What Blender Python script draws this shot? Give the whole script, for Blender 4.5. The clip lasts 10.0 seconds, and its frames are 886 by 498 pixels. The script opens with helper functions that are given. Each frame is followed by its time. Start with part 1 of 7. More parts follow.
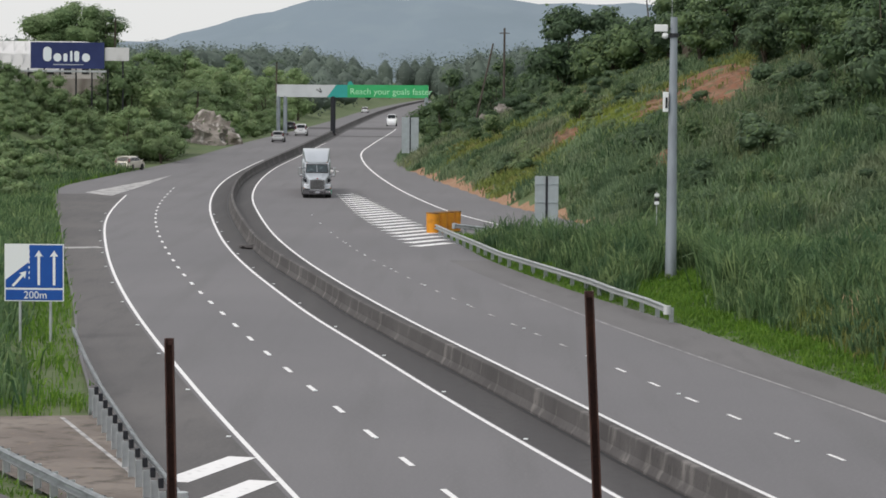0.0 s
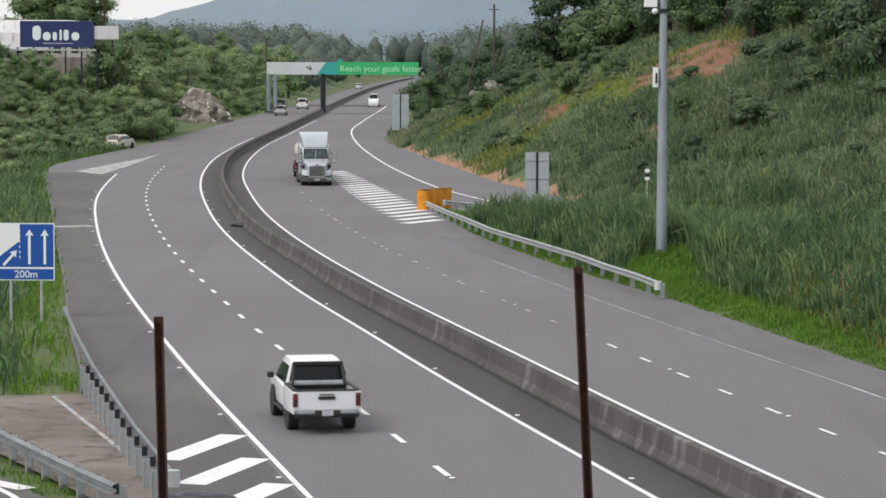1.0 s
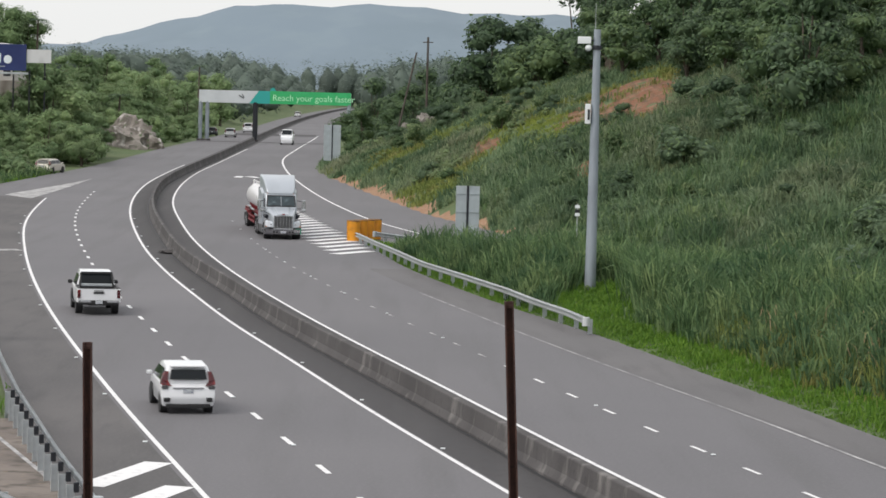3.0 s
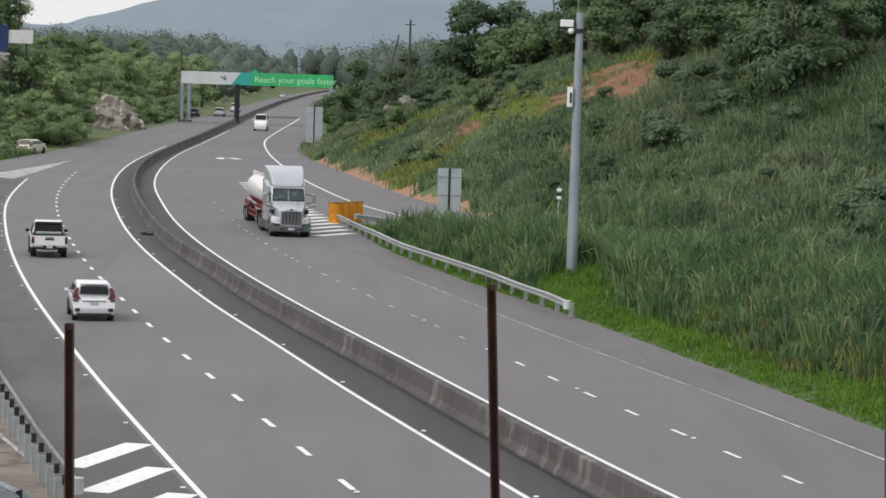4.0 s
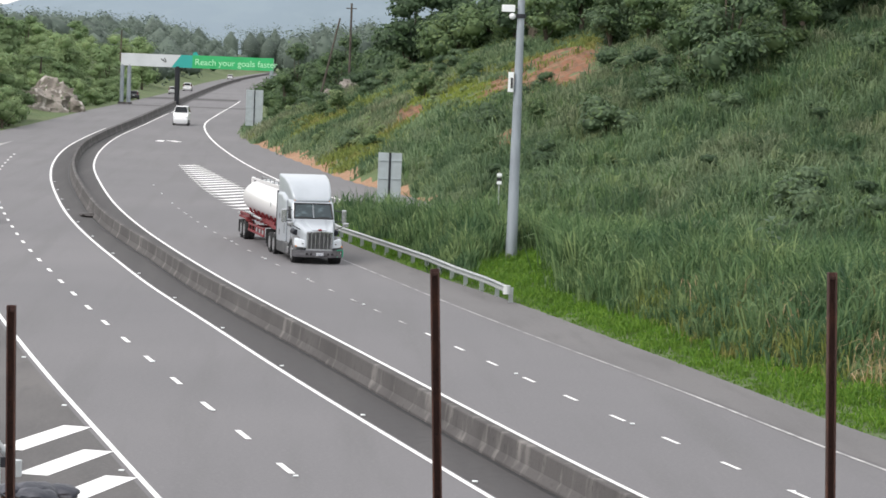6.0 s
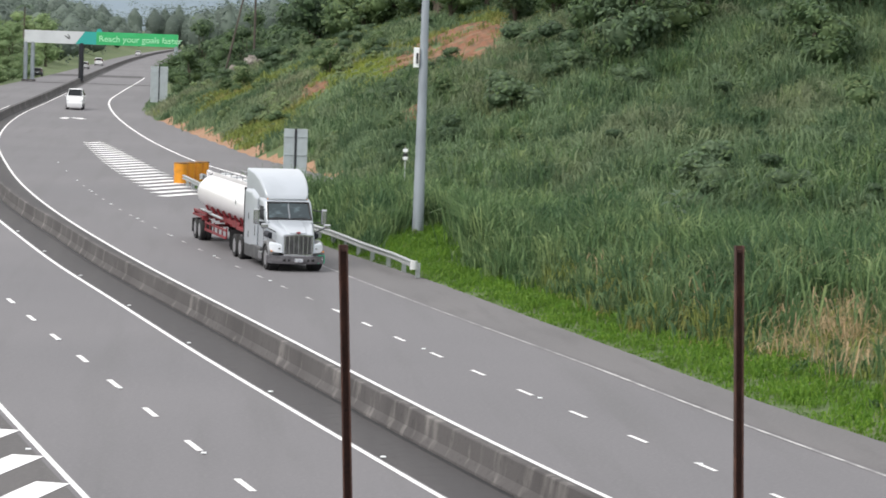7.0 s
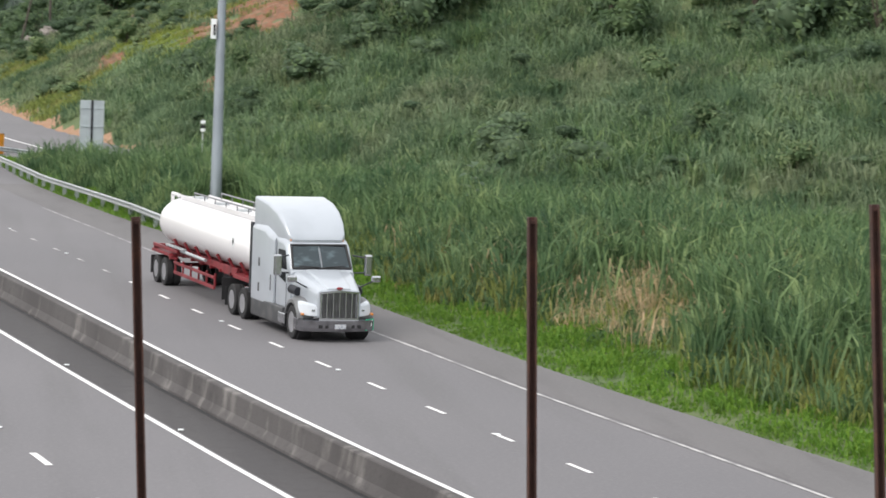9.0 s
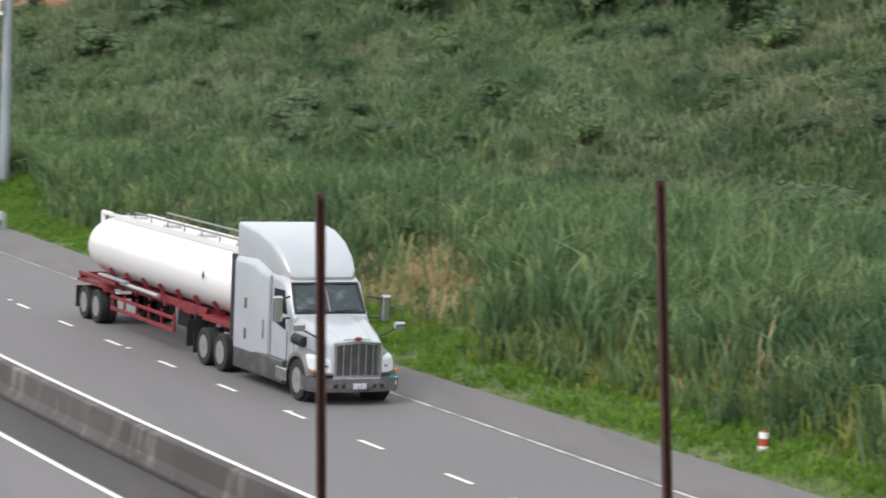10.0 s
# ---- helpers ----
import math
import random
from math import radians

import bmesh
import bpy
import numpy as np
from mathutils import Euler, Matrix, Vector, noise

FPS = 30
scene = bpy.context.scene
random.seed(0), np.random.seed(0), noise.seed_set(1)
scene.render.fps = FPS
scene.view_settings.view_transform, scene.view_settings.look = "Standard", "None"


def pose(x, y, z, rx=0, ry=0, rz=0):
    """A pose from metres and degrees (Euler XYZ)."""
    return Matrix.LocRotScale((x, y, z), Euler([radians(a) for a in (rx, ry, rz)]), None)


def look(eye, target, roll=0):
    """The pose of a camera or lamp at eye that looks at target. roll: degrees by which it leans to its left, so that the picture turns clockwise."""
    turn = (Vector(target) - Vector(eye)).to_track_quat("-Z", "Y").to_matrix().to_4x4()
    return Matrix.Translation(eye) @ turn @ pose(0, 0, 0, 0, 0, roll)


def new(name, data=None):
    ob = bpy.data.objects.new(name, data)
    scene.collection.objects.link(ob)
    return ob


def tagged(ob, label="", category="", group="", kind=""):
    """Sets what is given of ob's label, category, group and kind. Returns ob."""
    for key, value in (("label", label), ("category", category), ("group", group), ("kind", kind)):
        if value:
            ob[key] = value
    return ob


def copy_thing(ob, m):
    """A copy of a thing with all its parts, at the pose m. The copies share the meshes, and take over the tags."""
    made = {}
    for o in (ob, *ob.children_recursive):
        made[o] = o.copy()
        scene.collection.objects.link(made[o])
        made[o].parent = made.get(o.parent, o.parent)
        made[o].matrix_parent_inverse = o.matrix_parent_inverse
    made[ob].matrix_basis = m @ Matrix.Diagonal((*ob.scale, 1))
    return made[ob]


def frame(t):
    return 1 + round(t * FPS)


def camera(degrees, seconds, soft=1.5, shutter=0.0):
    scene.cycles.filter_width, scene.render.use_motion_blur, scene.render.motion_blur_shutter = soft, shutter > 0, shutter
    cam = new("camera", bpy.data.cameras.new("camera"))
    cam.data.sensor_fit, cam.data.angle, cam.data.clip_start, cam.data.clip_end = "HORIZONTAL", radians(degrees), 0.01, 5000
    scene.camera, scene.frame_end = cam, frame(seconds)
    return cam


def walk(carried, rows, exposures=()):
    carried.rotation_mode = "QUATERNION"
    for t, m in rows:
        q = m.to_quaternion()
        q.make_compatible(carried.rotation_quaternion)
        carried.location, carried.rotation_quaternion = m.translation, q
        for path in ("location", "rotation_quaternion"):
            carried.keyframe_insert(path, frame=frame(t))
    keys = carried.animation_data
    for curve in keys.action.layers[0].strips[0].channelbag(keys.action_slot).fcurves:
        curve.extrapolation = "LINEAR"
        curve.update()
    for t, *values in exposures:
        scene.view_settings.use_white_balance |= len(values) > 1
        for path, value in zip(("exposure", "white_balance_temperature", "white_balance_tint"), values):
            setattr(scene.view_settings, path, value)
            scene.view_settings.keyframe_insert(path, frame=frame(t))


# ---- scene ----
EYE_HEIGHT = 10.0
cam = camera(17.823, 10.0, soft=1.6, shutter=0.3)


def aim(yaw, pitch, roll, sway=0.0):
    return pose(sway, 0, EYE_HEIGHT) @ pose(0, 0, 0, 0, 0, yaw) @ pose(0, 0, 0, 90 + pitch) @ pose(0, 0, 0, 0, 0, roll)


# seconds, yaw to the left, pitch, roll in degrees: a hand-held pan from one standing place
PAN = [
    (0, 0.003, -3.390, 0.499),
    (0.2, 0.149, -3.583, 0.121),
    (0.5, 0.042, -3.657, -0.164),
    (0.7, -0.006, -3.933, -0.080),
    (0.8, -0.000, -3.950, 0.006),
    (1, -0.182, -3.860, 0.185),
    (1.2, -0.178, -3.888, 0.316),
    (1.4, -0.253, -4.238, 0.425),
    (1.5, -0.429, -4.357, 0.488),
    (1.8, -0.500, -4.347, 0.753),
    (2, -0.614, -4.040, 0.913),
    (2.1, -0.586, -3.985, 0.976),
    (2.2, -0.706, -3.841, 1.039),
    (2.3, -0.746, -3.617, 1.102),
    (2.5, -0.991, -3.179, 1.241),
    (2.7, -1.188, -3.245, 1.372),
    (3, -1.615, -3.185, 1.517),
    (4.3, -2.342, -3.573, 2.058),
    (4.5, -2.780, -3.457, 2.358),
    (4.7, -2.826, -3.709, 2.383),
    (5, -2.846, -3.887, 2.399),
    (5.2, -2.762, -3.773, 2.395),
    (6.3, -3.724, -3.851, 2.058),
    (6.5, -4.109, -4.028, 1.893),
    (6.7, -4.440, -4.404, 1.890),
    (7, -5.165, -4.225, 2.030),
    (7.2, -5.663, -4.123, 2.069),
    (7.5, -6.491, -4.019, 2.074),
    (7.7, -6.619, -3.641, 2.085),
    (8, -6.776, -3.752, 2.173),
    (8.2, -7.376, -3.962, 2.332),
    (8.5, -8.274, -4.289, 2.514),
    (8.7, -8.631, -4.319, 2.461),
    (9, -9.272, -4.644, 2.215),
    (9.2, -10.169, -4.606, 2.070),
    (9.5, -11.251, -5.003, 2.000),
    (9.7, -11.591, -4.917, 2.082),
    (10, -13.529, -4.945, 2.318),
]
# the small sideways sway of the person's stance
SWAY = np.array([(0, 0.0), (1, 0.012), (2, 0.004), (3, -0.004), (4.5, -0.013), (6.5, -0.042), (7, -0.046), (7.5, -0.039), (9, -0.016), (9.5, -0.007), (10, 0.002)])
walk(cam, [(t, aim(a, b, c, float(np.interp(t, *SWAY.T)))) for t, a, b, c in PAN],
     exposures=[(0, 0.0), (0.5, 0.0), (1.0, 0.16), (1.5, 0.24), (2.5, 0.36), (3.2, 0.08), (4.5, 0.2), (5.2, 0.5), (6.5, 0.58), (7.5, 0.6), (8.5, 0.66), (10, 0.56)])

# ---- light ----
SUN_AZIMUTH, SUN_HEIGHT = radians(-125), radians(48)
world = bpy.data.worlds.new("sky")
scene.world = world
world.use_nodes = True
sky_nodes, sky_links = world.node_tree.nodes, world.node_tree.links
background = sky_nodes["Background"]
sky = sky_nodes.new("ShaderNodeTexSky")
sky.sky_type, sky.sun_disc = "NISHITA", False
sky.sun_elevation, sky.sun_rotation = SUN_HEIGHT, SUN_AZIMUTH
sky.air_density, sky.dust_density, sky.ozone_density = 1.0, 4.0, 0.6
haze = sky_nodes.new("ShaderNodeMixRGB")
haze.inputs["Fac"].default_value = 0.78
haze.inputs["Color2"].default_value = (9.9, 9.95, 9.9, 1)
sky_links.new(sky.outputs["Color"], haze.inputs["Color1"])
sky_links.new(haze.outputs["Color"], background.inputs["Color"])
background.inputs["Strength"].default_value = 0.1
lamp = bpy.data.lights.new("sun", "SUN")
lamp.energy, lamp.angle, lamp.color = 1.5, radians(30), (1.0, 0.96, 0.90)
sun = new("sun", lamp)
sun.matrix_basis = look((0, 0, 60), Vector((0, 0, 60)) - Vector((math.sin(SUN_AZIMUTH) * math.cos(SUN_HEIGHT), math.cos(SUN_AZIMUTH) * math.cos(SUN_HEIGHT), math.sin(SUN_HEIGHT))))

# ---- materials ----


def material(name, base, rough=0.6, metal=0.0, spots=(), bump=0.0, bump_scale=40.0, coat=0.0, island=0.0, per_object=0.0, translucent=0.0):
    """base: linear colour; spots: rows of (scale, stretch, colour, low, high) laid over it by noise."""
    m = bpy.data.materials.new(name)
    m.use_nodes = True
    n, l = m.node_tree.nodes, m.node_tree.links
    shade = n["Principled BSDF"]
    shade.inputs["Roughness"].default_value, shade.inputs["Metallic"].default_value = rough, metal
    shade.inputs["Coat Weight"].default_value = coat
    where = n.new("ShaderNodeTexCoord").outputs["Object"]
    rgb = n.new("ShaderNodeRGB")
    rgb.outputs[0].default_value = (*base, 1)
    colour = rgb.outputs[0]
    for scale, stretch, tone, low, high in spots:
        mapping = n.new("ShaderNodeMapping")
        mapping.inputs["Scale"].default_value = stretch
        l.new(where, mapping.inputs["Vector"])
        tex = n.new("ShaderNodeTexNoise")
        tex.inputs["Scale"].default_value, tex.inputs["Detail"].default_value = scale, 5.0
        l.new(mapping.outputs["Vector"], tex.inputs["Vector"])
        span = n.new("ShaderNodeMapRange")
        span.inputs["From Min"].default_value, span.inputs["From Max"].default_value = low, high
        l.new(tex.outputs["Fac"], span.inputs["Value"])
        mix = n.new("ShaderNodeMixRGB")
        mix.inputs["Color2"].default_value = (*tone, 1)
        l.new(span.outputs["Result"], mix.inputs["Fac"])
        l.new(colour, mix.inputs["Color1"])
        colour = mix.outputs["Color"]
    for amount, node, socket in ((island, "ShaderNodeNewGeometry", "Random Per Island"), (per_object, "ShaderNodeObjectInfo", "Random")):
        if amount:
            src = n.new(node)
            vary = n.new("ShaderNodeMapRange")
            vary.inputs["To Min"].default_value, vary.inputs["To Max"].default_value = 1 - amount, 1 + amount
            l.new(src.outputs[socket], vary.inputs["Value"])
            hsv = n.new("ShaderNodeHueSaturation")
            l.new(vary.outputs["Result"], hsv.inputs["Value"])
            tint = n.new("ShaderNodeMapRange")
            tint.inputs["To Min"].default_value, tint.inputs["To Max"].default_value = 0.5 + 0.04 * amount, 0.5 - 0.06 * amount
            l.new(src.outputs[socket], tint.inputs["Value"])
            l.new(tint.outputs["Result"], hsv.inputs["Hue"])
            l.new(colour, hsv.inputs["Color"])
            colour = hsv.outputs["Color"]
    l.new(colour, shade.inputs["Base Color"])
    if bump:
        tex = n.new("ShaderNodeTexNoise")
        tex.inputs["Scale"].default_value, tex.inputs["Detail"].default_value = bump_scale, 6.0
        l.new(where, tex.inputs["Vector"])
        rise = n.new("ShaderNodeBump")
        rise.inputs["Strength"].default_value, rise.inputs["Distance"].default_value = 1.0, bump
        l.new(tex.outputs["Fac"], rise.inputs["Height"])
        l.new(rise.outputs["Normal"], shade.inputs["Normal"])
    if translucent:
        thin = n.new("ShaderNodeBsdfTranslucent")
        l.new(colour, thin.inputs["Color"])
        both = n.new("ShaderNodeMixShader")
        both.inputs["Fac"].default_value = translucent
        l.new(shade.outputs["BSDF"], both.inputs[1])
        l.new(thin.outputs["BSDF"], both.inputs[2])
        l.new(both.outputs["Shader"], n["Material Output"].inputs["Surface"])
    return m


def glowing(name, colour, strength):
    m = material(name, colour, 0.3)
    m.node_tree.nodes["Principled BSDF"].inputs["Emission Color"].default_value = (*colour, 1)
    m.node_tree.nodes["Principled BSDF"].inputs["Emission Strength"].default_value = strength
    return m


ONE = (1, 1, 1)
ASPHALT = material("asphalt", (0.131, 0.127, 0.137), 0.85, spots=[(0.05, ONE, (0.155, 0.149, 0.159), 0.35, 0.7), (0.35, (2.0, 0.12, 1), (0.115, 0.112, 0.118), 0.5, 0.8), (9, ONE, (0.19, 0.185, 0.19), 0.5, 0.9)], bump=0.004, bump_scale=60)
ASPHALT_OLD = material("worn_asphalt", (0.090, 0.085, 0.088), 0.9, spots=[(0.08, ONE, (0.122, 0.114, 0.115), 0.4, 0.7), (0.8, (1.5, 0.2, 1), (0.075, 0.072, 0.074), 0.5, 0.75), (8, ONE, (0.14, 0.135, 0.13), 0.5, 0.9)], bump=0.005, bump_scale=50)
ASPHALT_WORN = material("dusty_asphalt", (0.125, 0.120, 0.125), 0.9, spots=[(0.08, ONE, (0.15, 0.143, 0.147), 0.4, 0.7), (0.8, (1.5, 0.2, 1), (0.105, 0.10, 0.104), 0.5, 0.75), (8, ONE, (0.17, 0.165, 0.165), 0.5, 0.9)], bump=0.005, bump_scale=50)
ASPHALT_DARK = material("stained_asphalt", (0.048, 0.044, 0.047), 0.8, spots=[(0.3, (3.0, 0.15, 1), (0.066, 0.061, 0.063), 0.45, 0.75), (2.5, ONE, (0.036, 0.033, 0.035), 0.5, 0.8)], bump=0.005, bump_scale=50)
DIRT_PAVING = material("dusty_paving", (0.15, 0.125, 0.112), 0.95, spots=[(0.25, ONE, (0.21, 0.18, 0.16), 0.42, 0.6), (1.3, ONE, (0.085, 0.072, 0.062), 0.5, 0.68), (3.5, (1, 2.2, 1), (0.26, 0.20, 0.14), 0.6, 0.72)], bump=0.01, bump_scale=20)
LINE_PAINT = material("road_paint", (0.78, 0.77, 0.78), 0.6, spots=[(3, ONE, (0.5, 0.49, 0.5), 0.55, 0.8)])
LINE_WORN = material("worn_road_paint", (0.46, 0.45, 0.45), 0.7, spots=[(1.2, ONE, (0.22, 0.215, 0.22), 0.42, 0.6)])
LINE_FADED = material("faded_road_paint", (0.34, 0.335, 0.335), 0.75, spots=[(0.7, ONE, (0.18, 0.175, 0.18), 0.42, 0.6)])
CONCRETE = material("weathered_concrete", (0.086, 0.080, 0.081), 0.9, spots=[(0.22, (1, 1, 0.6), (0.062, 0.057, 0.058), 0.42, 0.58), (1.2, (1, 1, 0.35), (0.20, 0.188, 0.182), 0.56, 0.74), (5, ONE, (0.05, 0.047, 0.047), 0.58, 0.75)], bump=0.01, bump_scale=14)
GALVANISED = material("galvanised_steel", (0.52, 0.55, 0.57), 0.45, 0.6, spots=[(2, ONE, (0.38, 0.40, 0.42), 0.45, 0.7)])
BRIGHT_RAIL = material("bright_zinc", (0.60, 0.62, 0.63), 0.45, 0.2, spots=[(1.5, ONE, (0.6, 0.62, 0.63), 0.5, 0.7)])
POLE_STEEL = material("pole_steel", (0.33, 0.37, 0.42), 0.5, 0.4, spots=[(1.2, (1, 1, 0.4), (0.25, 0.28, 0.32), 0.45, 0.7)])
RUST = material("rusty_steel", (0.062, 0.030, 0.026), 0.9, 0.1, spots=[(14, (1, 1, 0.4), (0.11, 0.046, 0.032), 0.5, 0.75), (50, ONE, (0.02, 0.012, 0.012), 0.55, 0.8)], bump=0.003, bump_scale=90)
SIGN_BACK = material("sign_back_aluminium", (0.42, 0.47, 0.50), 0.45, 0.3, spots=[(2, ONE, (0.36, 0.40, 0.43), 0.4, 0.7)])
DARK_STEEL = material("dark_steel", (0.03, 0.032, 0.04), 0.5, 0.4)
SIGN_BLUE = material("sign_blue", (0.006, 0.075, 0.36), 0.4, spots=[(3, ONE, (0.008, 0.085, 0.39), 0.4, 0.7)])
SIGN_WHITE = material("sign_white", (0.80, 0.83, 0.85), 0.45)
BANNER_WHITE = material("banner_white", (0.62, 0.65, 0.68), 0.5, spots=[(0.6, ONE, (0.55, 0.58, 0.61), 0.4, 0.7)])
BANNER_TEAL = material("banner_teal", (0.03, 0.37, 0.34), 0.5)
BANNER_GREEN = material("banner_green", (0.035, 0.42, 0.14), 0.5, spots=[(0.7, ONE, (0.045, 0.47, 0.17), 0.4, 0.7)])
BANNER_TEXT = material("banner_text", (0.45, 0.85, 0.55), 0.5)
BILLBOARD_BLUE = material("billboard_navy", (0.010, 0.022, 0.11), 0.5, spots=[(0.5, ONE, (0.02, 0.035, 0.14), 0.4, 0.7)])
YELLOW = material("cushion_yellow", (0.66, 0.27, 0.012), 0.5, spots=[(2.5, ONE, (0.42, 0.17, 0.015), 0.5, 0.75)])
BLACK_PLASTIC = material("black_plastic", (0.015, 0.015, 0.017), 0.6)
WALL_PAINT = material("painted_wall", (0.55, 0.53, 0.50), 0.9, spots=[(0.8, ONE, (0.42, 0.39, 0.36), 0.45, 0.7)])
WALL_BROWN = material("stained_wall", (0.36, 0.33, 0.30), 0.9, spots=[(0.8, (1, 1, 0.3), (0.2, 0.17, 0.15), 0.45, 0.7)])
ROOF_SHEET = material("roof_sheet", (0.66, 0.66, 0.67), 0.5, spots=[(0.6, ONE, (0.52, 0.52, 0.52), 0.5, 0.7)])

# ---- the lie of the land ----


def road_z(y):
    s = np.clip((np.asarray(y, float) - 220) / 200, 0, 1)
    return 1.2 * s * s * (3 - 2 * s)


STATIONS = np.arange(-160.0, 1400.1, 2.0)


def line(*knots):
    """x along the road's stations, gliding through (y, x) knots."""
    ky, kx = np.array(sorted(knots), float).T
    slope = np.gradient(kx, ky)
    i = np.clip(np.searchsorted(ky, STATIONS) - 1, 0, len(ky) - 2)
    h = ky[i + 1] - ky[i]
    t = np.clip((STATIONS - ky[i]) / h, -1, 2)
    x = (2 * t**3 - 3 * t**2 + 1) * kx[i] + (t**3 - 2 * t**2 + t) * h * slope[i] + (3 * t**2 - 2 * t**3) * kx[i + 1] + (t**3 - t**2) * h * slope[i + 1]
    k = np.exp(-0.5 * (np.arange(-8, 9) / 3.0) ** 2)
    return np.convolve(np.pad(x, 8, mode="reflect", reflect_type="odd"), k / k.sum(), "valid")


def at(curve, y):
    return np.interp(y, STATIONS, curve)


LEFT_INNER = line((-160, 74), (-100, 52), (-50, 35.5), (0, 21), (30, 13), (55.5, 6.8), (61.3, 5.55), (66, 4.65), (70.3, 3.8), (74.5, 2.93), (80.5, 1.75), (87.9, 0.3), (94, -0.85), (98.6, -1.65), (105.2, -2.85), (111.7, -4.1), (119.7, -5.6), (131.6, -7.5), (146.1, -9.8), (170.3, -13.1), (190, -15.3), (218.6, -18.1), (244.4, -20), (274, -21.3), (310, -21.4), (350, -20.6), (397, -20), (490, -20.2), (624, -20.2), (790, -19.4), (900, -18), (1000, -16.3), (1200, -11.5), (1400, -5))
BARRIER = line((-160, 76.2), (-100, 54.1), (-50, 37.5), (0, 23), (30, 14.9), (55.5, 8.82), (63.1, 7.17), (70, 5.88), (77, 4.45), (85, 3), (93, 1.55), (100, 0.15), (108.5, -1.5), (115.2, -2.8), (123.4, -4.28), (134.9, -6), (145.8, -7.95), (163.9, -10.65), (186, -13.15), (218.6, -16.35), (244.4, -18.2), (274, -19.5), (310, -19.4), (350, -18.5), (397, -18), (490, -18.2), (624, -18.2), (790, -17.4), (900, -16), (1000, -14.3), (1200, -9.5), (1400, -3))
RIGHT_INNER = line((-160, 78), (-100, 56), (-50, 39.4), (0, 25), (30, 17), (55.5, 10.7), (63.3, 9), (71.7, 7.26), (83.4, 5.05), (98.9, 2.17), (115, -0.88), (130, -3.5), (152.8, -7.1), (176.9, -10.3), (210, -13.7), (239, -16.2), (268.6, -17.7), (303, -18.3), (346, -17.5), (397, -16.8), (490, -17), (624, -17), (790, -16.2), (900, -14.8), (1000, -13.1), (1200, -8.3), (1400, -1.8))
RIGHT_OUTER = line((-160, 87), (-100, 65), (-50, 48), (0, 33.5), (30, 25), (55.7, 18.66), (60.9, 17.68), (65.7, 16.78), (69.9, 15.76), (77.6, 14.15), (84.5, 13.2), (96, 10.75), (106, 8.85), (118, 6.6), (130, 4.6), (139.5, 2.9), (155, 0.5), (176.9, -2.3), (210, -5.9), (239, -8.3), (268.6, -9.8), (303, -10.5), (346, -9.7), (397, -9), (490, -9.2), (624, -9.2), (790, -8.4), (900, -7), (1000, -5.3), (1200, -0.5), (1400, 6))
LEFT_OUTER = line((-160, 65), (-100, 43.5), (-50, 26.5), (0, 12.4), (30, 4.4), (67.4, -3.5), (74.5, -4.85), (83.5, -6.6), (94.2, -8.55), (104, -10.3), (120.3, -13.1), (142.7, -16.6), (172, -20.6), (199.8, -23.9), (218.8, -25.6), (242, -27.2), (274, -29), (310, -29.2), (350, -28.4), (397, -27.6), (490, -27.8), (624, -27.8), (790, -27), (900, -25.6), (1000, -23.9), (1200, -19.1), (1400, -12.6))
LEFT_EDGE = line((-160, 58), (-100, 36), (-50, 19.5), (0, 5.4), (30, -1.4), (64, -7.2), (71, -8.7), (86, -10.65), (104.6, -13.6), (118.6, -15.5), (155.7, -20.9), (191.6, -26), (225, -31), (243, -33.5), (257, -35), (282, -33.6), (316, -31), (370, -28.9), (408, -27.9), (461, -26.9), (624, -24.8), (790, -24), (900, -22.6), (1000, -20.9), (1200, -16.1), (1400, -9.6))
RIGHT_EDGE = line((-160, 90), (-100, 68), (-50, 51), (0, 36.5), (30, 28), (57.6, 21.2), (61.7, 20.4), (66.4, 19.3), (72.1, 17.9), (79.3, 16.2), (92.6, 14.3), (101.8, 12.5), (110.7, 11.15), (114.4, 10.5), (118.4, 9.85), (122.7, 8.9), (129.5, 7.35), (136.8, 6), (144.5, 4.75), (155, 3), (184, 0.1), (210, -2.9), (239, -1), (277, -3), (321, -5.5), (355, -6.5), (397, -6.2), (490, -6.5), (624, -7), (790, -6.2), (900, -4.8), (1000, -3.1), (1200, 1.7), (1400, 8.2))
SLIP_LINE = line((-160, 300), (-50, 185), (0, 145), (50, 100), (80, 71), (105, 49), (130, 31), (150, 20), (172, 11), (194, 4.8), (208.6, 1.85), (240.3, -2.2), (277.5, -5.8), (321.2, -9), (354.7, -10.4), (397.8, -10), (513, -8.9), (624, -9), (790, -8.2), (900, -6.8), (1000, -5.1), (1200, -0.3), (1400, 6.2))
SLIP_INNER = SLIP_LINE - 5.2
HILL_TOE = line((-160, 312), (-50, 197), (0, 157), (50, 110), (80, 79), (105, 56), (130, 38), (150, 26.5), (172, 17), (194, 10.5), (210, 8.6), (221, 6.3), (250, 2.6), (280, -1), (312, -4.5), (355, -5.8), (397, -5.2), (490, -5.5), (624, -6), (790, -5.2), (900, -3.8), (1000, -2.1), (1200, 2.7), (1400, 9.2))
ISLAND_TIP = 186.0


def ease(v, a, b):
    s = np.clip((np.asarray(v, float) - a) / (b - a), 0, 1)
    return s * s * (3 - 2 * s)


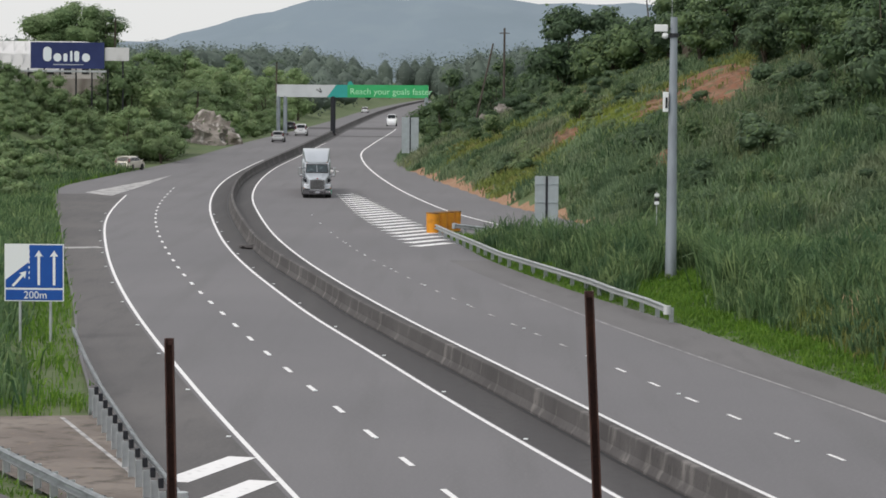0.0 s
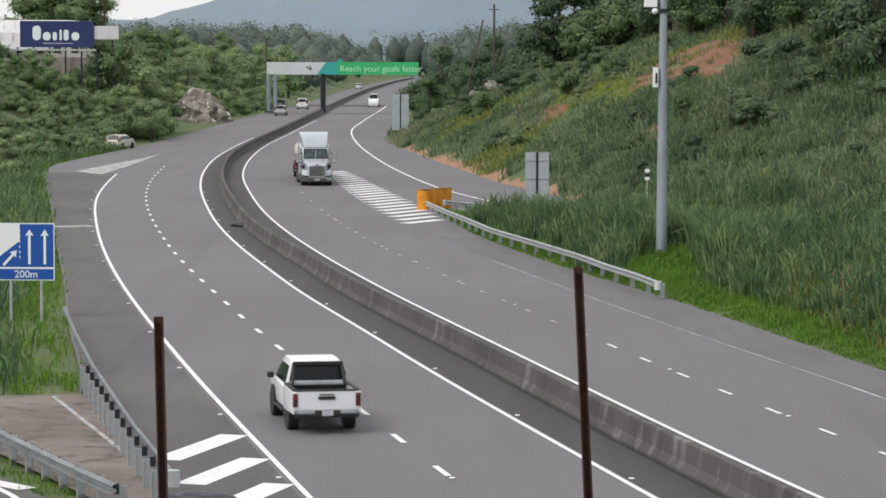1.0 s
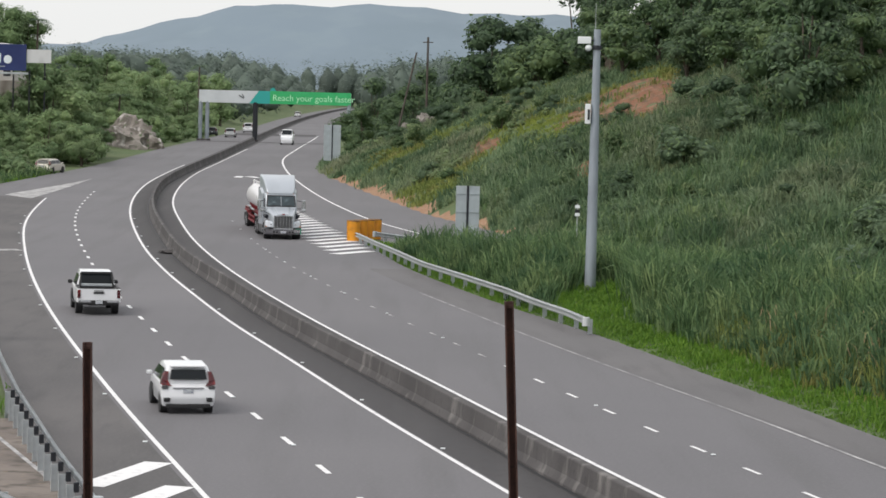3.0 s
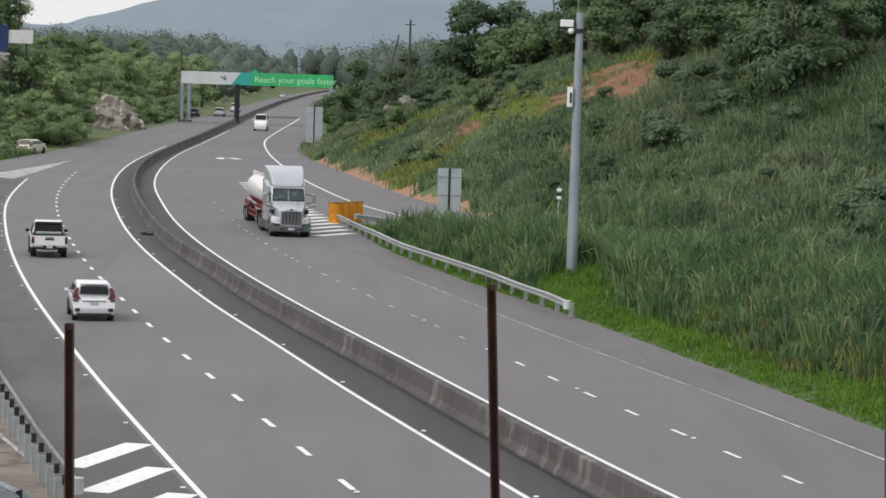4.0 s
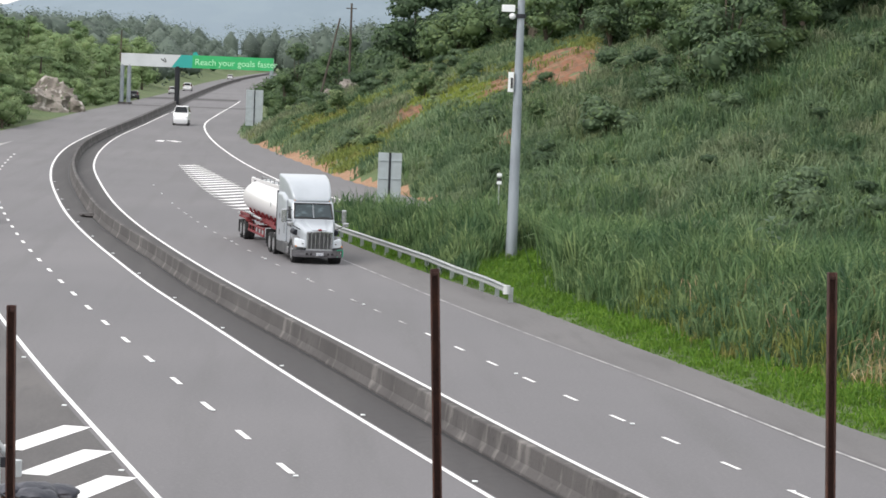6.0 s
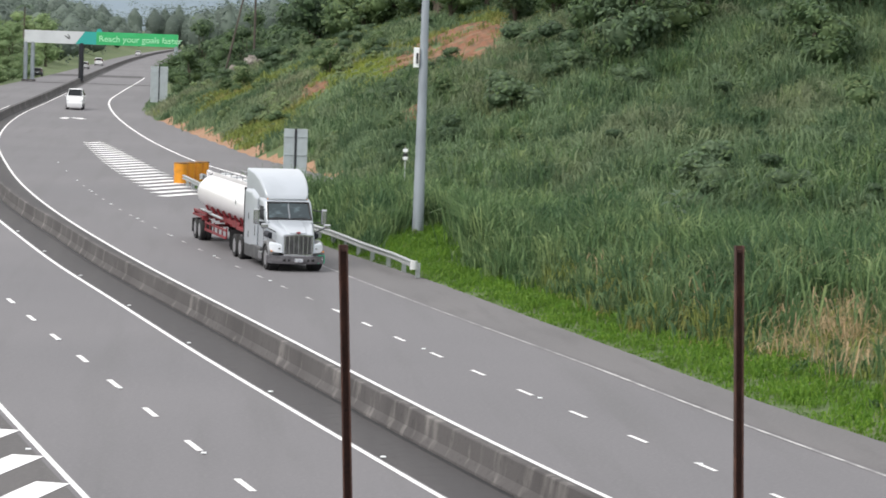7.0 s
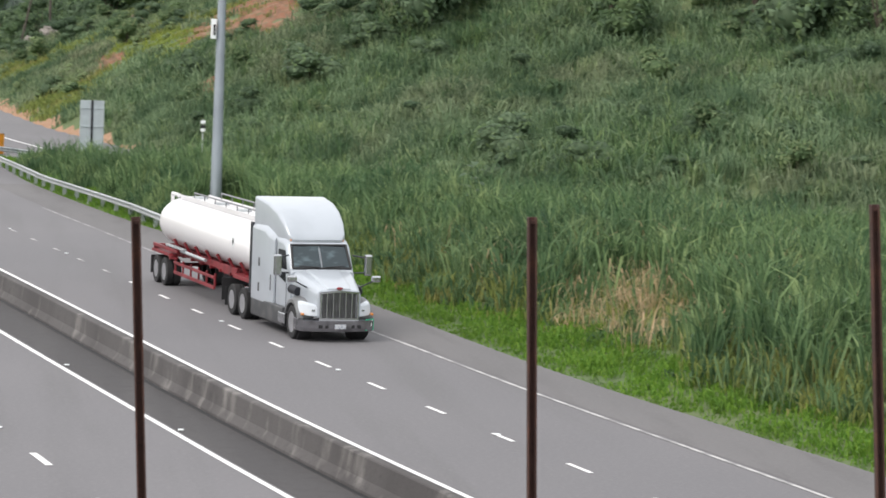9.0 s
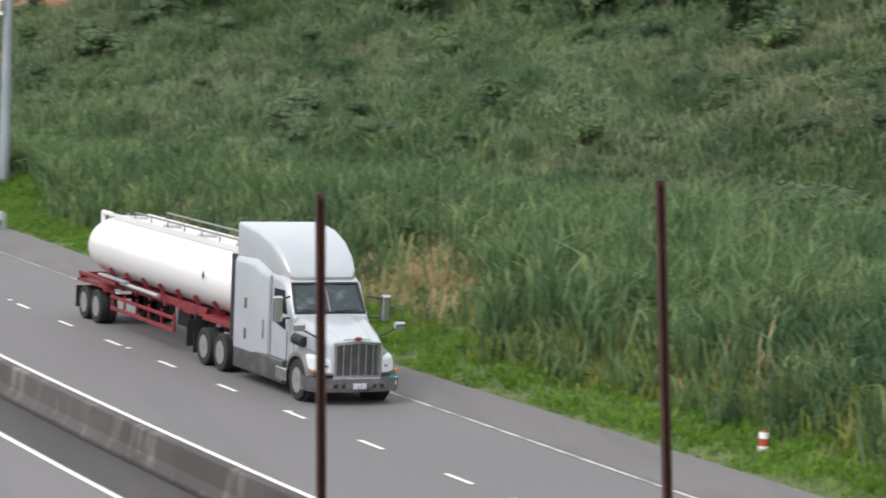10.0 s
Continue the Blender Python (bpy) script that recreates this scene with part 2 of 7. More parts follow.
def lumps(x, y, size, seed):
    """Smooth unevenness from -1 to 1."""
    a = np.sin(x / size * 1.7 + seed) * np.cos(y / size * 1.3 - seed * 2.1)
    b = np.sin((x * 0.6 + y * 0.8) / size * 2.9 + seed * 3.3) * np.cos((x * 0.8 - y * 0.6) / size * 3.7 + seed)
    return 0.6 * a + 0.4 * b


def land_z(x, y):
    """Height of the ground beside the road."""
    x, y = np.asarray(x, float), np.asarray(y, float)
    z = road_z(y) - 0.12
    # hill and cutting to the right of the slip road
    d = x - at(HILL_TOE, y)
    crest = 27.0 - 7.0 * ease(y, 250, 345) - 9.0 * ease(y, 345, 460) - 2.0 * ease(y, 520, 800)
    cut = ease(y, 180, 215) * (1 - ease(y, 310, 350))
    steep = 0.30 + 0.28 * cut
    hill = crest * (1 - np.exp(-np.maximum(d, 0) * steep / crest))
    hill = hill + np.minimum(np.maximum(d, 0) * 0.12, 1) * (0.55 * lumps(x, y, 9, 1.0) + 0.25 * lumps(x, y, 3.1, 4.0))
    hill = hill + 4.5 * ease(d, 30, 120)
    z = np.where(d > 0, z + hill, z)
    # island between the carriageway and the slip road
    e, f = x - at(RIGHT_EDGE, y), at(SLIP_INNER, y) - 0.8 - x
    inside = np.minimum(e, f)
    mound = np.where((inside > 0) & (y < ISLAND_TIP), np.minimum(0.16 * inside, 1.5 + 0.25 * lumps(x, y, 7, 2.0)), 0)
    z = z + np.maximum(mound, 0)
    # bank to the left
    d = at(LEFT_EDGE, y) - x
    far = ease(y, 215, 290)
    bank = far * (7.5 * ease(d, 2.5, 30) + 2.5 * ease(d, 30, 90)) + (1 - far) * (1.0 * ease(d, 6, 40) + 5.0 * ease(d, 40, 120))
    bank = bank + ease(d, 3, 12) * (0.3 * lumps(x, y, 8, 3.0) + 0.15 * lumps(x, y, 2.7, 5.0))
    z = np.where(d > 0, z + bank, z)
    # embankment on which the camera stands
    r = np.hypot(np.maximum(np.abs(x + 3) - 4, 0), np.maximum(np.abs(y + 20) - 24, 0))
    knoll = 8.4 - 1.7 * ease(r, 0, 16) - 6.8 * ease(r, 12, 40)
    near = np.clip((at(LEFT_EDGE, y) - 1 - x) / 4, 0, 1)
    return np.where((y < 60) & (near > 0), np.maximum(z, knoll * near), z)

# ---- builders ----


def part(name, bm, mat, parent=None, label=""):
    """Links a bmesh as one mesh object, under a thing or a part."""
    mesh = bpy.data.meshes.new(name)
    bm.to_mesh(mesh)
    bm.free()
    for m in mat if isinstance(mat, (list, tuple)) else [mat]:
        mesh.materials.append(m)
    ob = new(name, mesh)
    ob.parent = parent
    return tagged(ob, label=label)


def sheet(name, verts, faces, mat, parent=None, smooth=False):
    mesh = bpy.data.meshes.new(name)
    mesh.from_pydata([tuple(v) for v in verts], [], [tuple(f) for f in faces])
    for m in mat if isinstance(mat, (list, tuple)) else [mat]:
        mesh.materials.append(m)
    if smooth:
        mesh.polygons.foreach_set("use_smooth", [True] * len(mesh.polygons))
    mesh.update()
    ob = new(name, mesh)
    ob.parent = parent
    return ob


def box(bm, size, at_=(0, 0, 0), bevel=0.0, taper=1.0, turn=None):
    """A bevelled block centred at at_; taper scales its top."""
    made = bmesh.ops.create_cube(bm, size=1)["verts"]
    for v in made:
        k = taper if v.co.z > 0 else 1.0
        v.co = Vector((v.co.x * size[0] * k, v.co.y * size[1] * k, v.co.z * size[2]))
    if bevel:
        edges = {e for v in made for e in v.link_edges}
        made = bmesh.ops.bevel(bm, geom=list(edges), offset=bevel, segments=2, profile=0.6, affect="EDGES")["verts"]
    m = Matrix.Translation(at_) @ (turn or Matrix())
    for v in made:
        v.co = m @ v.co
    return made


def rod(bm, a, b, r0, r1=None, sides=12):
    a, b = Vector(a), Vector(b)
    m = Matrix.Translation((a + b) / 2) @ (b - a).to_track_quat("Z", "Y").to_matrix().to_4x4()
    return bmesh.ops.create_cone(bm, cap_ends=True, segments=sides, radius1=r0, radius2=r0 if r1 is None else r1, depth=(b - a).length, matrix=m)["verts"]


def loft(bm, rings, caps=True):
    """Skins rings of equal counts of points."""
    vs = [[bm.verts.new(p) for p in ring] for ring in rings]
    n = len(rings[0])
    for r0, r1 in zip(vs[:-1], vs[1:]):
        for i in range(n):
            bm.faces.new((r0[i], r0[(i + 1) % n], r1[(i + 1) % n], r1[i]))
    if caps:
        bm.faces.new(list(reversed(vs[0])))
        bm.faces.new(vs[-1])
    return vs


def fresh():
    return bmesh.new()


def smooth(ob, angle=40):
    for p in ob.data.polygons:
        p.use_smooth = True
    if ob.data.polygons:
        ob.data.set_sharp_from_angle(angle=radians(angle))
    return ob


def empty(name, label, category, group="", kind=""):
    return tagged(new(name), label, category, group, kind)


def ribbon(name, a, b, ys, mat, lift, zfun=None):
    """A strip of road between two lines over stations ys."""
    xa, xb = at(a, ys), at(b, ys)
    z = road_z(ys) + lift
    verts = [p for y, p0, p1, h in zip(ys, xa, xb, z) for p in ((p0, y, h), (p1, y, h))]
    faces = [(2 * i, 2 * i + 1, 2 * i + 3, 2 * i + 2) for i in range(len(ys) - 1)]
    return sheet(name, verts, faces, mat)


# ---- ground and roads ----
gx = np.concatenate([np.arange(-2600, -400, 200), np.arange(-400, -90, 10), np.arange(-90, -2, 1.5), np.arange(-2, 40, 0.8), np.arange(40, 100, 1.5), np.arange(100, 400, 10), np.arange(400, 2601, 200)])
gy = np.concatenate([np.arange(-2000, -160, 160), np.arange(-160, 20, 6), np.arange(20, 340, 1.5), np.arange(340, 640, 5), np.arange(640, 1400, 20), np.arange(1400, 4600, 200)])
GX, GY = np.meshgrid(gx, gy)
GZ = land_z(GX, np.clip(GY, -160, 1400))
nx, ny = len(gx), len(gy)
cells = np.arange(nx * ny).reshape(ny, nx)
quads = np.stack([cells[:-1, :-1], cells[:-1, 1:], cells[1:, 1:], cells[1:, :-1]], -1).reshape(-1, 4)
SOIL = material("grassy_soil", (0.085, 0.125, 0.048), 0.95, spots=[(0.12, ONE, (0.11, 0.135, 0.06), 0.4, 0.65), (0.9, ONE, (0.065, 0.10, 0.036), 0.5, 0.75)], bump=0.1, bump_scale=3)
RED_SOIL = material("bare_red_soil", (0.20, 0.082, 0.042), 0.95, spots=[(0.5, (1, 1, 0.4), (0.24, 0.135, 0.085), 0.45, 0.65), (0.9, (2.2, 0.3, 1), (0.11, 0.062, 0.034), 0.48, 0.66), (1.6, ONE, (0.10, 0.105, 0.045), 0.55, 0.66)], bump=0.45, bump_scale=1.2)
TAN_SOIL = material("tan_cut_soil", (0.29, 0.17, 0.10), 0.95, spots=[(0.7, ONE, (0.27, 0.15, 0.09), 0.45, 0.65), (2.5, ONE, (0.36, 0.25, 0.17), 0.5, 0.75)], bump=0.12, bump_scale=2)
SCARS = ([(17.0, 251.5), (19.4, 260.5), (22.0, 267), (26.0, 277), (28.6, 260), (26.2, 236), (24.7, 226.5), (22.9, 221.5), (20.8, 223), (21.0, 232), (22.6, 238), (19.9, 240), (18.3, 241)], [(13.4, 298), (14.5, 312), (17.5, 310), (16.8, 294), (15.2, 287)], [(8.9, 269), (10.3, 272), (12.0, 262), (11.6, 249), (10.2, 256)], [(14.8, 214.5), (16.8, 213.5), (16.8, 205.5), (15.0, 206.5)])


def in_scar(x, y, grow=0.0):
    """True where bare red soil shows on the hillside."""
    x, y = np.asarray(x, float), np.asarray(y, float)
    ragged = lumps(x, y, 1.7, 5.0) + 0.6 * lumps(x, y, 0.8, 3.0)
    x = x + 1.3 * lumps(x, y, 2.2, 7.0) + 0.5 * lumps(x, y, 0.9, 2.0)
    y = y + 4.5 * lumps(x, y, 3.1, 9.0)
    found = np.zeros(x.shape, bool)
    for poly in SCARS:
        mid = np.mean(poly, 0)
        pts = (np.array(poly) - mid) * (1 + grow) + mid
        inside = np.zeros(x.shape, bool)
        for (x0, y0), (x1, y1) in zip(pts, np.roll(pts, -1, 0)):
            cross = (y0 > y) != (y1 > y)
            inside ^= cross & (x < (x1 - x0) * (y - y0) / (y1 - y0 + 1e-9) + x0)
        found |= inside
    return found & (ragged < 0.78)


def in_cut(x, y):
    """True on the bare foot of the cutting beside the slip road."""
    d = np.asarray(x, float) - at(HILL_TOE, y)
    return (d > -0.5) & (d < 0.9 + 0.9 * lumps(x, y, 3, 2.0)) & (y > 200) & (y < 300)


ground = sheet("ground", np.stack([GX, GY, GZ], -1).reshape(-1, 3).tolist(), quads.tolist(), [SOIL, RED_SOIL, TAN_SOIL], smooth=True)
mx, my = GX.reshape(-1)[quads].mean(1), GY.reshape(-1)[quads].mean(1)
slots = np.where(in_scar(mx, my), 1, np.where(in_cut(mx, my), 2, 0))
ground.data.polygons.foreach_set("material_index", slots.astype(int).tolist())
tagged(ground, "uneven green roadside ground rising to a hill", "ground", kind="structure")

ALL = STATIONS
road_left = tagged(ribbon("road_left_carriageway", LEFT_EDGE, BARRIER, ALL, ASPHALT, 0.0), "grey asphalt carriageway curving between grass bank and barrier", "road", kind="structure")
right_limit = np.where(ALL < ISLAND_TIP, RIGHT_EDGE, HILL_TOE + 0.6)
road_right = tagged(ribbon("road_right_carriageway", BARRIER, right_limit, ALL, ASPHALT, 0.0), "grey asphalt carriageway with a slip road leaving it", "road", kind="structure")
slip_y = ALL[(ALL > 0) & (ALL < ISLAND_TIP)]
road_slip = tagged(ribbon("road_slip", SLIP_INNER - 0.6, HILL_TOE + 0.6, slip_y, ASPHALT_OLD, 0.0), "grey asphalt slip road behind tall grass", "road", kind="structure")
MID = ALL[(ALL > -60) & (ALL < 900)]
tagged(ribbon("median_strip", LEFT_INNER + 0.15, BARRIER - 0.15, MID, ASPHALT_DARK, 0.006), "dark stained asphalt strip beside the concrete barrier", "pavement", kind="structure")
tagged(ribbon("median_strip", BARRIER + 0.15, RIGHT_INNER - 0.1, MID, ASPHALT_DARK, 0.006), "dark stained asphalt strip beside the concrete barrier", "pavement", kind="structure")
NEARBY = ALL[(ALL > 20) & (ALL < 245)]
tagged(ribbon("hard_shoulder", LEFT_EDGE + 0.1, LEFT_OUTER - 0.2, NEARBY, ASPHALT_OLD, 0.006), "darker worn asphalt hard shoulder", "pavement", kind="structure")
NEAR_R = ALL[(ALL > 20) & (ALL < 160)]
tagged(ribbon("hard_shoulder", RIGHT_OUTER + 0.2, RIGHT_EDGE - 0.1, NEAR_R, ASPHALT_WORN, 0.006), "worn grey asphalt hard shoulder", "pavement", kind="structure")


def painted(name, curve, y0, y1, width, mat, label, lift=0.012):
    ys = np.arange(y0, y1 + 0.1, 1.5)
    c = at(curve, ys)
    slope = np.gradient(c, ys)
    w = width / 2 * np.sqrt(1 + slope**2)
    verts = [p for y, x, k, h in zip(ys, c, w, road_z(ys) + lift) for p in ((x - k, y, h), (x + k, y, h))]
    ob = sheet(name, verts, [(2 * i, 2 * i + 1, 2 * i + 3, 2 * i + 2) for i in range(len(ys) - 1)], mat)
    return tagged(ob, label, "road marking", kind="structure")


painted("edge_line", LEFT_INNER, -20, 330, 0.15, LINE_PAINT, "solid white painted edge line")
painted("edge_line", LEFT_OUTER, 20, 243, 0.15, LINE_PAINT, "solid white painted edge line")
painted("edge_line", RIGHT_INNER, -20, 400, 0.15, LINE_PAINT, "solid white painted edge line")
painted("edge_line", RIGHT_OUTER, 20, 87.5, 0.12, LINE_WORN, "worn white painted edge line")
painted("edge_line", RIGHT_OUTER, 87.5, 140, 0.12, LINE_FADED, "faded white painted edge line")
painted("edge_line", SLIP_LINE, 150, 520, 0.20, LINE_PAINT, "solid white painted edge line of the slip road")


def dashes(name, curve, y0, y1, step, length, width, label, mat=LINE_PAINT):
    """Dashes along a line, one by one, sharing two meshes of their own run."""
    y = y0
    slope = np.gradient(curve, STATIONS)
    mesh = None
    while y < y1:
        k = float(at(slope, y))
        if mesh is None:
            bm = fresh()
            box(bm, (width, length, 0.006))
            mesh = bpy.data.meshes.new(name)
            bm.to_mesh(mesh)
            bm.free()
            mesh.materials.append(mat)
        ob = new(name, mesh)
        ob.matrix_basis = Matrix.Translation((float(at(curve, y)), y, float(road_z(y)) + 0.012)) @ Matrix.Rotation(-math.atan(k), 4, "Z")
        tagged(ob, label, "road marking", group=label, kind="structure")
        y += step / math.sqrt(1 + k * k)


LEFT_DASH = line((-160, 69.5), (-100, 47.8), (-50, 31), (0, 16.6), (30, 8.6), (55, 2.8), (68.1, 0.2), (79.6, -2), (91.3, -4.2), (102.9, -6.4), (114.6, -8.4), (125.9, -10.3), (138, -12.3), (150, -14.1), (161.6, -15.7), (172, -17.1), (199.8, -20.4), (218.8, -22.2), (244, -23.9), (274, -25.2), (310, -25.3), (350, -24.5), (397, -23.8), (490, -24), (624, -24), (790, -23.2), (900, -21.8), (1000, -20.1), (1200, -15.3), (1400, -8.8))
RIGHT_DASH = line((-160, 82.4), (-100, 60.4), (-50, 43.6), (0, 29.2), (30, 21.2), (57.5, 14.3), (62.2, 13.37), (66.6, 12.44), (75.6, 10.6), (84.6, 8.75), (93.6, 7.05), (103.3, 5.3), (112.5, 3.7), (121, 2.03), (134.5, -0.27), (142.9, -1.66), (151.9, -3.05), (160.6, -4.38), (169.7, -5.5), (176.9, -6.4), (210, -9.8), (239, -12.3), (268.6, -13.8), (303, -14.5), (346, -13.6), (397, -12.9), (490, -13.1), (624, -13.1), (790, -12.3), (900, -10.9), (1000, -9.2), (1200, -4.4), (1400, 2.1))
dashes("lane_dash", LEFT_DASH, 50.6, 262, 5.95, 1.7, 0.16, "short white painted lane dash")
dashes("lane_dash", RIGHT_DASH, 48.44, 106, 4.615, 1.3, 0.12, "short white painted lane dash")
dashes("lane_dash", RIGHT_DASH, 107.2, 180, 4.6, 1.2, 0.11, "short worn white lane dash", LINE_WORN)

tagged(ribbon("drain_channel", BARRIER - 0.42, BARRIER - 0.30, MID, BLACK_PLASTIC, 0.012), "narrow dark drain slot along the barrier's foot", "drain", kind="structure")

# thin dark strip over both carriageways, a few metres before the gantry
tagged(ribbon("road_seam", LEFT_EDGE + 0.2, BARRIER - 0.4, np.array([446.0, 447.5, 449.0, 450.5]), ASPHALT_DARK, 0.02), "dark strip across the road", "road seam", kind="structure")
tagged(ribbon("road_seam", BARRIER + 0.4, RIGHT_EDGE - 0.3, np.array([446.0, 447.5, 449.0, 450.5]), ASPHALT_DARK, 0.02), "dark strip across the road", "road seam", kind="structure")

# ---- median barrier ----
PROFILE = [(-0.28, 0.0), (-0.28, 0.07), (-0.16, 0.27), (-0.11, 0.71), (-0.08, 0.74), (0.08, 0.74), (0.11, 0.71), (0.16, 0.27), (0.28, 0.07), (0.28, 0.0)]
median_barrier = empty("median_barrier", "long weathered grey concrete median barrier", "barrier", kind="structure")
barrier_y = list(np.arange(-40, 200, 5.0)) + list(np.arange(200, 1300, 10.0))
for y0 in barrier_y:
    y1 = y0 + (5.0 if y0 < 200 else 10.0)
    bm = fresh()
    rings = []
    for y in np.linspace(y0 + 0.004, y1 - 0.004, 4):
        k = float(at(np.gradient(BARRIER, STATIONS), y))
        n = math.sqrt(1 + k * k)
        x, z = float(at(BARRIER, y)), float(road_z(y))
        rings.append([(x + u / n, y - u * k / n, z + v) for u, v in PROFILE])
    loft(bm, rings)
    bmesh.ops.recalc_face_normals(bm, faces=bm.faces)
    part("barrier_section", bm, CONCRETE, median_barrier)

# ---- roadside furniture ----


def lettering(name, words, height, mat, parent, m, label=""):
    """Flat letters, a few millimetres thick, of cap height height; m places their baseline's middle."""
    curve = bpy.data.curves.new(name, "FONT")
    curve.body, curve.size, curve.extrude, curve.align_x = words, height / 0.7, 0.006, "CENTER"
    holder = bpy.data.objects.new(name, curve)
    mesh = bpy.data.meshes.new_from_object(holder)
    bpy.data.objects.remove(holder)
    mesh.materials.clear()
    mesh.materials.append(mat)
    ob = new(name, mesh)
    ob.parent = parent
    ob.matrix_basis = m
    return tagged(ob, label=label)


def flat(bm, outline, y, thick=0.012):
    """A plate with an outline of (x, z) points, facing -y, its front at y."""
    front = [bm.verts.new((x, y, z)) for x, z in outline]
    back = [bm.verts.new((x, y + thick, z)) for x, z in outline]
    bm.faces.new(front)
    bm.faces.new(list(reversed(back)))
    n = len(front)
    for i in range(n):
        bm.faces.new((front[i], back[i], back[(i + 1) % n], front[(i + 1) % n]))
    bmesh.ops.recalc_face_normals(bm, faces=bm.faces)


def place(ob, x, y, z, rz=0.0):
    ob.matrix_basis = pose(x, y, z, 0, 0, rz)
    return ob


FACE = Matrix.Rotation(radians(90), 4, "X")


def lettered(x, y, z):
    return Matrix.Translation((x, y, z)) @ FACE


# rusty fence posts close to the camera
def fence_post(x, top, lean):
    post = empty("fence_post", "dark rusty steel angle post standing upright", "post", "rusty posts of the fence")
    base = float(land_z(x, 16)) - 0.3
    bm = fresh()
    h = top - base
    outline = [(-0.026, -0.026), (-0.018, -0.026), (-0.018, 0.016), (0.018, 0.016), (0.018, -0.026), (0.026, -0.026), (0.026, 0.024), (-0.026, 0.024)]
    loft(bm, [[(u, v, z) for u, v in outline] for z in np.linspace(0, h, 9)])
    bmesh.ops.recalc_face_normals(bm, faces=bm.faces)
    part("shaft", bm, RUST, post)
    bm = fresh()
    box(bm, (0.034, 0.01, 0.02), (0, 0.0, h - 0.03), 0.002)
    part("cap_lug", bm, RUST, post)
    post.matrix_basis = Matrix.Translation((x, 16, top)) @ Matrix.Rotation(radians(lean), 4, "Y") @ Matrix.Translation((0, 0, base - top))


fence_post(-1.553, 8.53, -1.3)
fence_post(0.83, 8.82, -2.9)
fence_post(3.11, 8.88, -2.3)
fence_post(5.16, 9.01, -4.2)

# overhead sign gantry
gantry = empty("sign_gantry", "wide overhead gantry with a white, teal and green advertising banner", "gantry")
GY0, GB = 455.0, 1.15
bm = fresh()
box(bm, (24.4, 0.5, 1.95), (-14.75, GY0, 8.35), 0.05)
part("truss_box", bm, GALVANISED, gantry, "grey steel cross beam")
bm = fresh()
flat(bm, [(-26.95, 7.33), (-18.9, 7.33), (-17.4, 9.33), (-26.95, 9.33)], GY0 - 0.30)
part("banner_panel", bm, BANNER_WHITE, gantry, "plain white banner panel")
bm = fresh()
flat(bm, [(-18.9, 7.33), (-15.6, 7.33), (-15.6, 9.35), (-17.4, 9.35)], GY0 - 0.31)
part("banner_panel", bm, BANNER_TEAL, gantry, "teal banner panel with slanted edge")
bm = fresh()
flat(bm, [(-15.6, 7.33), (-2.6, 7.33), (-2.6, 9.37), (-15.6, 9.37)], GY0 - 0.30)
part("banner_panel", bm, BANNER_GREEN, gantry, "bright green banner panel")
lettering("banner_text", "Reach your goals faster", 0.98, BANNER_TEXT, gantry, lettered(-8.6, GY0 - 0.33, 7.85), "pale green lettering")
bm = fresh()
box(bm, (0.9, 0.02, 0.16), (-20.2, GY0 - 0.34, 8.35), 0, turn=Matrix.Rotation(radians(35), 4, "Y"))
box(bm, (0.7, 0.02, 0.13), (-19.9, GY0 - 0.34, 8.5), 0, turn=Matrix.Rotation(radians(60), 4, "Y"))
part("emblem", bm, DARK_STEEL, gantry, "small dark winged shape")
bm = fresh()
flat(bm, [(-15.6, 9.35), (-14.6, 9.35), (-15.0, 9.95), (-15.5, 9.75)], GY0 - 0.28)
part("banner_crest", bm, BANNER_TEAL, gantry)
for px in (-26.7, -25.6, -17.9, -2.9):
    bm = fresh()
    rod(bm, (px, GY0, GB - 0.3), (px, GY0, 7.5), 0.33 if px != -17.9 else 0.42, sides=14)
    smooth(part("column", bm, POLE_STEEL if px != -17.9 else DARK_STEEL, gantry))
    bm = fresh()
    box(bm, (1.1, 1.1, 0.5), (px, GY0, GB + 0.1), 0.05)
    part("footing", bm, CONCRETE, gantry)

# camera pole by the slip road
pole = empty("camera_pole", "tall tapered grey steel pole carrying traffic cameras", "pole")
pz = float(land_z(10.93, 135.3)) - 0.2
bm = fresh()
rod(bm, (0, 0, 0), (0, 0, 13.17 - pz), 0.28, 0.165, 18)
smooth(part("mast", bm, POLE_STEEL, pole))
bm = fresh()
box(bm, (0.25, 0.3, 0.95), (-0.36, -0.1, 9.13 - pz), 0.02)
cab = part("control_box", bm, SIGN_WHITE, pole, "white control box strapped to the pole")
bm = fresh()
box(bm, (0.1, 0.05, 0.5), (-0.33, -0.27, 9.09 - pz), 0.01)
part("box_door", bm, BLACK_PLASTIC, cab)
bm = fresh()
rod(bm, (-0.9, 0, 12.64 - pz), (0.15, 0, 12.64 - pz), 0.04)
part("bracket", bm, DARK_STEEL, pole)
bm = fresh()
box(bm, (0.62, 0.3, 0.34), (-0.62, -0.1, 12.64 - pz), 0.03)
part("camera_housing", bm, SIGN_WHITE, pole, "white camera housing")
bm = fresh()
bmesh.ops.create_uvsphere(bm, u_segments=14, v_segments=10, radius=0.16, matrix=Matrix.Translation((-0.42, -0.1, 12.28 - pz)))
smooth(part("dome_camera", bm, SIGN_WHITE, pole, "white dome camera"))
bm = fresh()
rod(bm, (0, 0, 12.2 - pz), (0, 0, 12.4 - pz), 0.24)
part("clamp", bm, DARK_STEEL, pole)
bm = fresh()
rod(bm, (-0.1, 0, 13.05 - pz), (-0.1, 0, 14.4 - pz), 0.012, sides=6)
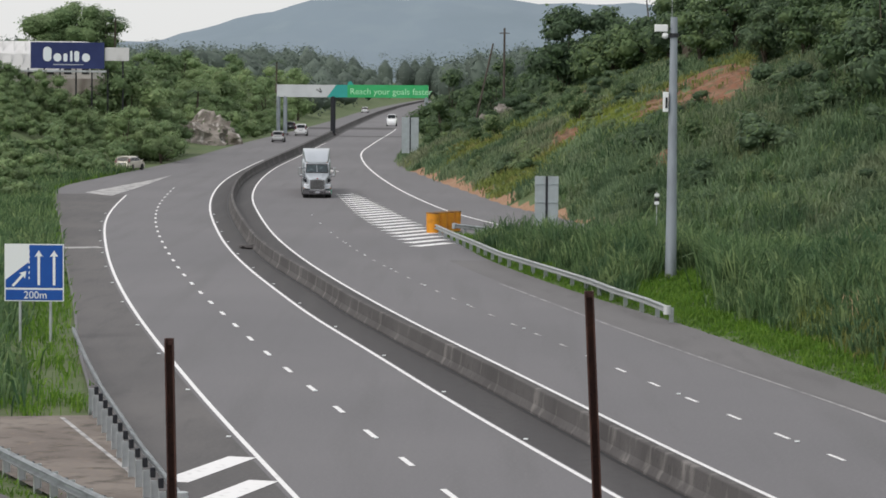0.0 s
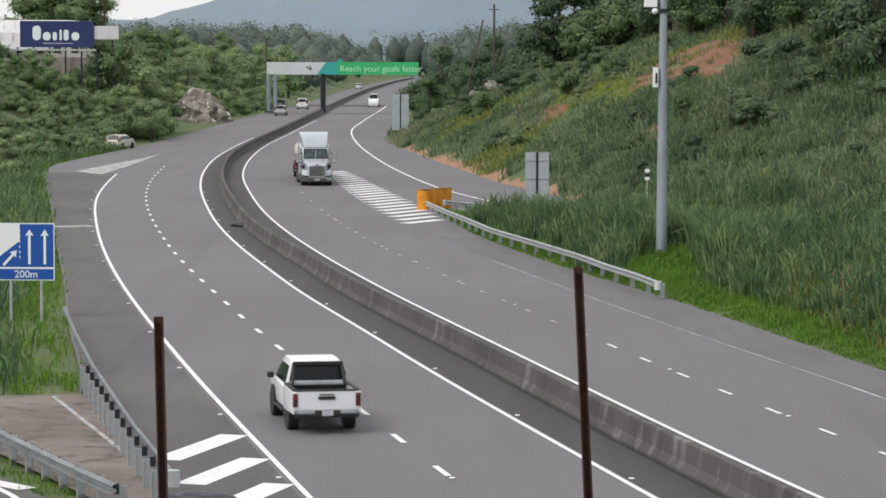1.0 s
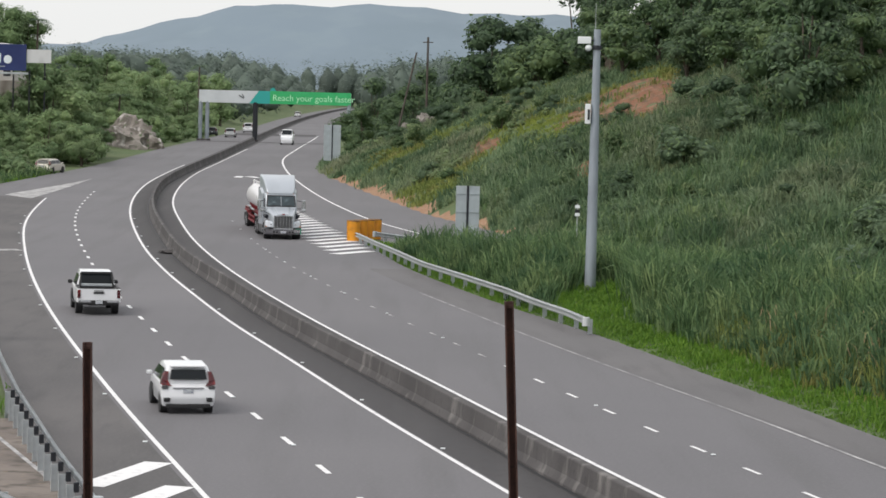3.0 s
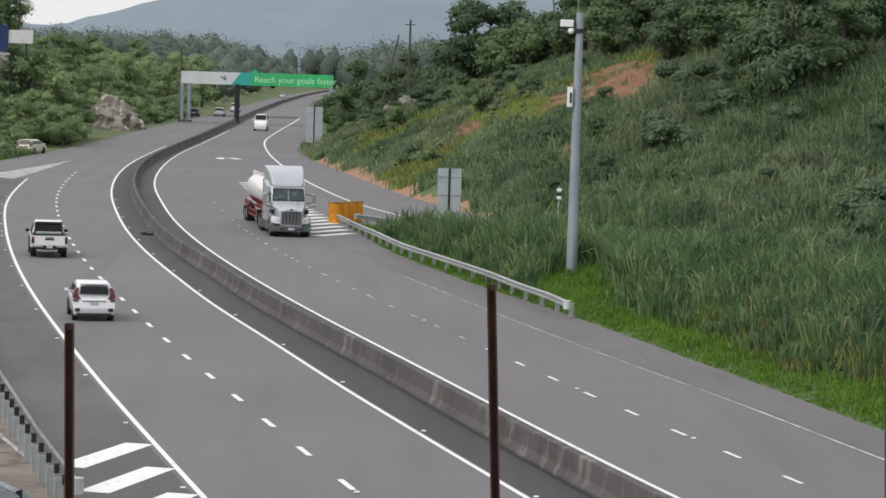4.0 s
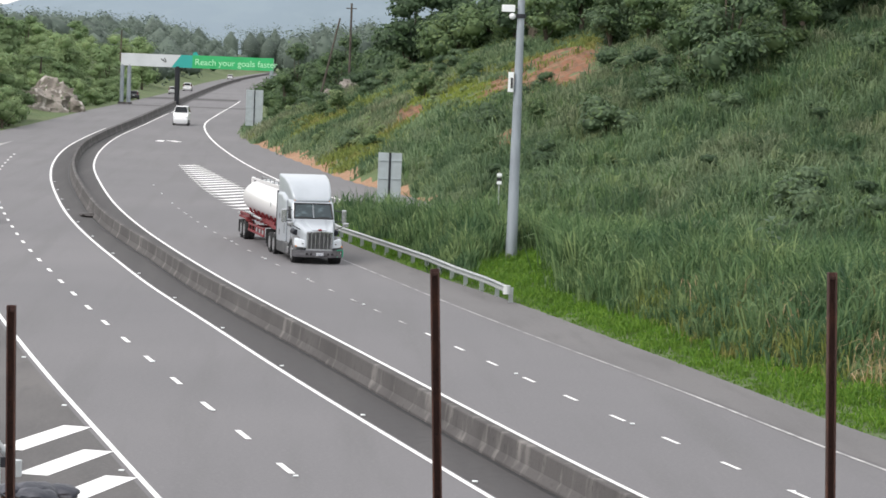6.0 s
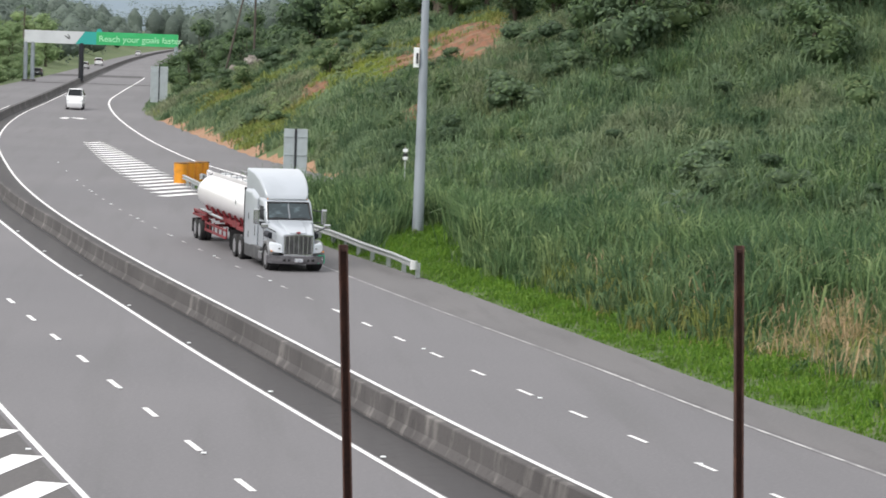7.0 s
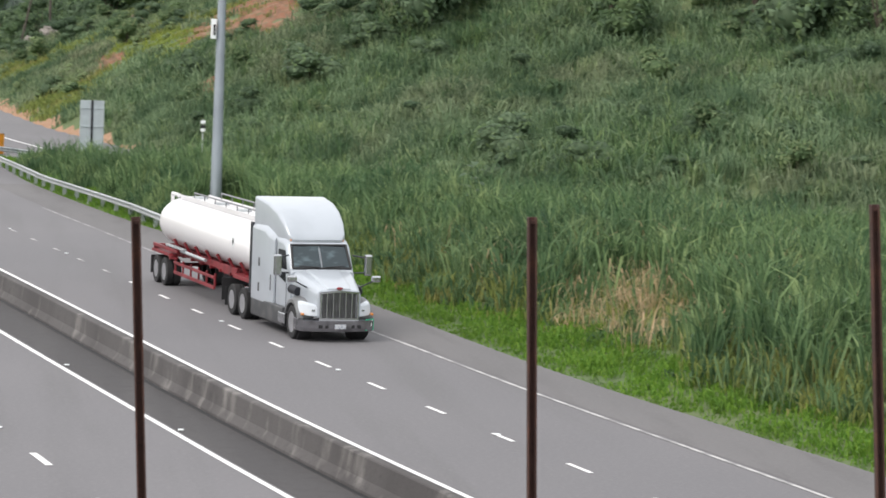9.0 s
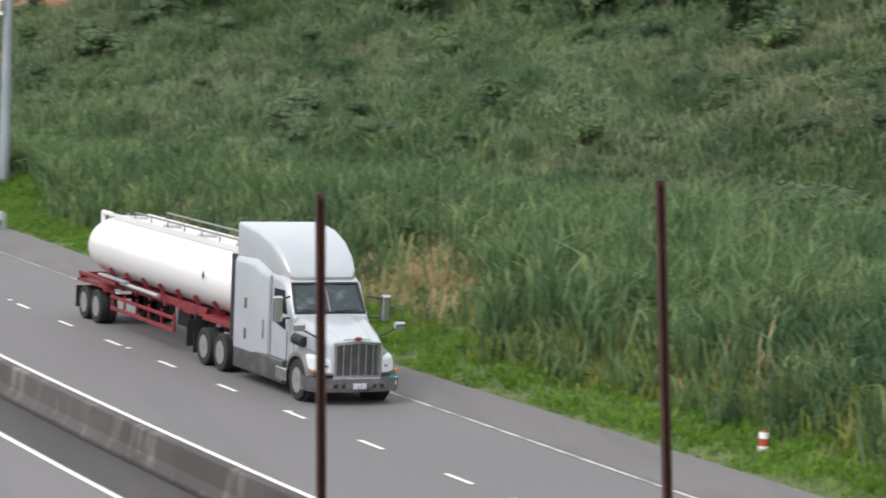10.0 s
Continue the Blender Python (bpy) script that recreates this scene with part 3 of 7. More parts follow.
part("aerial", bm, GALVANISED, pole)
place(pole, 10.93, 135.3, pz)

# small marker post with a white plate beside the pole
marker = empty("marker_post", "thin post with a small white and dark plate above grass", "marker")
mz = float(land_z(11.7, 155))
bm = fresh()
rod(bm, (0, 0, -0.2), (0, 0, 4.05 - mz), 0.03, sides=8)
part("stem", bm, GALVANISED, marker)
for zz, m in ((3.88, SIGN_WHITE), (3.64, BLACK_PLASTIC), (3.45, SIGN_WHITE)):
    bm = fresh()
    box(bm, (0.26, 0.06, 0.17), (0, -0.05, zz - mz), 0.02)
    part("plate", bm, m, marker)
place(marker, 11.7, 155, mz)


def twin_sign(x, y, base, bottom, top, width, label):
    """Two tall plates meeting at an angle on one dark post, seen from behind."""
    sign = empty("direction_sign", label, "road sign", "signs seen from behind")
    bm = fresh()
    rod(bm, (0, 0, -0.3), (0, 0, top - base), 0.07, sides=12)
    part("post", bm, DARK_STEEL, sign)
    for side in (-1, 1):
        plate = fresh()
        box(plate, (width / 2, 0.04, top - bottom), (side * width / 4 + side * 0.04, 0.02, (top + bottom) / 2 - base), 0.008)
        p = part("plate", plate, SIGN_BACK, sign, "bare grey sign back")
        for zz in (0.15, 0.5, 0.85):
            bm = fresh()
            box(bm, (width / 2 - 0.06, 0.05, 0.06), (side * width / 4 + side * 0.04, -0.02, bottom + (top - bottom) * zz - base), 0.005)
            part("stiffener", bm, SIGN_BACK, p)
    place(sign, x, y, base)


twin_sign(6.02, 165, float(land_z(6.02, 165)), 1.5, 4.54, 1.3, "tall grey back of a twin road sign in grass")
twin_sign(-3.9, 325, float(land_z(-3.9, 325)), 1.75, 5.86, 1.85, "tall grey back of a twin road sign by cutting")

# blue merge sign
merge = empty("merge_sign", "blue merging lanes road sign on two steel posts", "road sign")
SX, SY = -15.66, 108.0
sz = float(land_z(SX, SY))
for px in (-0.55, 0.62):
    bm = fresh()
    rod(bm, (px, 0.06, -0.3), (px, 0.06, 3.5 - sz), 0.055)
    part("post", bm, GALVANISED, merge)
bm = fresh()
box(bm, (2.28, 0.03, 2.2), (0, 0, 2.56 - sz), 0.0)
board = part("panel", bm, SIGN_WHITE, merge, "white bordered sign plate")
bm = fresh()
flat(bm, [(-1.10, 1.98 - sz), (1.10, 1.98 - sz), (1.10, 3.62 - sz), (-0.19, 3.62 - sz), (-0.19, 2.98 - sz), (-1.10, 2.28 - sz)], -0.024, 0.006)
part("blue_field", bm, SIGN_BLUE, board)
bm = fresh()
flat(bm, [(-1.10, 1.50 - sz), (1.10, 1.50 - sz), (1.10, 1.90 - sz), (-1.10, 1.90 - sz)], -0.024, 0.006)
part("blue_field", bm, SIGN_BLUE, board)
lettering("distance_text", "200m", 0.28, SIGN_WHITE, board, lettered(0.05, -0.034, 1.57 - sz), "white lettering")


def arrow(a, b, width, head):
    """A straight arrow on the blue panel from a to b, as an outline of points."""
    a, b = Vector(a), Vector(b)
    u = (b - a).normalized()
    n = Vector((-u.y, u.x))
    k = b - u * head
    return [a - n * width, k - n * width, k - n * head * 0.75 - u * head * 0.15, b, k + n * head * 0.75 - u * head * 0.15, k + n * width, a + n * width]


for a, b in (((0.18, 2.08 - sz), (0.18, 3.42 - sz)), ((0.77, 2.08 - sz), (0.77, 3.42 - sz)), ((-0.82, 2.04 - sz), (-0.30, 2.62 - sz))):
    bm = fresh()
    flat(bm, arrow(a, b, 0.05, 0.22), -0.034, 0.006)
    part("arrow", bm, SIGN_WHITE, board)
for i in range(6):
    bm = fresh()
    box(bm, (0.035, 0.008, 0.10), (-0.19, -0.030, 2.36 - sz + 0.2 * i))
    part("lane_mark", bm, SIGN_WHITE, board)
place(merge, SX, SY, sz, -1.5)


# guardrails: posts and a corrugated beam along a run of points
WAVE = [(0.0, -0.155), (0.05, -0.14), (0.11, -0.11), (0.115, -0.08), (0.015, -0.035), (0.0, 0.02), (0.1, 0.075), (0.115, 0.1), (0.06, 0.14), (0.0, 0.155)]


def guardrail(points, label, flip=1, step=2.0, tall=0.72, slim=1.0, first=0.3, mat=GALVANISED):
    rail = empty("guardrail", label, "guardrail")
    pts = [Vector(p) for p in points]
    lens = [0.0]
    for p, q in zip(pts[:-1], pts[1:]):
        lens.append(lens[-1] + (q - p).length)

    def along(s):
        for i in range(len(pts) - 1):
            if s <= lens[i + 1] or i == len(pts) - 2:
                f = (s - lens[i]) / (lens[i + 1] - lens[i])
                d = (pts[i + 1] - pts[i]).normalized()
                return pts[i].lerp(pts[i + 1], f), d

    s, post_mesh = first, None
    while s < lens[-1]:
        p, d = along(s)
        if post_mesh is None:
            bm = fresh()
            for off, w, t in ((-0.085, 0.012, 0.11), (0.0, 0.16, 0.012), (0.085, 0.012, 0.11)):
                box(bm, (w, t, tall + 0.2), (off, 0, (tall + 0.2) / 2 - 0.3), 0.002)
            post_mesh = bpy.data.meshes.new("post")
            bm.to_mesh(post_mesh)
            bm.free()
            post_mesh.materials.append(GALVANISED)
            bm = fresh()
            box(bm, (0.13, 0.12, 0.24), (0, 0, 0), 0.02)
            block_mesh = bpy.data.meshes.new("spacer_block")
            bm.to_mesh(block_mesh)
            bm.free()
            # dark tone puts the shade between post and beam into the block's colour
            block_mesh.materials.append(DARK_STEEL)
        n = Vector((-d.y, d.x)) * flip
        turn = Matrix.Rotation(math.atan2(n.y, n.x), 4, "Z")
        ob = new("post", post_mesh)
        ob.parent = rail
        ob.matrix_basis = Matrix.Translation((p.x, p.y, float(road_z(p.y)))) @ turn
        blk = new("spacer_block", block_mesh)
        blk.parent = rail
        blk.matrix_basis = Matrix.Translation((p.x + n.x * 0.14, p.y + n.y * 0.14, float(road_z(p.y)) + tall - 0.16)) @ turn
        s += step
    s = 0.0
    while s < lens[-1] - 0.1:
        e = min(s + 4.0, lens[-1])
        bm = fresh()
        strips = []
        for q in (s, (s + e) / 2, e):
            p, d = along(q)
            n = Vector((-d.y, d.x)) * flip
            z = float(road_z(p.y)) + tall - 0.16 * slim
            strips.append([bm.verts.new((p.x + n.x * (0.22 + u), p.y + n.y * (0.22 + u), z + v * slim)) for u, v in WAVE])
        for r0, r1 in zip(strips[:-1], strips[1:]):
            for i in range(len(WAVE) - 1):
                bm.faces.new((r0[i], r0[i + 1], r1[i + 1], r1[i]))
        bmesh.ops.solidify(bm, geom=list(bm.faces), thickness=0.008)
        part("beam", bm, mat, rail)
        s = e
    p, d = along(lens[-1])
    n = Vector((-d.y, d.x)) * flip
    bm = fresh()
    rod(bm, (p.x + n.x * 0.3, p.y + n.y * 0.3, float(road_z(p.y)) + tall - 0.34), (p.x + n.x * 0.3, p.y + n.y * 0.3, float(road_z(p.y)) + tall + 0.02), 0.16)
    part("end_wing", bm, mat, rail)


guardrail([(-0.25, 183.5), (0.9, 174.0), (2.1, 165.0), (3.4, 154.5), (5.95, 141.0), (7.15, 134.4), (8.1, 127.6), (9.1, 122.0), (9.65, 117.4)], "bright galvanised guardrail along the grass island", flip=-1, step=3.0, tall=0.74, mat=BRIGHT_RAIL)
guardrail([(6.9, 172.5), (4.6, 177.5), (2.6, 181.8), (1.0, 185.3)], "galvanised guardrail of the slip road seen from behind", flip=1, step=1.6)
guardrail([(-14.0, 104.6), (-12.3, 94.5), (-10.55, 84.7), (-9.1, 77.3), (-7.95, 71.4), (-6.6, 65.0), (-6.1, 62.6)], "galvanised guardrail on steel posts by the shoulder", flip=1, step=1.8, tall=0.78, slim=0.36, first=20.2)
guardrail([(-6.7, 61.3), (-7.9, 63.9), (-9.4, 67.4), (-11.2, 71.6), (-13.4, 76.6), (-16.5, 83.4)], "galvanised guardrail by the dusty gore", flip=1, step=1.5)


# yellow crash cushions
def crash_cushion(x, y, rz, label, drums, tall, wide):
    """Plastic drums in a row with ribs, lids and grime on their tops."""
    thing = empty("crash_cushion", label, "crash cushion", "yellow crash cushions")
    for dx, dy in drums:
        bm = fresh()
        rod(bm, (dx, dy, 0.02), (dx, dy, tall), wide * 0.94, wide, 20)
        drum = smooth(part("drum", bm, YELLOW, thing))
        bm = fresh()
        rod(bm, (dx, dy, tall), (dx, dy, tall + 0.07), wide * 1.05, wide, 20)
        smooth(part("lid", bm, YELLOW_GRIMY, drum, "grimy dark-stained lid"))
        for f in (0.33, 0.66):
            bm = fresh()
            rod(bm, (dx, dy, f * tall), (dx, dy, f * tall + 0.07), wide * 1.02, wide * 1.02, 20)
            smooth(part("band", bm, YELLOW, drum))
    place(thing, x, y, float(road_z(y)), rz)


YELLOW_GRIMY = material("grimy_cushion_yellow", (0.30, 0.14, 0.03), 0.8, spots=[(3.5, ONE, (0.05, 0.04, 0.03), 0.4, 0.6)], bump=0.03, bump_scale=7)
crash_cushion(-0.68, 186.6, 0, "yellow plastic crash cushion drums at the gore", ((0, 0), (0.48, 0.85), (0.95, 1.7), (1.4, 2.5)), 1.3, 0.46)
crash_cushion(-5.35, 59.2, -30, "yellow crash cushion drums under black sacks", ((0, 0), (0.75, 0.3)), 0.42, 0.42)
TYRE = material("tyre_rubber", (0.018, 0.018, 0.02), 0.8, spots=[(4, ONE, (0.04, 0.038, 0.036), 0.5, 0.8)])
SACK = material("black_sacking", (0.03, 0.032, 0.045), 0.55, spots=[(2.5, ONE, (0.09, 0.09, 0.11), 0.5, 0.75)], bump=0.03, bump_scale=6)
for x, y, z, s in ((-5.45, 59.5, 0.60, 0.42), (-5.05, 59.4, 0.64, 0.46), (-4.6, 59.7, 0.58, 0.42), (-5.0, 59.0, 0.60, 0.44)):
    bm = fresh()
    bmesh.ops.create_icosphere(bm, subdivisions=3, radius=1)
    for v in bm.verts:
        v.co = Vector((v.co.x * s * 1.25, v.co.y * s, v.co.z * s * 0.42)) * (1 + 0.22 * noise.noise(v.co * 2.3 + Vector((x, y, 0))))
    ob = smooth(part("sandbag", bm, SACK))
    place(tagged(ob, "black plastic sack slumped on a crash cushion", "sack", "black sacks on the cushion"), x, y, z, x * 50)

# red and white drum in the verge
drum = empty("traffic_drum", "orange and white striped traffic drum in grass", "traffic drum")
ORANGE = material("drum_orange", (0.42, 0.06, 0.02), 0.6, spots=[(5, ONE, (0.28, 0.05, 0.02), 0.45, 0.7)])
for i in range(3):
    bm = fresh()
    rod(bm, (0, 0, 0.22 * i), (0, 0, 0.22 * i + 0.2), 0.20 - 0.012 * i, 0.19 - 0.012 * i, 16)
    smooth(part("band", bm, SIGN_WHITE if i % 2 == 0 else ORANGE, drum))
    bm = fresh()
    rod(bm, (0, 0, 0.22 * i + 0.19), (0, 0, 0.22 * i + 0.23), 0.17 - 0.012 * i, sides=16)
    part("groove", bm, ORANGE, drum)
drum_z = float(land_z(22.2, 60.3))
drum.matrix_basis = pose(22.2, 60.3, drum_z) @ Matrix.Diagonal((0.62, 0.62, 0.72, 1))

# gore paving and paint
bm = fresh()
vs = [bm.verts.new(p) for p in ((-5.95, 61.0, 0.012), (-6.42, 64.5, 0.012), (-7.78, 71.2, 0.012), (-10.2, 83.6, 0.012), (-16.2, 82.4, 0.012), (-11.0, 71.0, 0.012), (-7.4, 62.8, 0.012))]
bm.faces.new(vs)
tagged(part("gore_paving", bm, DIRT_PAVING), "dusty brown paving strewn with dry leaves", "pavement", kind="structure")
bm = fresh()
vs = [bm.verts.new(p) for p in ((-5.0, 46.0, 0.002), (-6.9, 60.5, 0.002), (-8.1, 62.2, 0.002), (-14.5, 76.0, 0.002), (-24.0, 97.0, 0.002), (-34.0, 97.0, 0.002), (-20.0, 66.0, 0.002), (-12.0, 46.0, 0.002))]
bm.faces.new(vs)
tagged(part("ramp_road", bm, ASPHALT_OLD), "worn grey asphalt ramp beyond the guardrail", "road", kind="structure")


def bar(name, a, b, width, mat, label, lift=0.014):
    """A painted bar from a to b on the road."""
    a, b = Vector(a), Vector(b)
    bm = fresh()
    box(bm, ((b - a).length, width, 0.006), (0, 0, 0))
    ob = tagged(part(name, bm, mat), label, "road marking", label, "structure")
    mid = (a + b) / 2
    ob.matrix_basis = Matrix.Translation((mid.x, mid.y, float(road_z(mid.y)) + lift)) @ Matrix.Rotation(math.atan2(b.y - a.y, b.x - a.x), 4, "Z")


bar("painted_line", (-11.2, 82.9), (-7.5, 70.0), 0.13, LINE_WORN, "pale line on the gore paving")
for y, long in ((74.5, 4.9), (70.1, 4.5), (65.9, 4.0), (62.0, 3.4), (58.4, 2.8)):
    x1 = float(at(LEFT_OUTER, y)) - 0.42
    bar("hatch_bar", (x1, y), (x1 - 0.28 * long, y - 0.96 * long), 0.78, LINE_PAINT, "broad white painted hatch bar")
bar("ramp_line", (-9.6, 64.0), (-8.0, 59.7), 0.16, LINE_PAINT, "white edge line of the ramp")
bar("ramp_line", (-15.5, 77.0), (-9.6, 64.0), 0.16, LINE_PAINT, "white edge line of the ramp")
bar("ramp_hatch", (-8.9, 62.9), (-7.5, 61.5), 0.5, LINE_PAINT, "white hatch bar on the ramp")
bar("ramp_hatch", (-10.6, 66.3), (-9.4, 65.0), 0.5, LINE_PAINT, "white hatch bar on the ramp")
bar("cross_bar", (-23.6, 166.0), (-20.3, 167.4), 1.5, LINE_WORN, "faded white bar across the shoulder")
GORE_LEFT = ([170.9, 181.3, 188, 197.5, 209.8, 249], [-1.69, -2.99, -3.75, -4.81, -6.08, -9.3])
GORE_RIGHT = ([174.8, 183, 188.4, 195.8, 203.6, 216.6, 231.2, 241.4, 250], [0.37, -0.35, -0.9, -1.36, -2.6, -4.05, -5.75, -7.0, -8.2])
for i in range(22):
    y = 171.1 + 3.55 * i
    x = float(np.interp(y, *GORE_LEFT))
    reach = 0.2
    while reach < 4.5 and x + 0.53 * reach < float(np.interp(y + reach, *GORE_RIGHT)):
        reach += 0.1
    bar("hatch_bar", (x, y), (x + 0.53 * reach, y + reach), 0.86, LINE_PAINT, "white painted diagonal bar in the gore")
painted("gore_line", STATIONS * 0 + np.interp(STATIONS, *GORE_RIGHT), 196, 250, 0.13, LINE_WORN, "worn white line along the gore")
painted("gore_line", STATIONS * 0 + np.interp(STATIONS, *GORE_LEFT) - 0.15, 196, 249, 0.10, LINE_WORN, "worn white line along the gore")
bm = fresh()
vs = [bm.verts.new((x, y, float(road_z(y)) + 0.013)) for x, y in ((-31.3, 246.5), (-28.3, 240.5), (-27.7, 262), (-27.5, 286), (-28.4, 274))]
bm.faces.new(vs)
tagged(part("chevron_patch", bm, LINE_WORN), "worn white painted chevron patch", "road marking", kind="structure")
ARROW_Z = float(road_z(300)) + 0.016
for outline in ([(-13.9, 298), (-13.0, 297), (-12.9, 301), (-13.6, 303)], [(-12.9, 301.5), (-11.6, 297.5), (-11.0, 298.6), (-12.5, 304)], [(-12.95, 303), (-12.6, 303), (-12.9, 315), (-13.2, 315)]):
    bm = fresh()
    bm.faces.new([bm.verts.new((x, y, ARROW_Z)) for x, y in outline])
    tagged(part("lane_arrow", bm, LINE_PAINT), "white painted lane arrow on asphalt", "road marking", kind="structure")
bm = fresh()
bmesh.ops.create_icosphere(bm, subdivisions=2, radius=0.5)
for v in bm.verts:
    v.co = Vector((v.co.x * 1.0, v.co.y * 2.2, v.co.z * 0.35)) * (1 + 0.4 * noise.noise(v.co * 3))
place(tagged(part("rubble", bm, CONCRETE), "broken pale concrete chunk beside the barrier", "rubble"), -11.6, 167.8, 0.1, 15)
for y in np.arange(52, 210, 11.9):
    for curve, dx in ((LEFT_DASH, 0.0), (LEFT_INNER, 0.25), (LEFT_OUTER, -0.3), (RIGHT_DASH, 0.0)):
        bm = fresh()
        box(bm, (0.13, 0.13, 0.03), (0, 0, 0.02), 0.008)
        ob = part("road_stud", bm, SIGN_WHITE)
        place(tagged(ob, "small white reflective road stud", "road stud", "road studs"), float(at(curve, y + 2.9)) + dx, y + 2.9, 0.008)

# darker band over both carriageways, 512 to 534 m
bm = fresh()
vs = [bm.verts.new((float(at(c, y)), y, float(road_z(y)) + 0.01)) for c, y in ((LEFT_EDGE, 512), (BARRIER, 512), (RIGHT_OUTER, 512), (RIGHT_OUTER, 534), (BARRIER, 534), (LEFT_EDGE, 534))]
bm.faces.new(vs)
tagged(part("resurfaced_strip", bm, ASPHALT_DARK), "dark band across both carriageways", "pavement", kind="structure")

# billboard and building above the left bank
billboard = empty("billboard", "navy billboard with white rounded shapes on stilts", "billboard")
bx, by, bw = -45.3, 340.0, 8.8
bm = fresh()
box(bm, (bw, 0.25, 3.15), (0, 0, 12.75), 0.02)
panel = part("panel", bm, BILLBOARD_BLUE, billboard)
GLOW_WHITE = material("logo_white", (0.78, 0.84, 0.88), 0.5)


for cx, cz, sx, sz in ((-2.4, 12.9, 1.0, 1.75), (-1.2, 12.5, 0.95, 1.0), (-0.25, 12.5, 0.5, 1.0), (0.45, 12.65, 0.28, 1.3), (1.1, 12.65, 0.6, 1.3), (2.2, 12.5, 0.95, 1.0)):
    bm = fresh()
    r = min(sx, sz) * 0.48
    pts = [(cx + (sx / 2 - r) * (1 if math.cos(a) > 0 else -1) + r * math.cos(a), cz + (sz / 2 - r) * (1 if math.sin(a) > 0 else -1) + r * math.sin(a)) for a in np.linspace(0.05, 2 * math.pi + 0.05, 25)[:-1]]
    flat(bm, pts, -0.15, 0.02)
    part("logo_shape", bm, GLOW_WHITE, panel)
bm = fresh()
box(bm, (3.6, 0.02, 0.1), (0.1, -0.14, 11.65))
part("strapline_bar", bm, GALVANISED, panel)
bm = fresh()
box(bm, (12.5, 0.9, 0.25), (-1.6, -0.2, 10.85), 0.03)
part("catwalk", bm, GALVANISED, billboard)
for i in range(7):
    bm = fresh()
    rod(bm, (-6.6 + 1.9 * i, 0.2, 5.0), (-6.6 + 1.9 * i, 0.2, 11.2), 0.1)
    part("stilt", bm, DARK_STEEL, billboard)
# added panel and stilt, in place of a white building part behind the billboard
bm = fresh()
box(bm, (2.9, 0.15, 1.6), (5.9, 0.1, 12.95), 0.02)
part("side_panel", bm, ROOF_SHEET, billboard, "white panel standing in for the building behind")
bm = fresh()
rod(bm, (6.6, 0.28, 4.0), (6.6, 0.28, 13.6), 0.1)
part("stilt", bm, DARK_STEEL, billboard)
place(billboard, bx, by, 0, 4)

house = empty("warehouse", "low pale building with white sheet roof behind billboard", "building")
for cx, cy, sx, sy, z0, z1, m in ((-55, 360, 22, 14, 5, 12.6, WALL_PAINT), (-50.5, 349, 9, 6, 5, 10.4, WALL_PAINT), (-45.2, 347, 9, 5, 5, 10.0, WALL_BROWN)):
    bm = fresh()
    box(bm, (sx, sy, z1 - z0), (cx, cy, (z0 + z1) / 2), 0.05)
    wall = part("wall", bm, m, house)
    for i in range(int(sx / 2.2) if m is WALL_PAINT else 0):
        bm = fresh()
        box(bm, (0.9, 0.1, 1.1), (cx - sx / 2 + 1.4 + 2.2 * i, cy - sy / 2 - 0.02, z1 - 1.5), 0.02)
        part("window", bm, DARK_STEEL, wall)
for cx, cy, sx, sy, z0, z1 in ((-55, 360, 23, 15, 12.6, 14.6), (-54.8, 348.5, 15, 7, 10.9, 13.0)):
    bm = fresh()
    box(bm, (sx, sy, z1 - z0), (cx, cy, (z0 + z1) / 2), 0.03, taper=0.86)
    roof = part("roof", bm, ROOF_SHEET, house, "white corrugated sheet roof")
    for i in range(int(sx / 1.5)):
        bm = fresh()
        box(bm, (0.08, 0.1, z1 - z0), (cx - sx * 0.43 + 1.4 * i, cy - sy * 0.47, (z0 + z1) / 2), 0.01)
        part("seam", bm, ROOF_SHEET, roof)
# timber utility pole on the hill's shoulder
util = empty("utility_pole", "leaning timber utility pole with stay above the trees", "utility pole")
WOOD = material("weathered_timber", (0.09, 0.075, 0.065), 0.9, spots=[(3, (1, 1, 0.2), (0.05, 0.042, 0.038), 0.45, 0.7)])
uz = float(land_z(6.93, 330))
for name, a, b, r in (("shaft", (0, 0, -0.3), (0, 0, 16.3 - uz), 0.15), ("stay_pole", (-3.4, 0, -0.3), (-1.3, 0, 14.5 - uz), 0.12), ("cross_arm", (-0.6, 0, 15.7 - uz), (0.6, 0, 15.7 - uz), 0.06)):
    bm = fresh()
    rod(bm, a, b, r, r * 0.8)
    smooth(part(name, bm, WOOD, util))
place(util, 6.93, 330, uz)

# ---- vehicles: x ahead, y to the left, z up ----
PAINT_WHITE = material("white_car_paint", (0.78, 0.79, 0.82), 0.25, coat=0.5, spots=[(1.5, ONE, (0.73, 0.74, 0.77), 0.45, 0.75)])
PAINT_SILVER = material("silver_car_paint", (0.48, 0.49, 0.50), 0.3, 0.3, coat=0.5)
PAINT_DARK = material("dark_car_paint", (0.02, 0.022, 0.028), 0.3, coat=0.5)
PAINT_CAB = material("pale_silver_cab_paint", (0.43, 0.465, 0.515), 0.3, 0.15, coat=0.4, spots=[(0.9, ONE, (0.38, 0.41, 0.455), 0.45, 0.75)])
TANK_WHITE = material("white_tank_paint", (0.72, 0.71, 0.73), 0.35, coat=0.3, spots=[(0.5, (0.4, 1, 1), (0.66, 0.65, 0.66), 0.5, 0.75)])
FRAME_RED = material("red_frame_paint", (0.20, 0.017, 0.024), 0.5, spots=[(2, ONE, (0.07, 0.010, 0.012), 0.5, 0.75)])
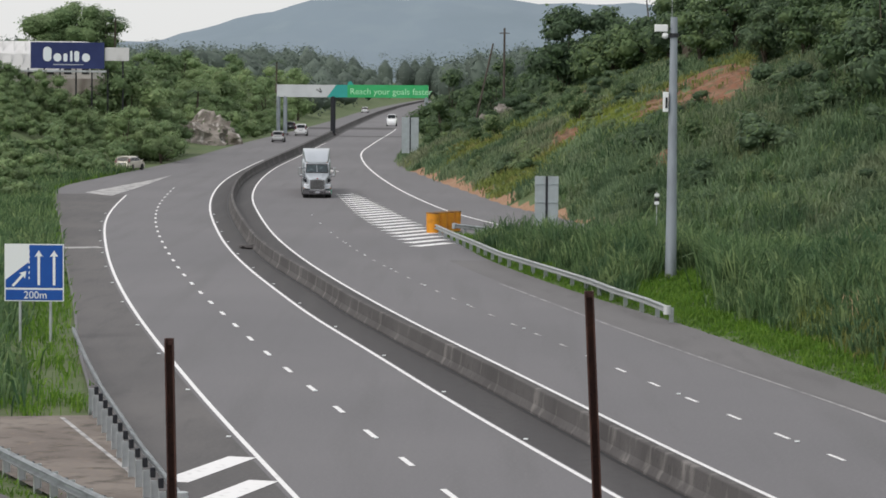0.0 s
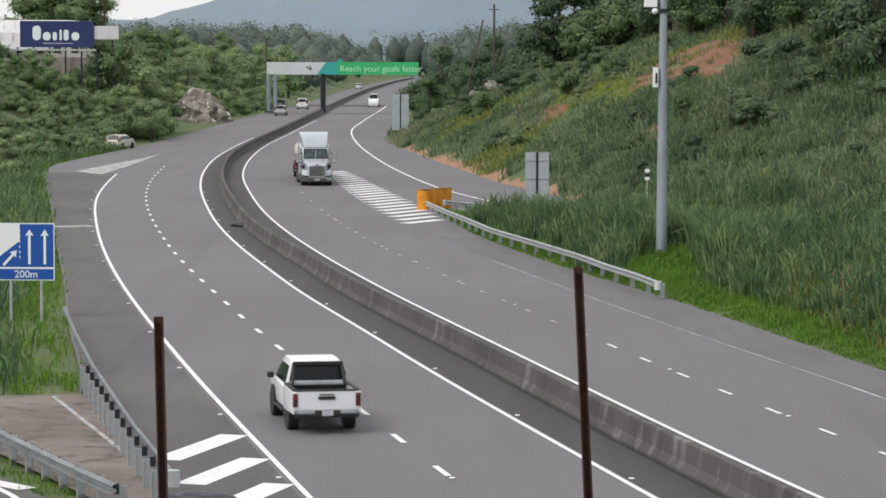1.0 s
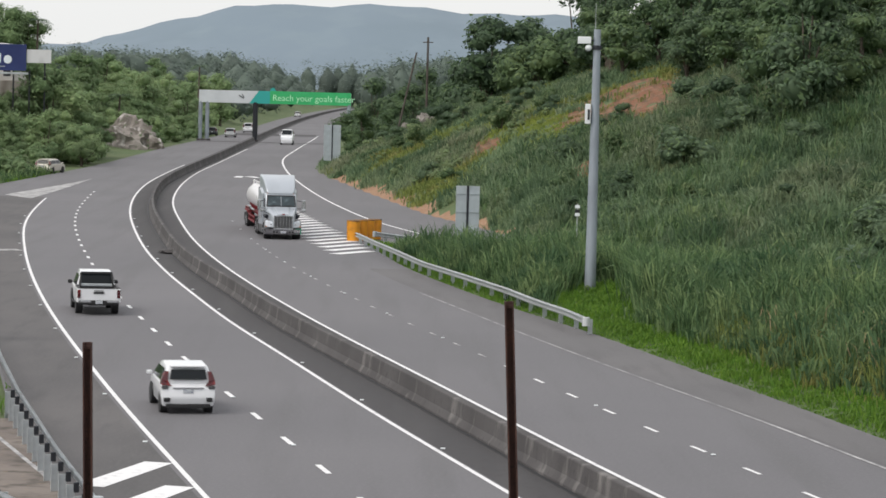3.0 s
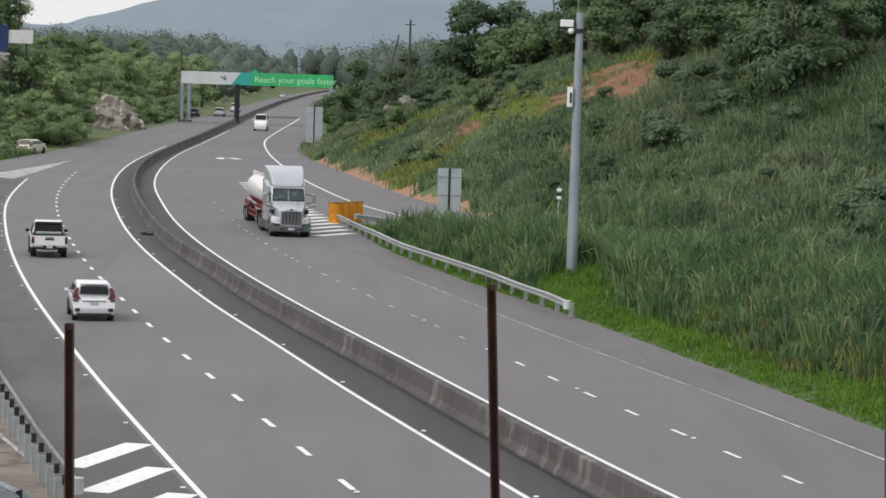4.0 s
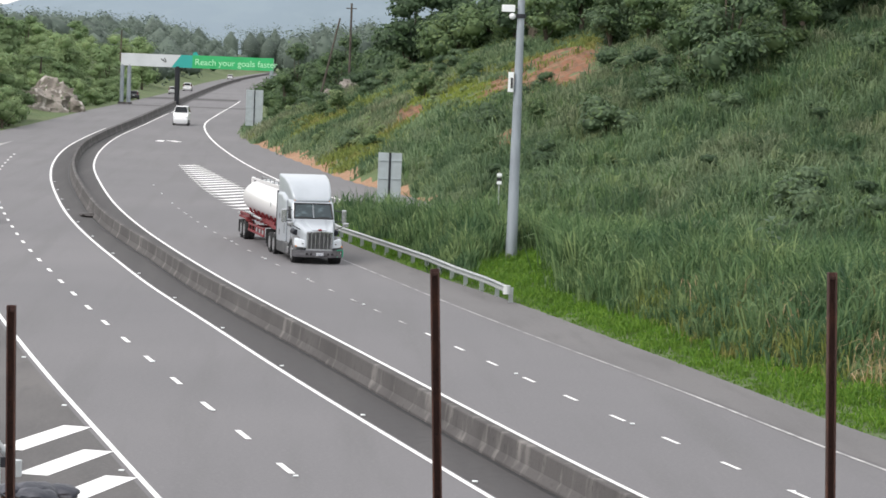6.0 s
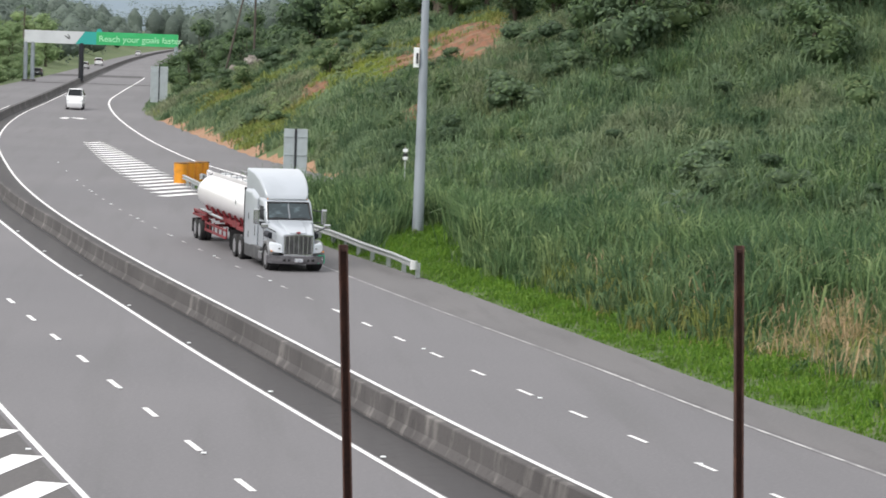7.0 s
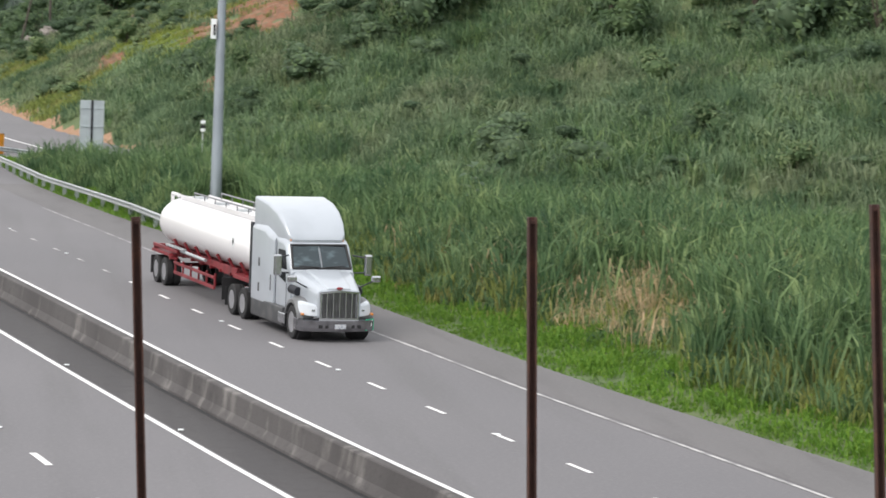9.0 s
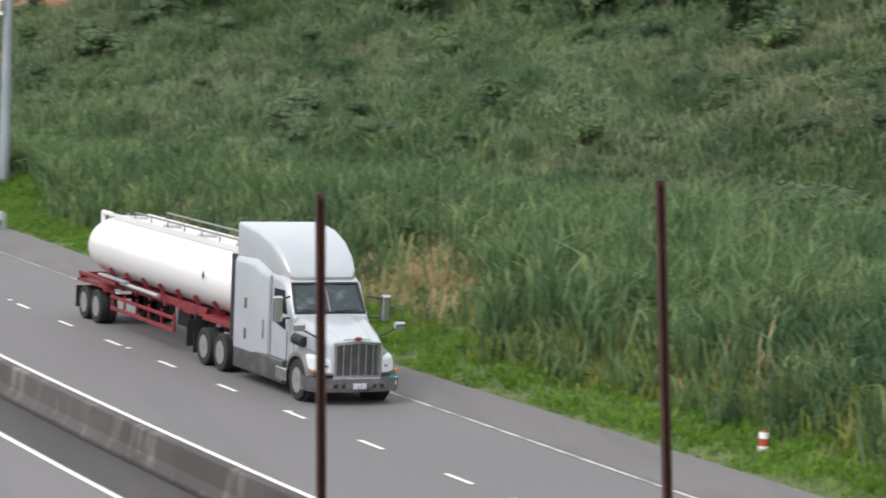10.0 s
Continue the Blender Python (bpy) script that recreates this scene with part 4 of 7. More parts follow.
CHROME = material("chrome", (0.55, 0.56, 0.58), 0.22, 1.0)
DARK_GLASS = material("dark_glass", (0.012, 0.015, 0.018), 0.12)
DARK_GLASS.node_tree.nodes["Principled BSDF"].inputs["Specular IOR Level"].default_value = 0.22
# paler bands in the windscreen colour stand for reflected sky
SCREEN_GLASS = material("windscreen_glass", (0.030, 0.044, 0.052), 0.06, spots=[(1.6, (1, 1, 2.5), (0.10, 0.14, 0.16), 0.52, 0.7)])
BUMPER_STEEL = material("bumper_steel", (0.42, 0.42, 0.44), 0.16, 1.0, spots=[(3, ONE, (0.24, 0.24, 0.25), 0.45, 0.7)])
LAMP_CLEAR = glowing("headlight_lens", (0.46, 0.49, 0.53), 0.18)
LAMP_RED = material("red_tail_lens", (0.07, 0.012, 0.016), 0.25, spots=[(6, ONE, (0.25, 0.03, 0.03), 0.5, 0.7)])
LAMP_AMBER = material("amber_lens", (0.6, 0.2, 0.02), 0.3)
PLATE = material("number_plate", (0.5, 0.52, 0.55), 0.5, spots=[(14, ONE, (0.2, 0.22, 0.3), 0.5, 0.65)])
GREEN_TAG = material("green_placard", (0.02, 0.35, 0.2), 0.5)
WING_GREY = material("grey_wing", (0.16, 0.165, 0.175), 0.4, spots=[(2.5, ONE, (0.12, 0.12, 0.125), 0.45, 0.7)])
GREY_PLASTIC = material("grey_plastic", (0.050, 0.052, 0.056), 0.5, spots=[(2.5, ONE, (0.09, 0.09, 0.095), 0.45, 0.7)])
RIM_ALLOY = material("polished_rim", (0.56, 0.57, 0.60), 0.28, 0.8, spots=[(5, ONE, (0.55, 0.55, 0.56), 0.5, 0.7)])


def prism(bm, profile, wide, bevel=0.05):
    """A body from its side outline of (x, z, half width) points."""
    left = [bm.verts.new((x, w * wide, z)) for x, z, w in profile]
    right = [bm.verts.new((x, -w * wide, z)) for x, z, w in profile]
    n = len(profile)
    sides = [bm.faces.new(left), bm.faces.new(list(reversed(right)))]
    for i in range(n):
        bm.faces.new((left[(i + 1) % n], left[i], right[i], right[(i + 1) % n]))
    bmesh.ops.recalc_face_normals(bm, faces=bm.faces)
    if bevel:
        bmesh.ops.bevel(bm, geom=list(bm.edges), offset=bevel, segments=3, profile=0.6, affect="EDGES", clamp_overlap=True)
    return sides


def quad(bm, pts, thick=0.012):
    vs = [bm.verts.new(p) for p in pts]
    f = bm.faces.new(vs)
    bm.normal_update()
    bmesh.ops.solidify(bm, geom=[f], thickness=thick)


def wheel(parent, x, y, r, width, rim_mat, dual=False):
    """A wheel part with tyre, rim, hub and nuts; it spins about y."""
    side = 1 if y > 0 else -1
    hub_ob = new("wheel")
    hub_ob.parent = parent
    hub_ob.matrix_basis = Matrix.Translation((x, y, r))
    bm = fresh()
    for off in ((0, -side * (width + 0.03)) if dual else (0,)):
        prof = [(-width / 2, r * 0.62), (-width / 2, r * 0.93), (-width * 0.38, r), (width * 0.38, r), (width / 2, r * 0.93), (width / 2, r * 0.62)]
        rings = [[(rr * math.cos(a), off + yy, rr * math.sin(a)) for a in np.linspace(0, 2 * math.pi, 25)[:-1]] for yy, rr in prof]
        loft(bm, rings, caps=False)
    bmesh.ops.recalc_face_normals(bm, faces=bm.faces)
    smooth(part("tyre", bm, TYRE, hub_ob))
    bm = fresh()
    face = width / 2 * side
    prof = [(face * 0.95, r * 0.64), (face * 0.75, r * 0.58), (face * 0.2, r * 0.50), (face * 0.3, r * 0.28), (face * 0.8, r * 0.22), (face * 0.95, r * 0.12)]
    rings = [[(rr * math.cos(a), yy, rr * math.sin(a)) for a in np.linspace(0, 2 * math.pi, 21)[:-1]] for yy, rr in prof]
    loft(bm, rings)
    bmesh.ops.recalc_face_normals(bm, faces=bm.faces)
    smooth(part("rim", bm, rim_mat, hub_ob))
    bm = fresh()
    for a in np.linspace(0, 2 * math.pi, 9)[:-1]:
        p = (r * 0.40 * math.cos(a), face * 0.28, r * 0.40 * math.sin(a))
        rod(bm, p, (p[0], p[1] + side * 0.03, p[2]), r * 0.06, sides=6)
    part("hand_holes", bm, BLACK_PLASTIC, hub_ob)
    return hub_ob


def car(name, label, paint, length=3.95, wide=1.695, tall=1.52, base=2.53, rear=0.66, clearance=0.24, kind="hatch"):
    thing = empty(name, label, "car", "cars on the road")
    h, k = wide / 2, tall / 1.52
    nose = length - rear
    belt = 0.95 * k
    bm = fresh()
    prism(bm, [(-rear + 0.08, clearance, 0.92), (-rear, 0.50 * k, 0.97), (-rear + 0.04, 0.80 * k, 1.0), (-rear + 0.14, belt, 0.95), (nose - 1.25, belt + 0.03, 0.94), (nose - 0.55, belt - 0.08, 0.92),
               (nose - 0.12, 0.70 * k, 0.86), (nose, 0.45 * k, 0.84), (nose - 0.06, clearance, 0.84)], h, 0.06)
    body = smooth(part("body", bm, paint, thing))
    roof_rear, roof_front = -rear + 0.42, nose - 1.85
    bm = fresh()
    prism(bm, [(-rear + 0.10, belt - 0.05, 0.95), (-rear + 0.25, tall - 0.20, 0.80), (roof_rear + 0.04, tall - 0.04, 0.71), (0.55 * roof_front, tall, 0.71), (roof_front, tall - 0.06, 0.70), (nose - 0.95, belt, 0.92)], h, 0.075)
    smooth(part("cabin", bm, paint, thing))
    bm = fresh()
    z0, z1 = belt + 0.06, tall - 0.20
    quad(bm, [(-rear + 0.075, h * 0.66, z0 + 0.05), (-rear + 0.20, h * 0.62, z1 + 0.03), (-rear + 0.20, -h * 0.62, z1 + 0.03), (-rear + 0.075, -h * 0.66, z0 + 0.05)], 0.02)
    part("rear_window", bm, DARK_GLASS, thing)
    bm = fresh()
    quad(bm, [(nose - 1.03, h * 0.78, belt + 0.10), (roof_front + 0.1, h * 0.68, tall - 0.13), (roof_front + 0.1, -h * 0.68, tall - 0.13), (nose - 1.03, -h * 0.78, belt + 0.10)], -0.05)
    part("windscreen", bm, DARK_GLASS, thing)
    for s in (1, -1):
        for x0, x1, x2, x3 in ((-rear + 0.5, -rear + 0.62, 0.75, 0.78), (0.86, 0.83, roof_front - 0.05, nose - 1.35)):
            bm = fresh()
            quad(bm, [(x0, s * h * 0.945, z0), (x1, s * h * 0.81, z1 + 0.04), (x2, s * h * 0.81, z1 + 0.04), (x3, s * h * 0.935, z0)], 0.02 * s)
            part("side_window", bm, DARK_GLASS, thing)
        bm = fresh()
        loft(bm, [[(-rear + 0.03, s * h * 0.60, 0.86 * k), (-rear + 0.04, s * h * 0.97, 0.90 * k), (-rear + 0.24, s * h * 1.0, 0.93 * k), (-rear + 0.24, s * h * 0.7, 0.9 * k)],
                  [(-rear + 0.055, s * h * 0.74, 1.02 * k), (-rear + 0.09, s * h * 0.96, 1.04 * k), (-rear + 0.30, s * h * 0.97, 1.06 * k), (-rear + 0.24, s * h * 0.75, 1.02 * k)],
                  [(-rear + 0.18, s * h * 0.70, 1.30 * k), (-rear + 0.20, s * h * 0.83, 1.30 * k), (-rear + 0.32, s * h * 0.86, 1.30 * k), (-rear + 0.30, s * h * 0.72, 1.30 * k)]])
        bmesh.ops.recalc_face_normals(bm, faces=bm.faces)
        part("tail_light", bm, LAMP_RED, thing, "dark red corner lamp")
        bm = fresh()
        box(bm, (0.12, 0.20, 0.10), (-rear + 0.055, s * (h - 0.13), 0.82 * k), 0.03)
        part("reversing_light", bm, GREY_PLASTIC, thing, "smoky clear lower lamp")
        bm = fresh()
        box(bm, (0.06, 0.20, 0.14), (-rear + 0.015, s * (h - 0.20), 0.45 * k), 0.04)
        part("bumper_vent", bm, BLACK_PLASTIC, thing)
        bm = fresh()
        box(bm, (0.3, 0.26, 0.14), (nose - 0.22, s * (h - 0.28), 0.66 * k), 0.04)
        part("headlight", bm, LAMP_CLEAR, thing)
        bm = fresh()
        box(bm, (0.12, 0.17, 0.12), (nose - 1.25, s * (h + 0.05), belt + 0.08), 0.04)
        part("mirror", bm, paint, thing)
        for ax in (0.0, base):
            bm = fresh()
            rod(bm, (ax, s * (h - 0.28), 0.33), (ax, s * (h - 0.045), 0.33), 0.35, sides=24)
            part("wheel_arch", bm, BLACK_PLASTIC, thing)
            wheel(thing, ax, s * (h - 0.145), 0.31, 0.19, PAINT_SILVER)
    bm = fresh()
    box(bm, (0.03, 0.32, 0.12), (-rear + 0.02, 0, 0.70 * k), 0.005)
    part("number_plate", bm, PLATE, thing)
    bm = fresh()
    box(bm, (0.03, 0.95, 0.05), (-rear + 0.02, 0, 0.80 * k), 0.01)
    part("tailgate_trim", bm, CHROME, thing)
    bm = fresh()
    box(bm, (0.30, wide * 0.64, 0.05), (-rear + 0.29, 0, tall - 0.07), 0.02)
    part("spoiler", bm, paint, thing)
    bm = fresh()
    box(bm, (0.06, wide * 0.8, 0.12), (-rear + 0.04, 0, clearance + 0.02), 0.02)
    part("lower_valance", bm, BLACK_PLASTIC, thing)
    return thing


def pickup_truck():
    thing = empty("pickup_truck", "white double-cab pickup truck with open black bed", "pickup truck", "cars on the road")
    h = 0.9275
    bm = fresh()
    prism(bm, [(0.62, 0.5, 0.97), (0.62, 1.12, 1.0), (2.75, 1.14, 0.97), (3.5, 1.10, 0.95), (3.95, 0.95, 0.9), (4.02, 0.55, 0.88), (3.9, 0.42, 0.88)], h, 0.06)
    smooth(part("cab_body", bm, PAINT_WHITE, thing))
    bm = fresh()
    prism(bm, [(0.62, 1.08, 0.93), (0.78, 1.70, 0.74), (1.1, 1.80, 0.72), (2.0, 1.80, 0.72), (2.3, 1.73, 0.72), (3.0, 1.12, 0.9)], h, 0.05)
    smooth(part("cabin", bm, PAINT_WHITE, thing))
    for s in (1, -1):
        bm = fresh()
        prism(bm, [(-1.18, 0.55, 1.0), (-1.2, 1.15, 1.0), (0.6, 1.15, 1.0), (0.6, 0.5, 1.0)], 0.07, 0.02)
        bmesh.ops.translate(bm, verts=bm.verts, vec=(0, s * (h - 0.07), 0))
        smooth(part("bed_side", bm, PAINT_WHITE, thing))
        bm = fresh()
        box(bm, (1.75, 0.12, 0.05), (-0.3, s * (h - 0.08), 1.17), 0.015)
        part("bed_rail_cap", bm, BLACK_PLASTIC, thing)
        bm = fresh()
        rod(bm, (0.25, s * 0.72, 1.15), (0.5, s * 0.66, 1.72), 0.045)
        part("roll_bar_leg", bm, BLACK_PLASTIC, thing)
        bm = fresh()
        box(bm, (0.1, 0.14, 0.36), (-1.18, s * (h - 0.08), 0.92), 0.03)
        part("tail_light", bm, LAMP_RED, thing)
        bm = fresh()
        box(bm, (0.14, 0.5, 0.09), (-1.30, s * (h - 0.34), 0.60), 0.02)
        part("bumper_step", bm, CHROME, thing)
        for x0, x1, x2, x3 in ((0.80, 0.90, 1.45, 1.45), (1.50, 1.50, 2.18, 2.68)):
            bm = fresh()
            quad(bm, [(x0, s * h * 0.93, 1.17), (x1, s * h * 0.79, 1.63), (x2, s * h * 0.79, 1.63), (x3, s * h * 0.93, 1.17)], 0.02 * s)
            part("side_window", bm, DARK_GLASS, thing)
        bm = fresh()
        box(bm, (0.14, 0.2, 0.17), (2.6, s * (h + 0.08), 1.20), 0.05)
        part("mirror", bm, BLACK_PLASTIC, thing)
        bm = fresh()
        box(bm, (1.7, 0.14, 0.06), (1.6, s * (h - 0.05), 0.42), 0.02)
        part("side_step", bm, BLACK_PLASTIC, thing)
        for ax in (0.0, 3.085):
            bm = fresh()
            rod(bm, (ax, s * (h - 0.3), 0.44), (ax, s * (h - 0.012), 0.44), 0.44, sides=24)
            part("wheel_arch", bm, BLACK_PLASTIC, thing)
            wheel(thing, ax, s * (h - 0.14), 0.385, 0.25, PAINT_SILVER)
    for name, size, where, m in (("bed_floor", (1.75, 1.6, 0.06), (-0.3, 0, 0.66), BLACK_PLASTIC), ("front_bulkhead", (0.06, 1.7, 0.6), (0.57, 0, 0.9), BLACK_PLASTIC), ("tailgate", (0.09, 1.62, 0.56), (-1.15, 0, 0.89), PAINT_WHITE),
                                 ("tailgate_cap", (0.12, 1.62, 0.04), (-1.15, 0, 1.17), BLACK_PLASTIC), ("tailgate_handle", (0.03, 0.46, 0.09), (-1.205, 0, 0.97), BLACK_PLASTIC), ("tailgate_trim", (0.02, 0.4, 0.03), (-1.205, 0, 1.06), BLACK_PLASTIC),
                                 ("rear_bumper", (0.2, 1.72, 0.2), (-1.24, 0, 0.55), BLACK_PLASTIC), ("number_plate", (0.03, 0.30, 0.14), (-1.355, 0, 0.58), PLATE), ("bed_cover_roll", (0.16, 1.5, 0.12), (0.42, 0, 1.2), GALVANISED),
                                 ("roll_bar_top", (0.12, 1.36, 0.1), (0.5, 0, 1.72), BLACK_PLASTIC), ("chassis", (4.6, 0.9, 0.2), (1.4, 0, 0.5), BLACK_PLASTIC), ("front_bumper", (0.2, 1.7, 0.3), (3.96, 0, 0.6), PAINT_WHITE)):
        bm = fresh()
        box(bm, size, where, min(size) * 0.25)
        part(name, bm, m, thing)
    bm = fresh()
    quad(bm, [(0.655, h * 0.82, 1.18), (0.752, h * 0.72, 1.68), (0.752, -h * 0.72, 1.68), (0.655, -h * 0.82, 1.18)], 0.02)
    part("rear_window", bm, DARK_GLASS, thing)
    bm = fresh()
    quad(bm, [(2.93, h * 0.76, 1.2), (2.33, h * 0.66, 1.69), (2.33, -h * 0.66, 1.69), (2.93, -h * 0.76, 1.2)], -0.03)
    part("windscreen", bm, DARK_GLASS, thing)
    return thing


def section(x, half, z0, z1, round_top, n=24, round_low=0.06):
    """A rounded cross-section at x, from z0 to z1."""
    pts = []
    for cy, cz, r, a0 in ((half - round_top, z1 - round_top, round_top, 0), (-half + round_top, z1 - round_top, round_top, 90), (-half + round_low, z0 + round_low, round_low, 180), (half - round_low, z0 + round_low, round_low, 270)):
        for i in range(n // 4):
            a = radians(a0 + 90 * i / (n // 4 - 1))
            pts.append((x, cy + r * math.cos(a), cz + r * math.sin(a)))
    return pts


def skin(name, sections, mat, parent, label="", angle=35):
    bm = fresh()
    loft(bm, sections)
    bmesh.ops.recalc_face_normals(bm, faces=bm.faces)
    return smooth(part(name, bm, mat, parent, label), angle)


SPIN = []


def tractor():
    """A bonneted tractor unit; its origin lies on the road below the front axle."""
    t = empty("truck_tractor", "pale silver bonneted truck tractor with tall roof fairing", "truck")
    skin("hood", [section(1.02, 0.62, 0.78, 1.50, 0.16), section(0.98, 0.70, 0.76, 1.60, 0.18), section(0.5, 0.80, 0.76, 1.74, 0.2), section(-0.2, 0.92, 0.80, 1.92, 0.22), section(-0.85, 1.0, 0.85, 2.04, 0.22)], PAINT_CAB, t)
    skin("cab", [section(-0.72, 1.03, 0.85, 2.0, 0.12), section(-0.86, 1.04, 0.80, 2.12, 0.14), section(-1.35, 1.05, 0.80, 2.86, 0.18), section(-1.6, 1.06, 0.80, 2.98, 0.2), section(-2.35, 1.08, 0.80, 3.05, 0.2)], PAINT_CAB, t)
    skin("sleeper", [section(-2.25, 1.12, 0.78, 3.02, 0.22), section(-2.6, 1.20, 0.78, 3.12, 0.25), section(-3.1, 1.225, 0.78, 3.28, 0.25), section(-4.42, 1.225, 0.78, 3.30, 0.25)], PAINT_CAB, t)
    skin("roof_fairing", [section(-1.36, 0.80, 2.88, 2.96, 0.03), section(-1.50, 0.93, 2.88, 3.16, 0.08), section(-1.85, 1.0, 2.9, 3.50, 0.13), section(-2.4, 1.05, 2.95, 3.80, 0.14), section(-3.2, 1.11, 2.98, 4.0, 0.12), section(-4.42, 1.17, 3.0, 4.10, 0.07)], PAINT_CAB, t, "tall smooth roof fairing", 50)
    for s in (1, -1):
        skin("side_extender", [section(-4.42, 0.03, 0.95, 3.25, 0.02, round_low=0.02), section(-4.72, 0.03, 0.95, 3.25, 0.02, round_low=0.02)], DARK_STEEL, t).location = (0, s * 1.19, 0)
        skin("fuel_tank_fairing", [section(-0.95, 0.10, 0.28, 0.86, 0.05), section(-4.4, 0.10, 0.28, 0.90, 0.05)], GREY_PLASTIC, t, "dark grey side skirt").location = (0, s * 1.12, 0)
        skin("step_box", [section(-0.62, 0.13, 0.36, 0.72, 0.05), section(-1.35, 0.13, 0.36, 0.72, 0.05)], CHROME, t, "bright metal step box").location = (0, s * 1.1, 0)
        bm = fresh()
        quad(bm, [(-1.13, s * 1.058, 2.03), (-1.32, s * 1.056, 2.62), (-1.98, s * 1.083, 2.62), (-1.98, s * 1.083, 2.03)], 0.012 * -s)
        part("door_window", bm, DARK_GLASS, t)
        bm = fresh()
        quad(bm, [(-1.20, s * 1.06, 1.62), (-1.25, s * 1.062, 1.92), (-1.95, s * 1.085, 1.92), (-1.95, s * 1.085, 1.78)], 0.012 * -s)
        part("peep_window", bm, DARK_GLASS, t)
        for x0, z0, z1 in ((-2.15, 0.85, 2.9), (-1.0, 0.85, 1.6)):
            bm = fresh()
            box(bm, (0.018, 0.012, z1 - z0), (x0, s * 1.09, (z0 + z1) / 2), 0)
            part("door_gap", bm, DARK_STEEL, t)
        bm = fresh()
        box(bm, (0.05, 0.05, 0.5), (-2.45, s * 1.17, 1.5), 0.015)
        part("grab_handle", bm, CHROME, t)
        for z in (1.25, 2.05):
            bm = fresh()
            box(bm, (0.16, 0.02, 0.28), (-3.6, s * 1.226, z), 0.01)
            part("luggage_latch", bm, GREY_PLASTIC, t)
        # mirrors
        bm = fresh()
        rod(bm, (-1.0, s * 1.05, 1.95), (-0.72, s * 1.42, 1.98), 0.025)
        part("mirror_arm", bm, DARK_STEEL, t)
        bm = fresh()
        rod(bm, (-1.0, s * 1.05, 2.5), (-0.72, s * 1.42, 2.45), 0.025)
        part("mirror_arm", bm, DARK_STEEL, t)
        bm = fresh()
        box(bm, (0.16, 0.24, 0.66), (-0.72, s * 1.48, 2.22), 0.05)
        part("door_mirror", bm, CHROME, t, "chrome door mirror")
        bm = fresh()
        rod(bm, (0.35, s * 0.84, 1.62), (0.45, s * 1.32, 1.86), 0.022)
        part("hood_mirror_arm", bm, DARK_STEEL, t)
        bm = fresh()
        box(bm, (0.12, 0.30, 0.2), (0.45, s * 1.36, 1.9), 0.05)
        part("hood_mirror", bm, CHROME, t)
        # front wing with its arch and lamp
        bm = fresh()
        rings = []
        for a in np.linspace(15, 172, 9):
            ca, sa = math.cos(radians(a)), math.sin(radians(a))
            rings.append([(0.70 * ca, s * w, 0.55 + 0.68 * sa + dz) for w, dz in ((0.72, 0.09), (1.12, 0.07), (1.22, 0.0), (1.22, -0.10), (1.14, -0.10), (0.72, -0.03))])
        loft(bm, rings)
        bmesh.ops.recalc_face_normals(bm, faces=bm.faces)
        smooth(part("front_wing", bm, WING_GREY, t, "grey front wing"))
        bm = fresh()
        loft(bm, [[(1.0, s * 0.67, 0.80), (1.0, s * 0.67, 1.10), (0.80, s * 0.67, 1.14), (0.80, s * 0.67, 0.80)], [(0.93, s * 0.88, 0.80), (0.90, s * 0.88, 1.14), (0.66, s * 0.86, 1.20), (0.70, s * 0.86, 0.80)],
                  [(0.78, s * 1.08, 0.82), (0.70, s * 1.07, 1.16), (0.44, s * 1.04, 1.24), (0.55, s * 1.05, 0.84)], [(0.60, s * 1.17, 0.90), (0.52, s * 1.16, 1.14), (0.34, s * 1.12, 1.22), (0.42, s * 1.13, 0.95)]])
        bmesh.ops.recalc_face_normals(bm, faces=bm.faces)
        bmesh.ops.bevel(bm, geom=list(bm.edges), offset=0.02, segments=2, affect="EDGES")
        smooth(part("headlight", bm, LAMP_CLEAR, t, "clear swept headlight"))
        bm = fresh()
        box(bm, (0.05, 0.10, 0.07), (0.955, s * 0.80, 0.98), 0.015)
        part("lamp_reflector", bm, CHROME, t)
        bm = fresh()
        box(bm, (0.2, 0.06, 0.07), (0.86, s * 1.12, 0.86), 0.02)
        part("indicator", bm, LAMP_AMBER, t)
        bm = fresh()
        rod(bm, (-0.1, s * 0.98, 1.45), (-0.5, s * 1.08, 1.5), 0.14)
        smooth(part("air_intake", bm, DARK_STEEL, t))
        bm = fresh()
        rod(bm, (0, s * 0.7, 0.55), (0, s * 1.1, 0.55), 0.62, sides=20)
        part("wheel_well", bm, BLACK_PLASTIC, t)
        SPIN.append((t, wheel(t, 0.0, s * 1.05, 0.52, 0.30, RIM_ALLOY), 0.52))
        for ax in (-5.45, -6.72):
            SPIN.append((t, wheel(t, ax, s * 1.08, 0.51, 0.26, RIM_ALLOY, True), 0.51))
        bm = fresh()
        box(bm, (0.03, 0.62, 0.62), (-7.45, s * 0.92, 0.55), 0.01)
        part("mudflap", bm, BLACK_PLASTIC, t)
        bm = fresh()
        box(bm, (0.05, 0.62, 0.06), (-5.0, s * 0.95, 1.06), 0.01)
        box(bm, (0.4, 0.62, 0.04), (-4.85, s * 0.95, 1.09), 0.01)
        part("quarter_fender", bm, CHROME, t)
    # windscreen in two panes with its frame
    for s in (1, -1):
        bm = fresh()
        quad(bm, [(-0.80, s * 0.03, 2.12), (-0.83, s * 0.93, 2.11), (-1.27, s * 0.88, 2.74), (-1.235, s * 0.03, 2.77)], 0.02 * s)
        part("windscreen_pane", bm, SCREEN_GLASS, t)
        bm = fresh()
        rod(bm, (-0.77, s * 0.1, 2.14), (-0.80, s * 0.75, 2.18), 0.014, sides=6)
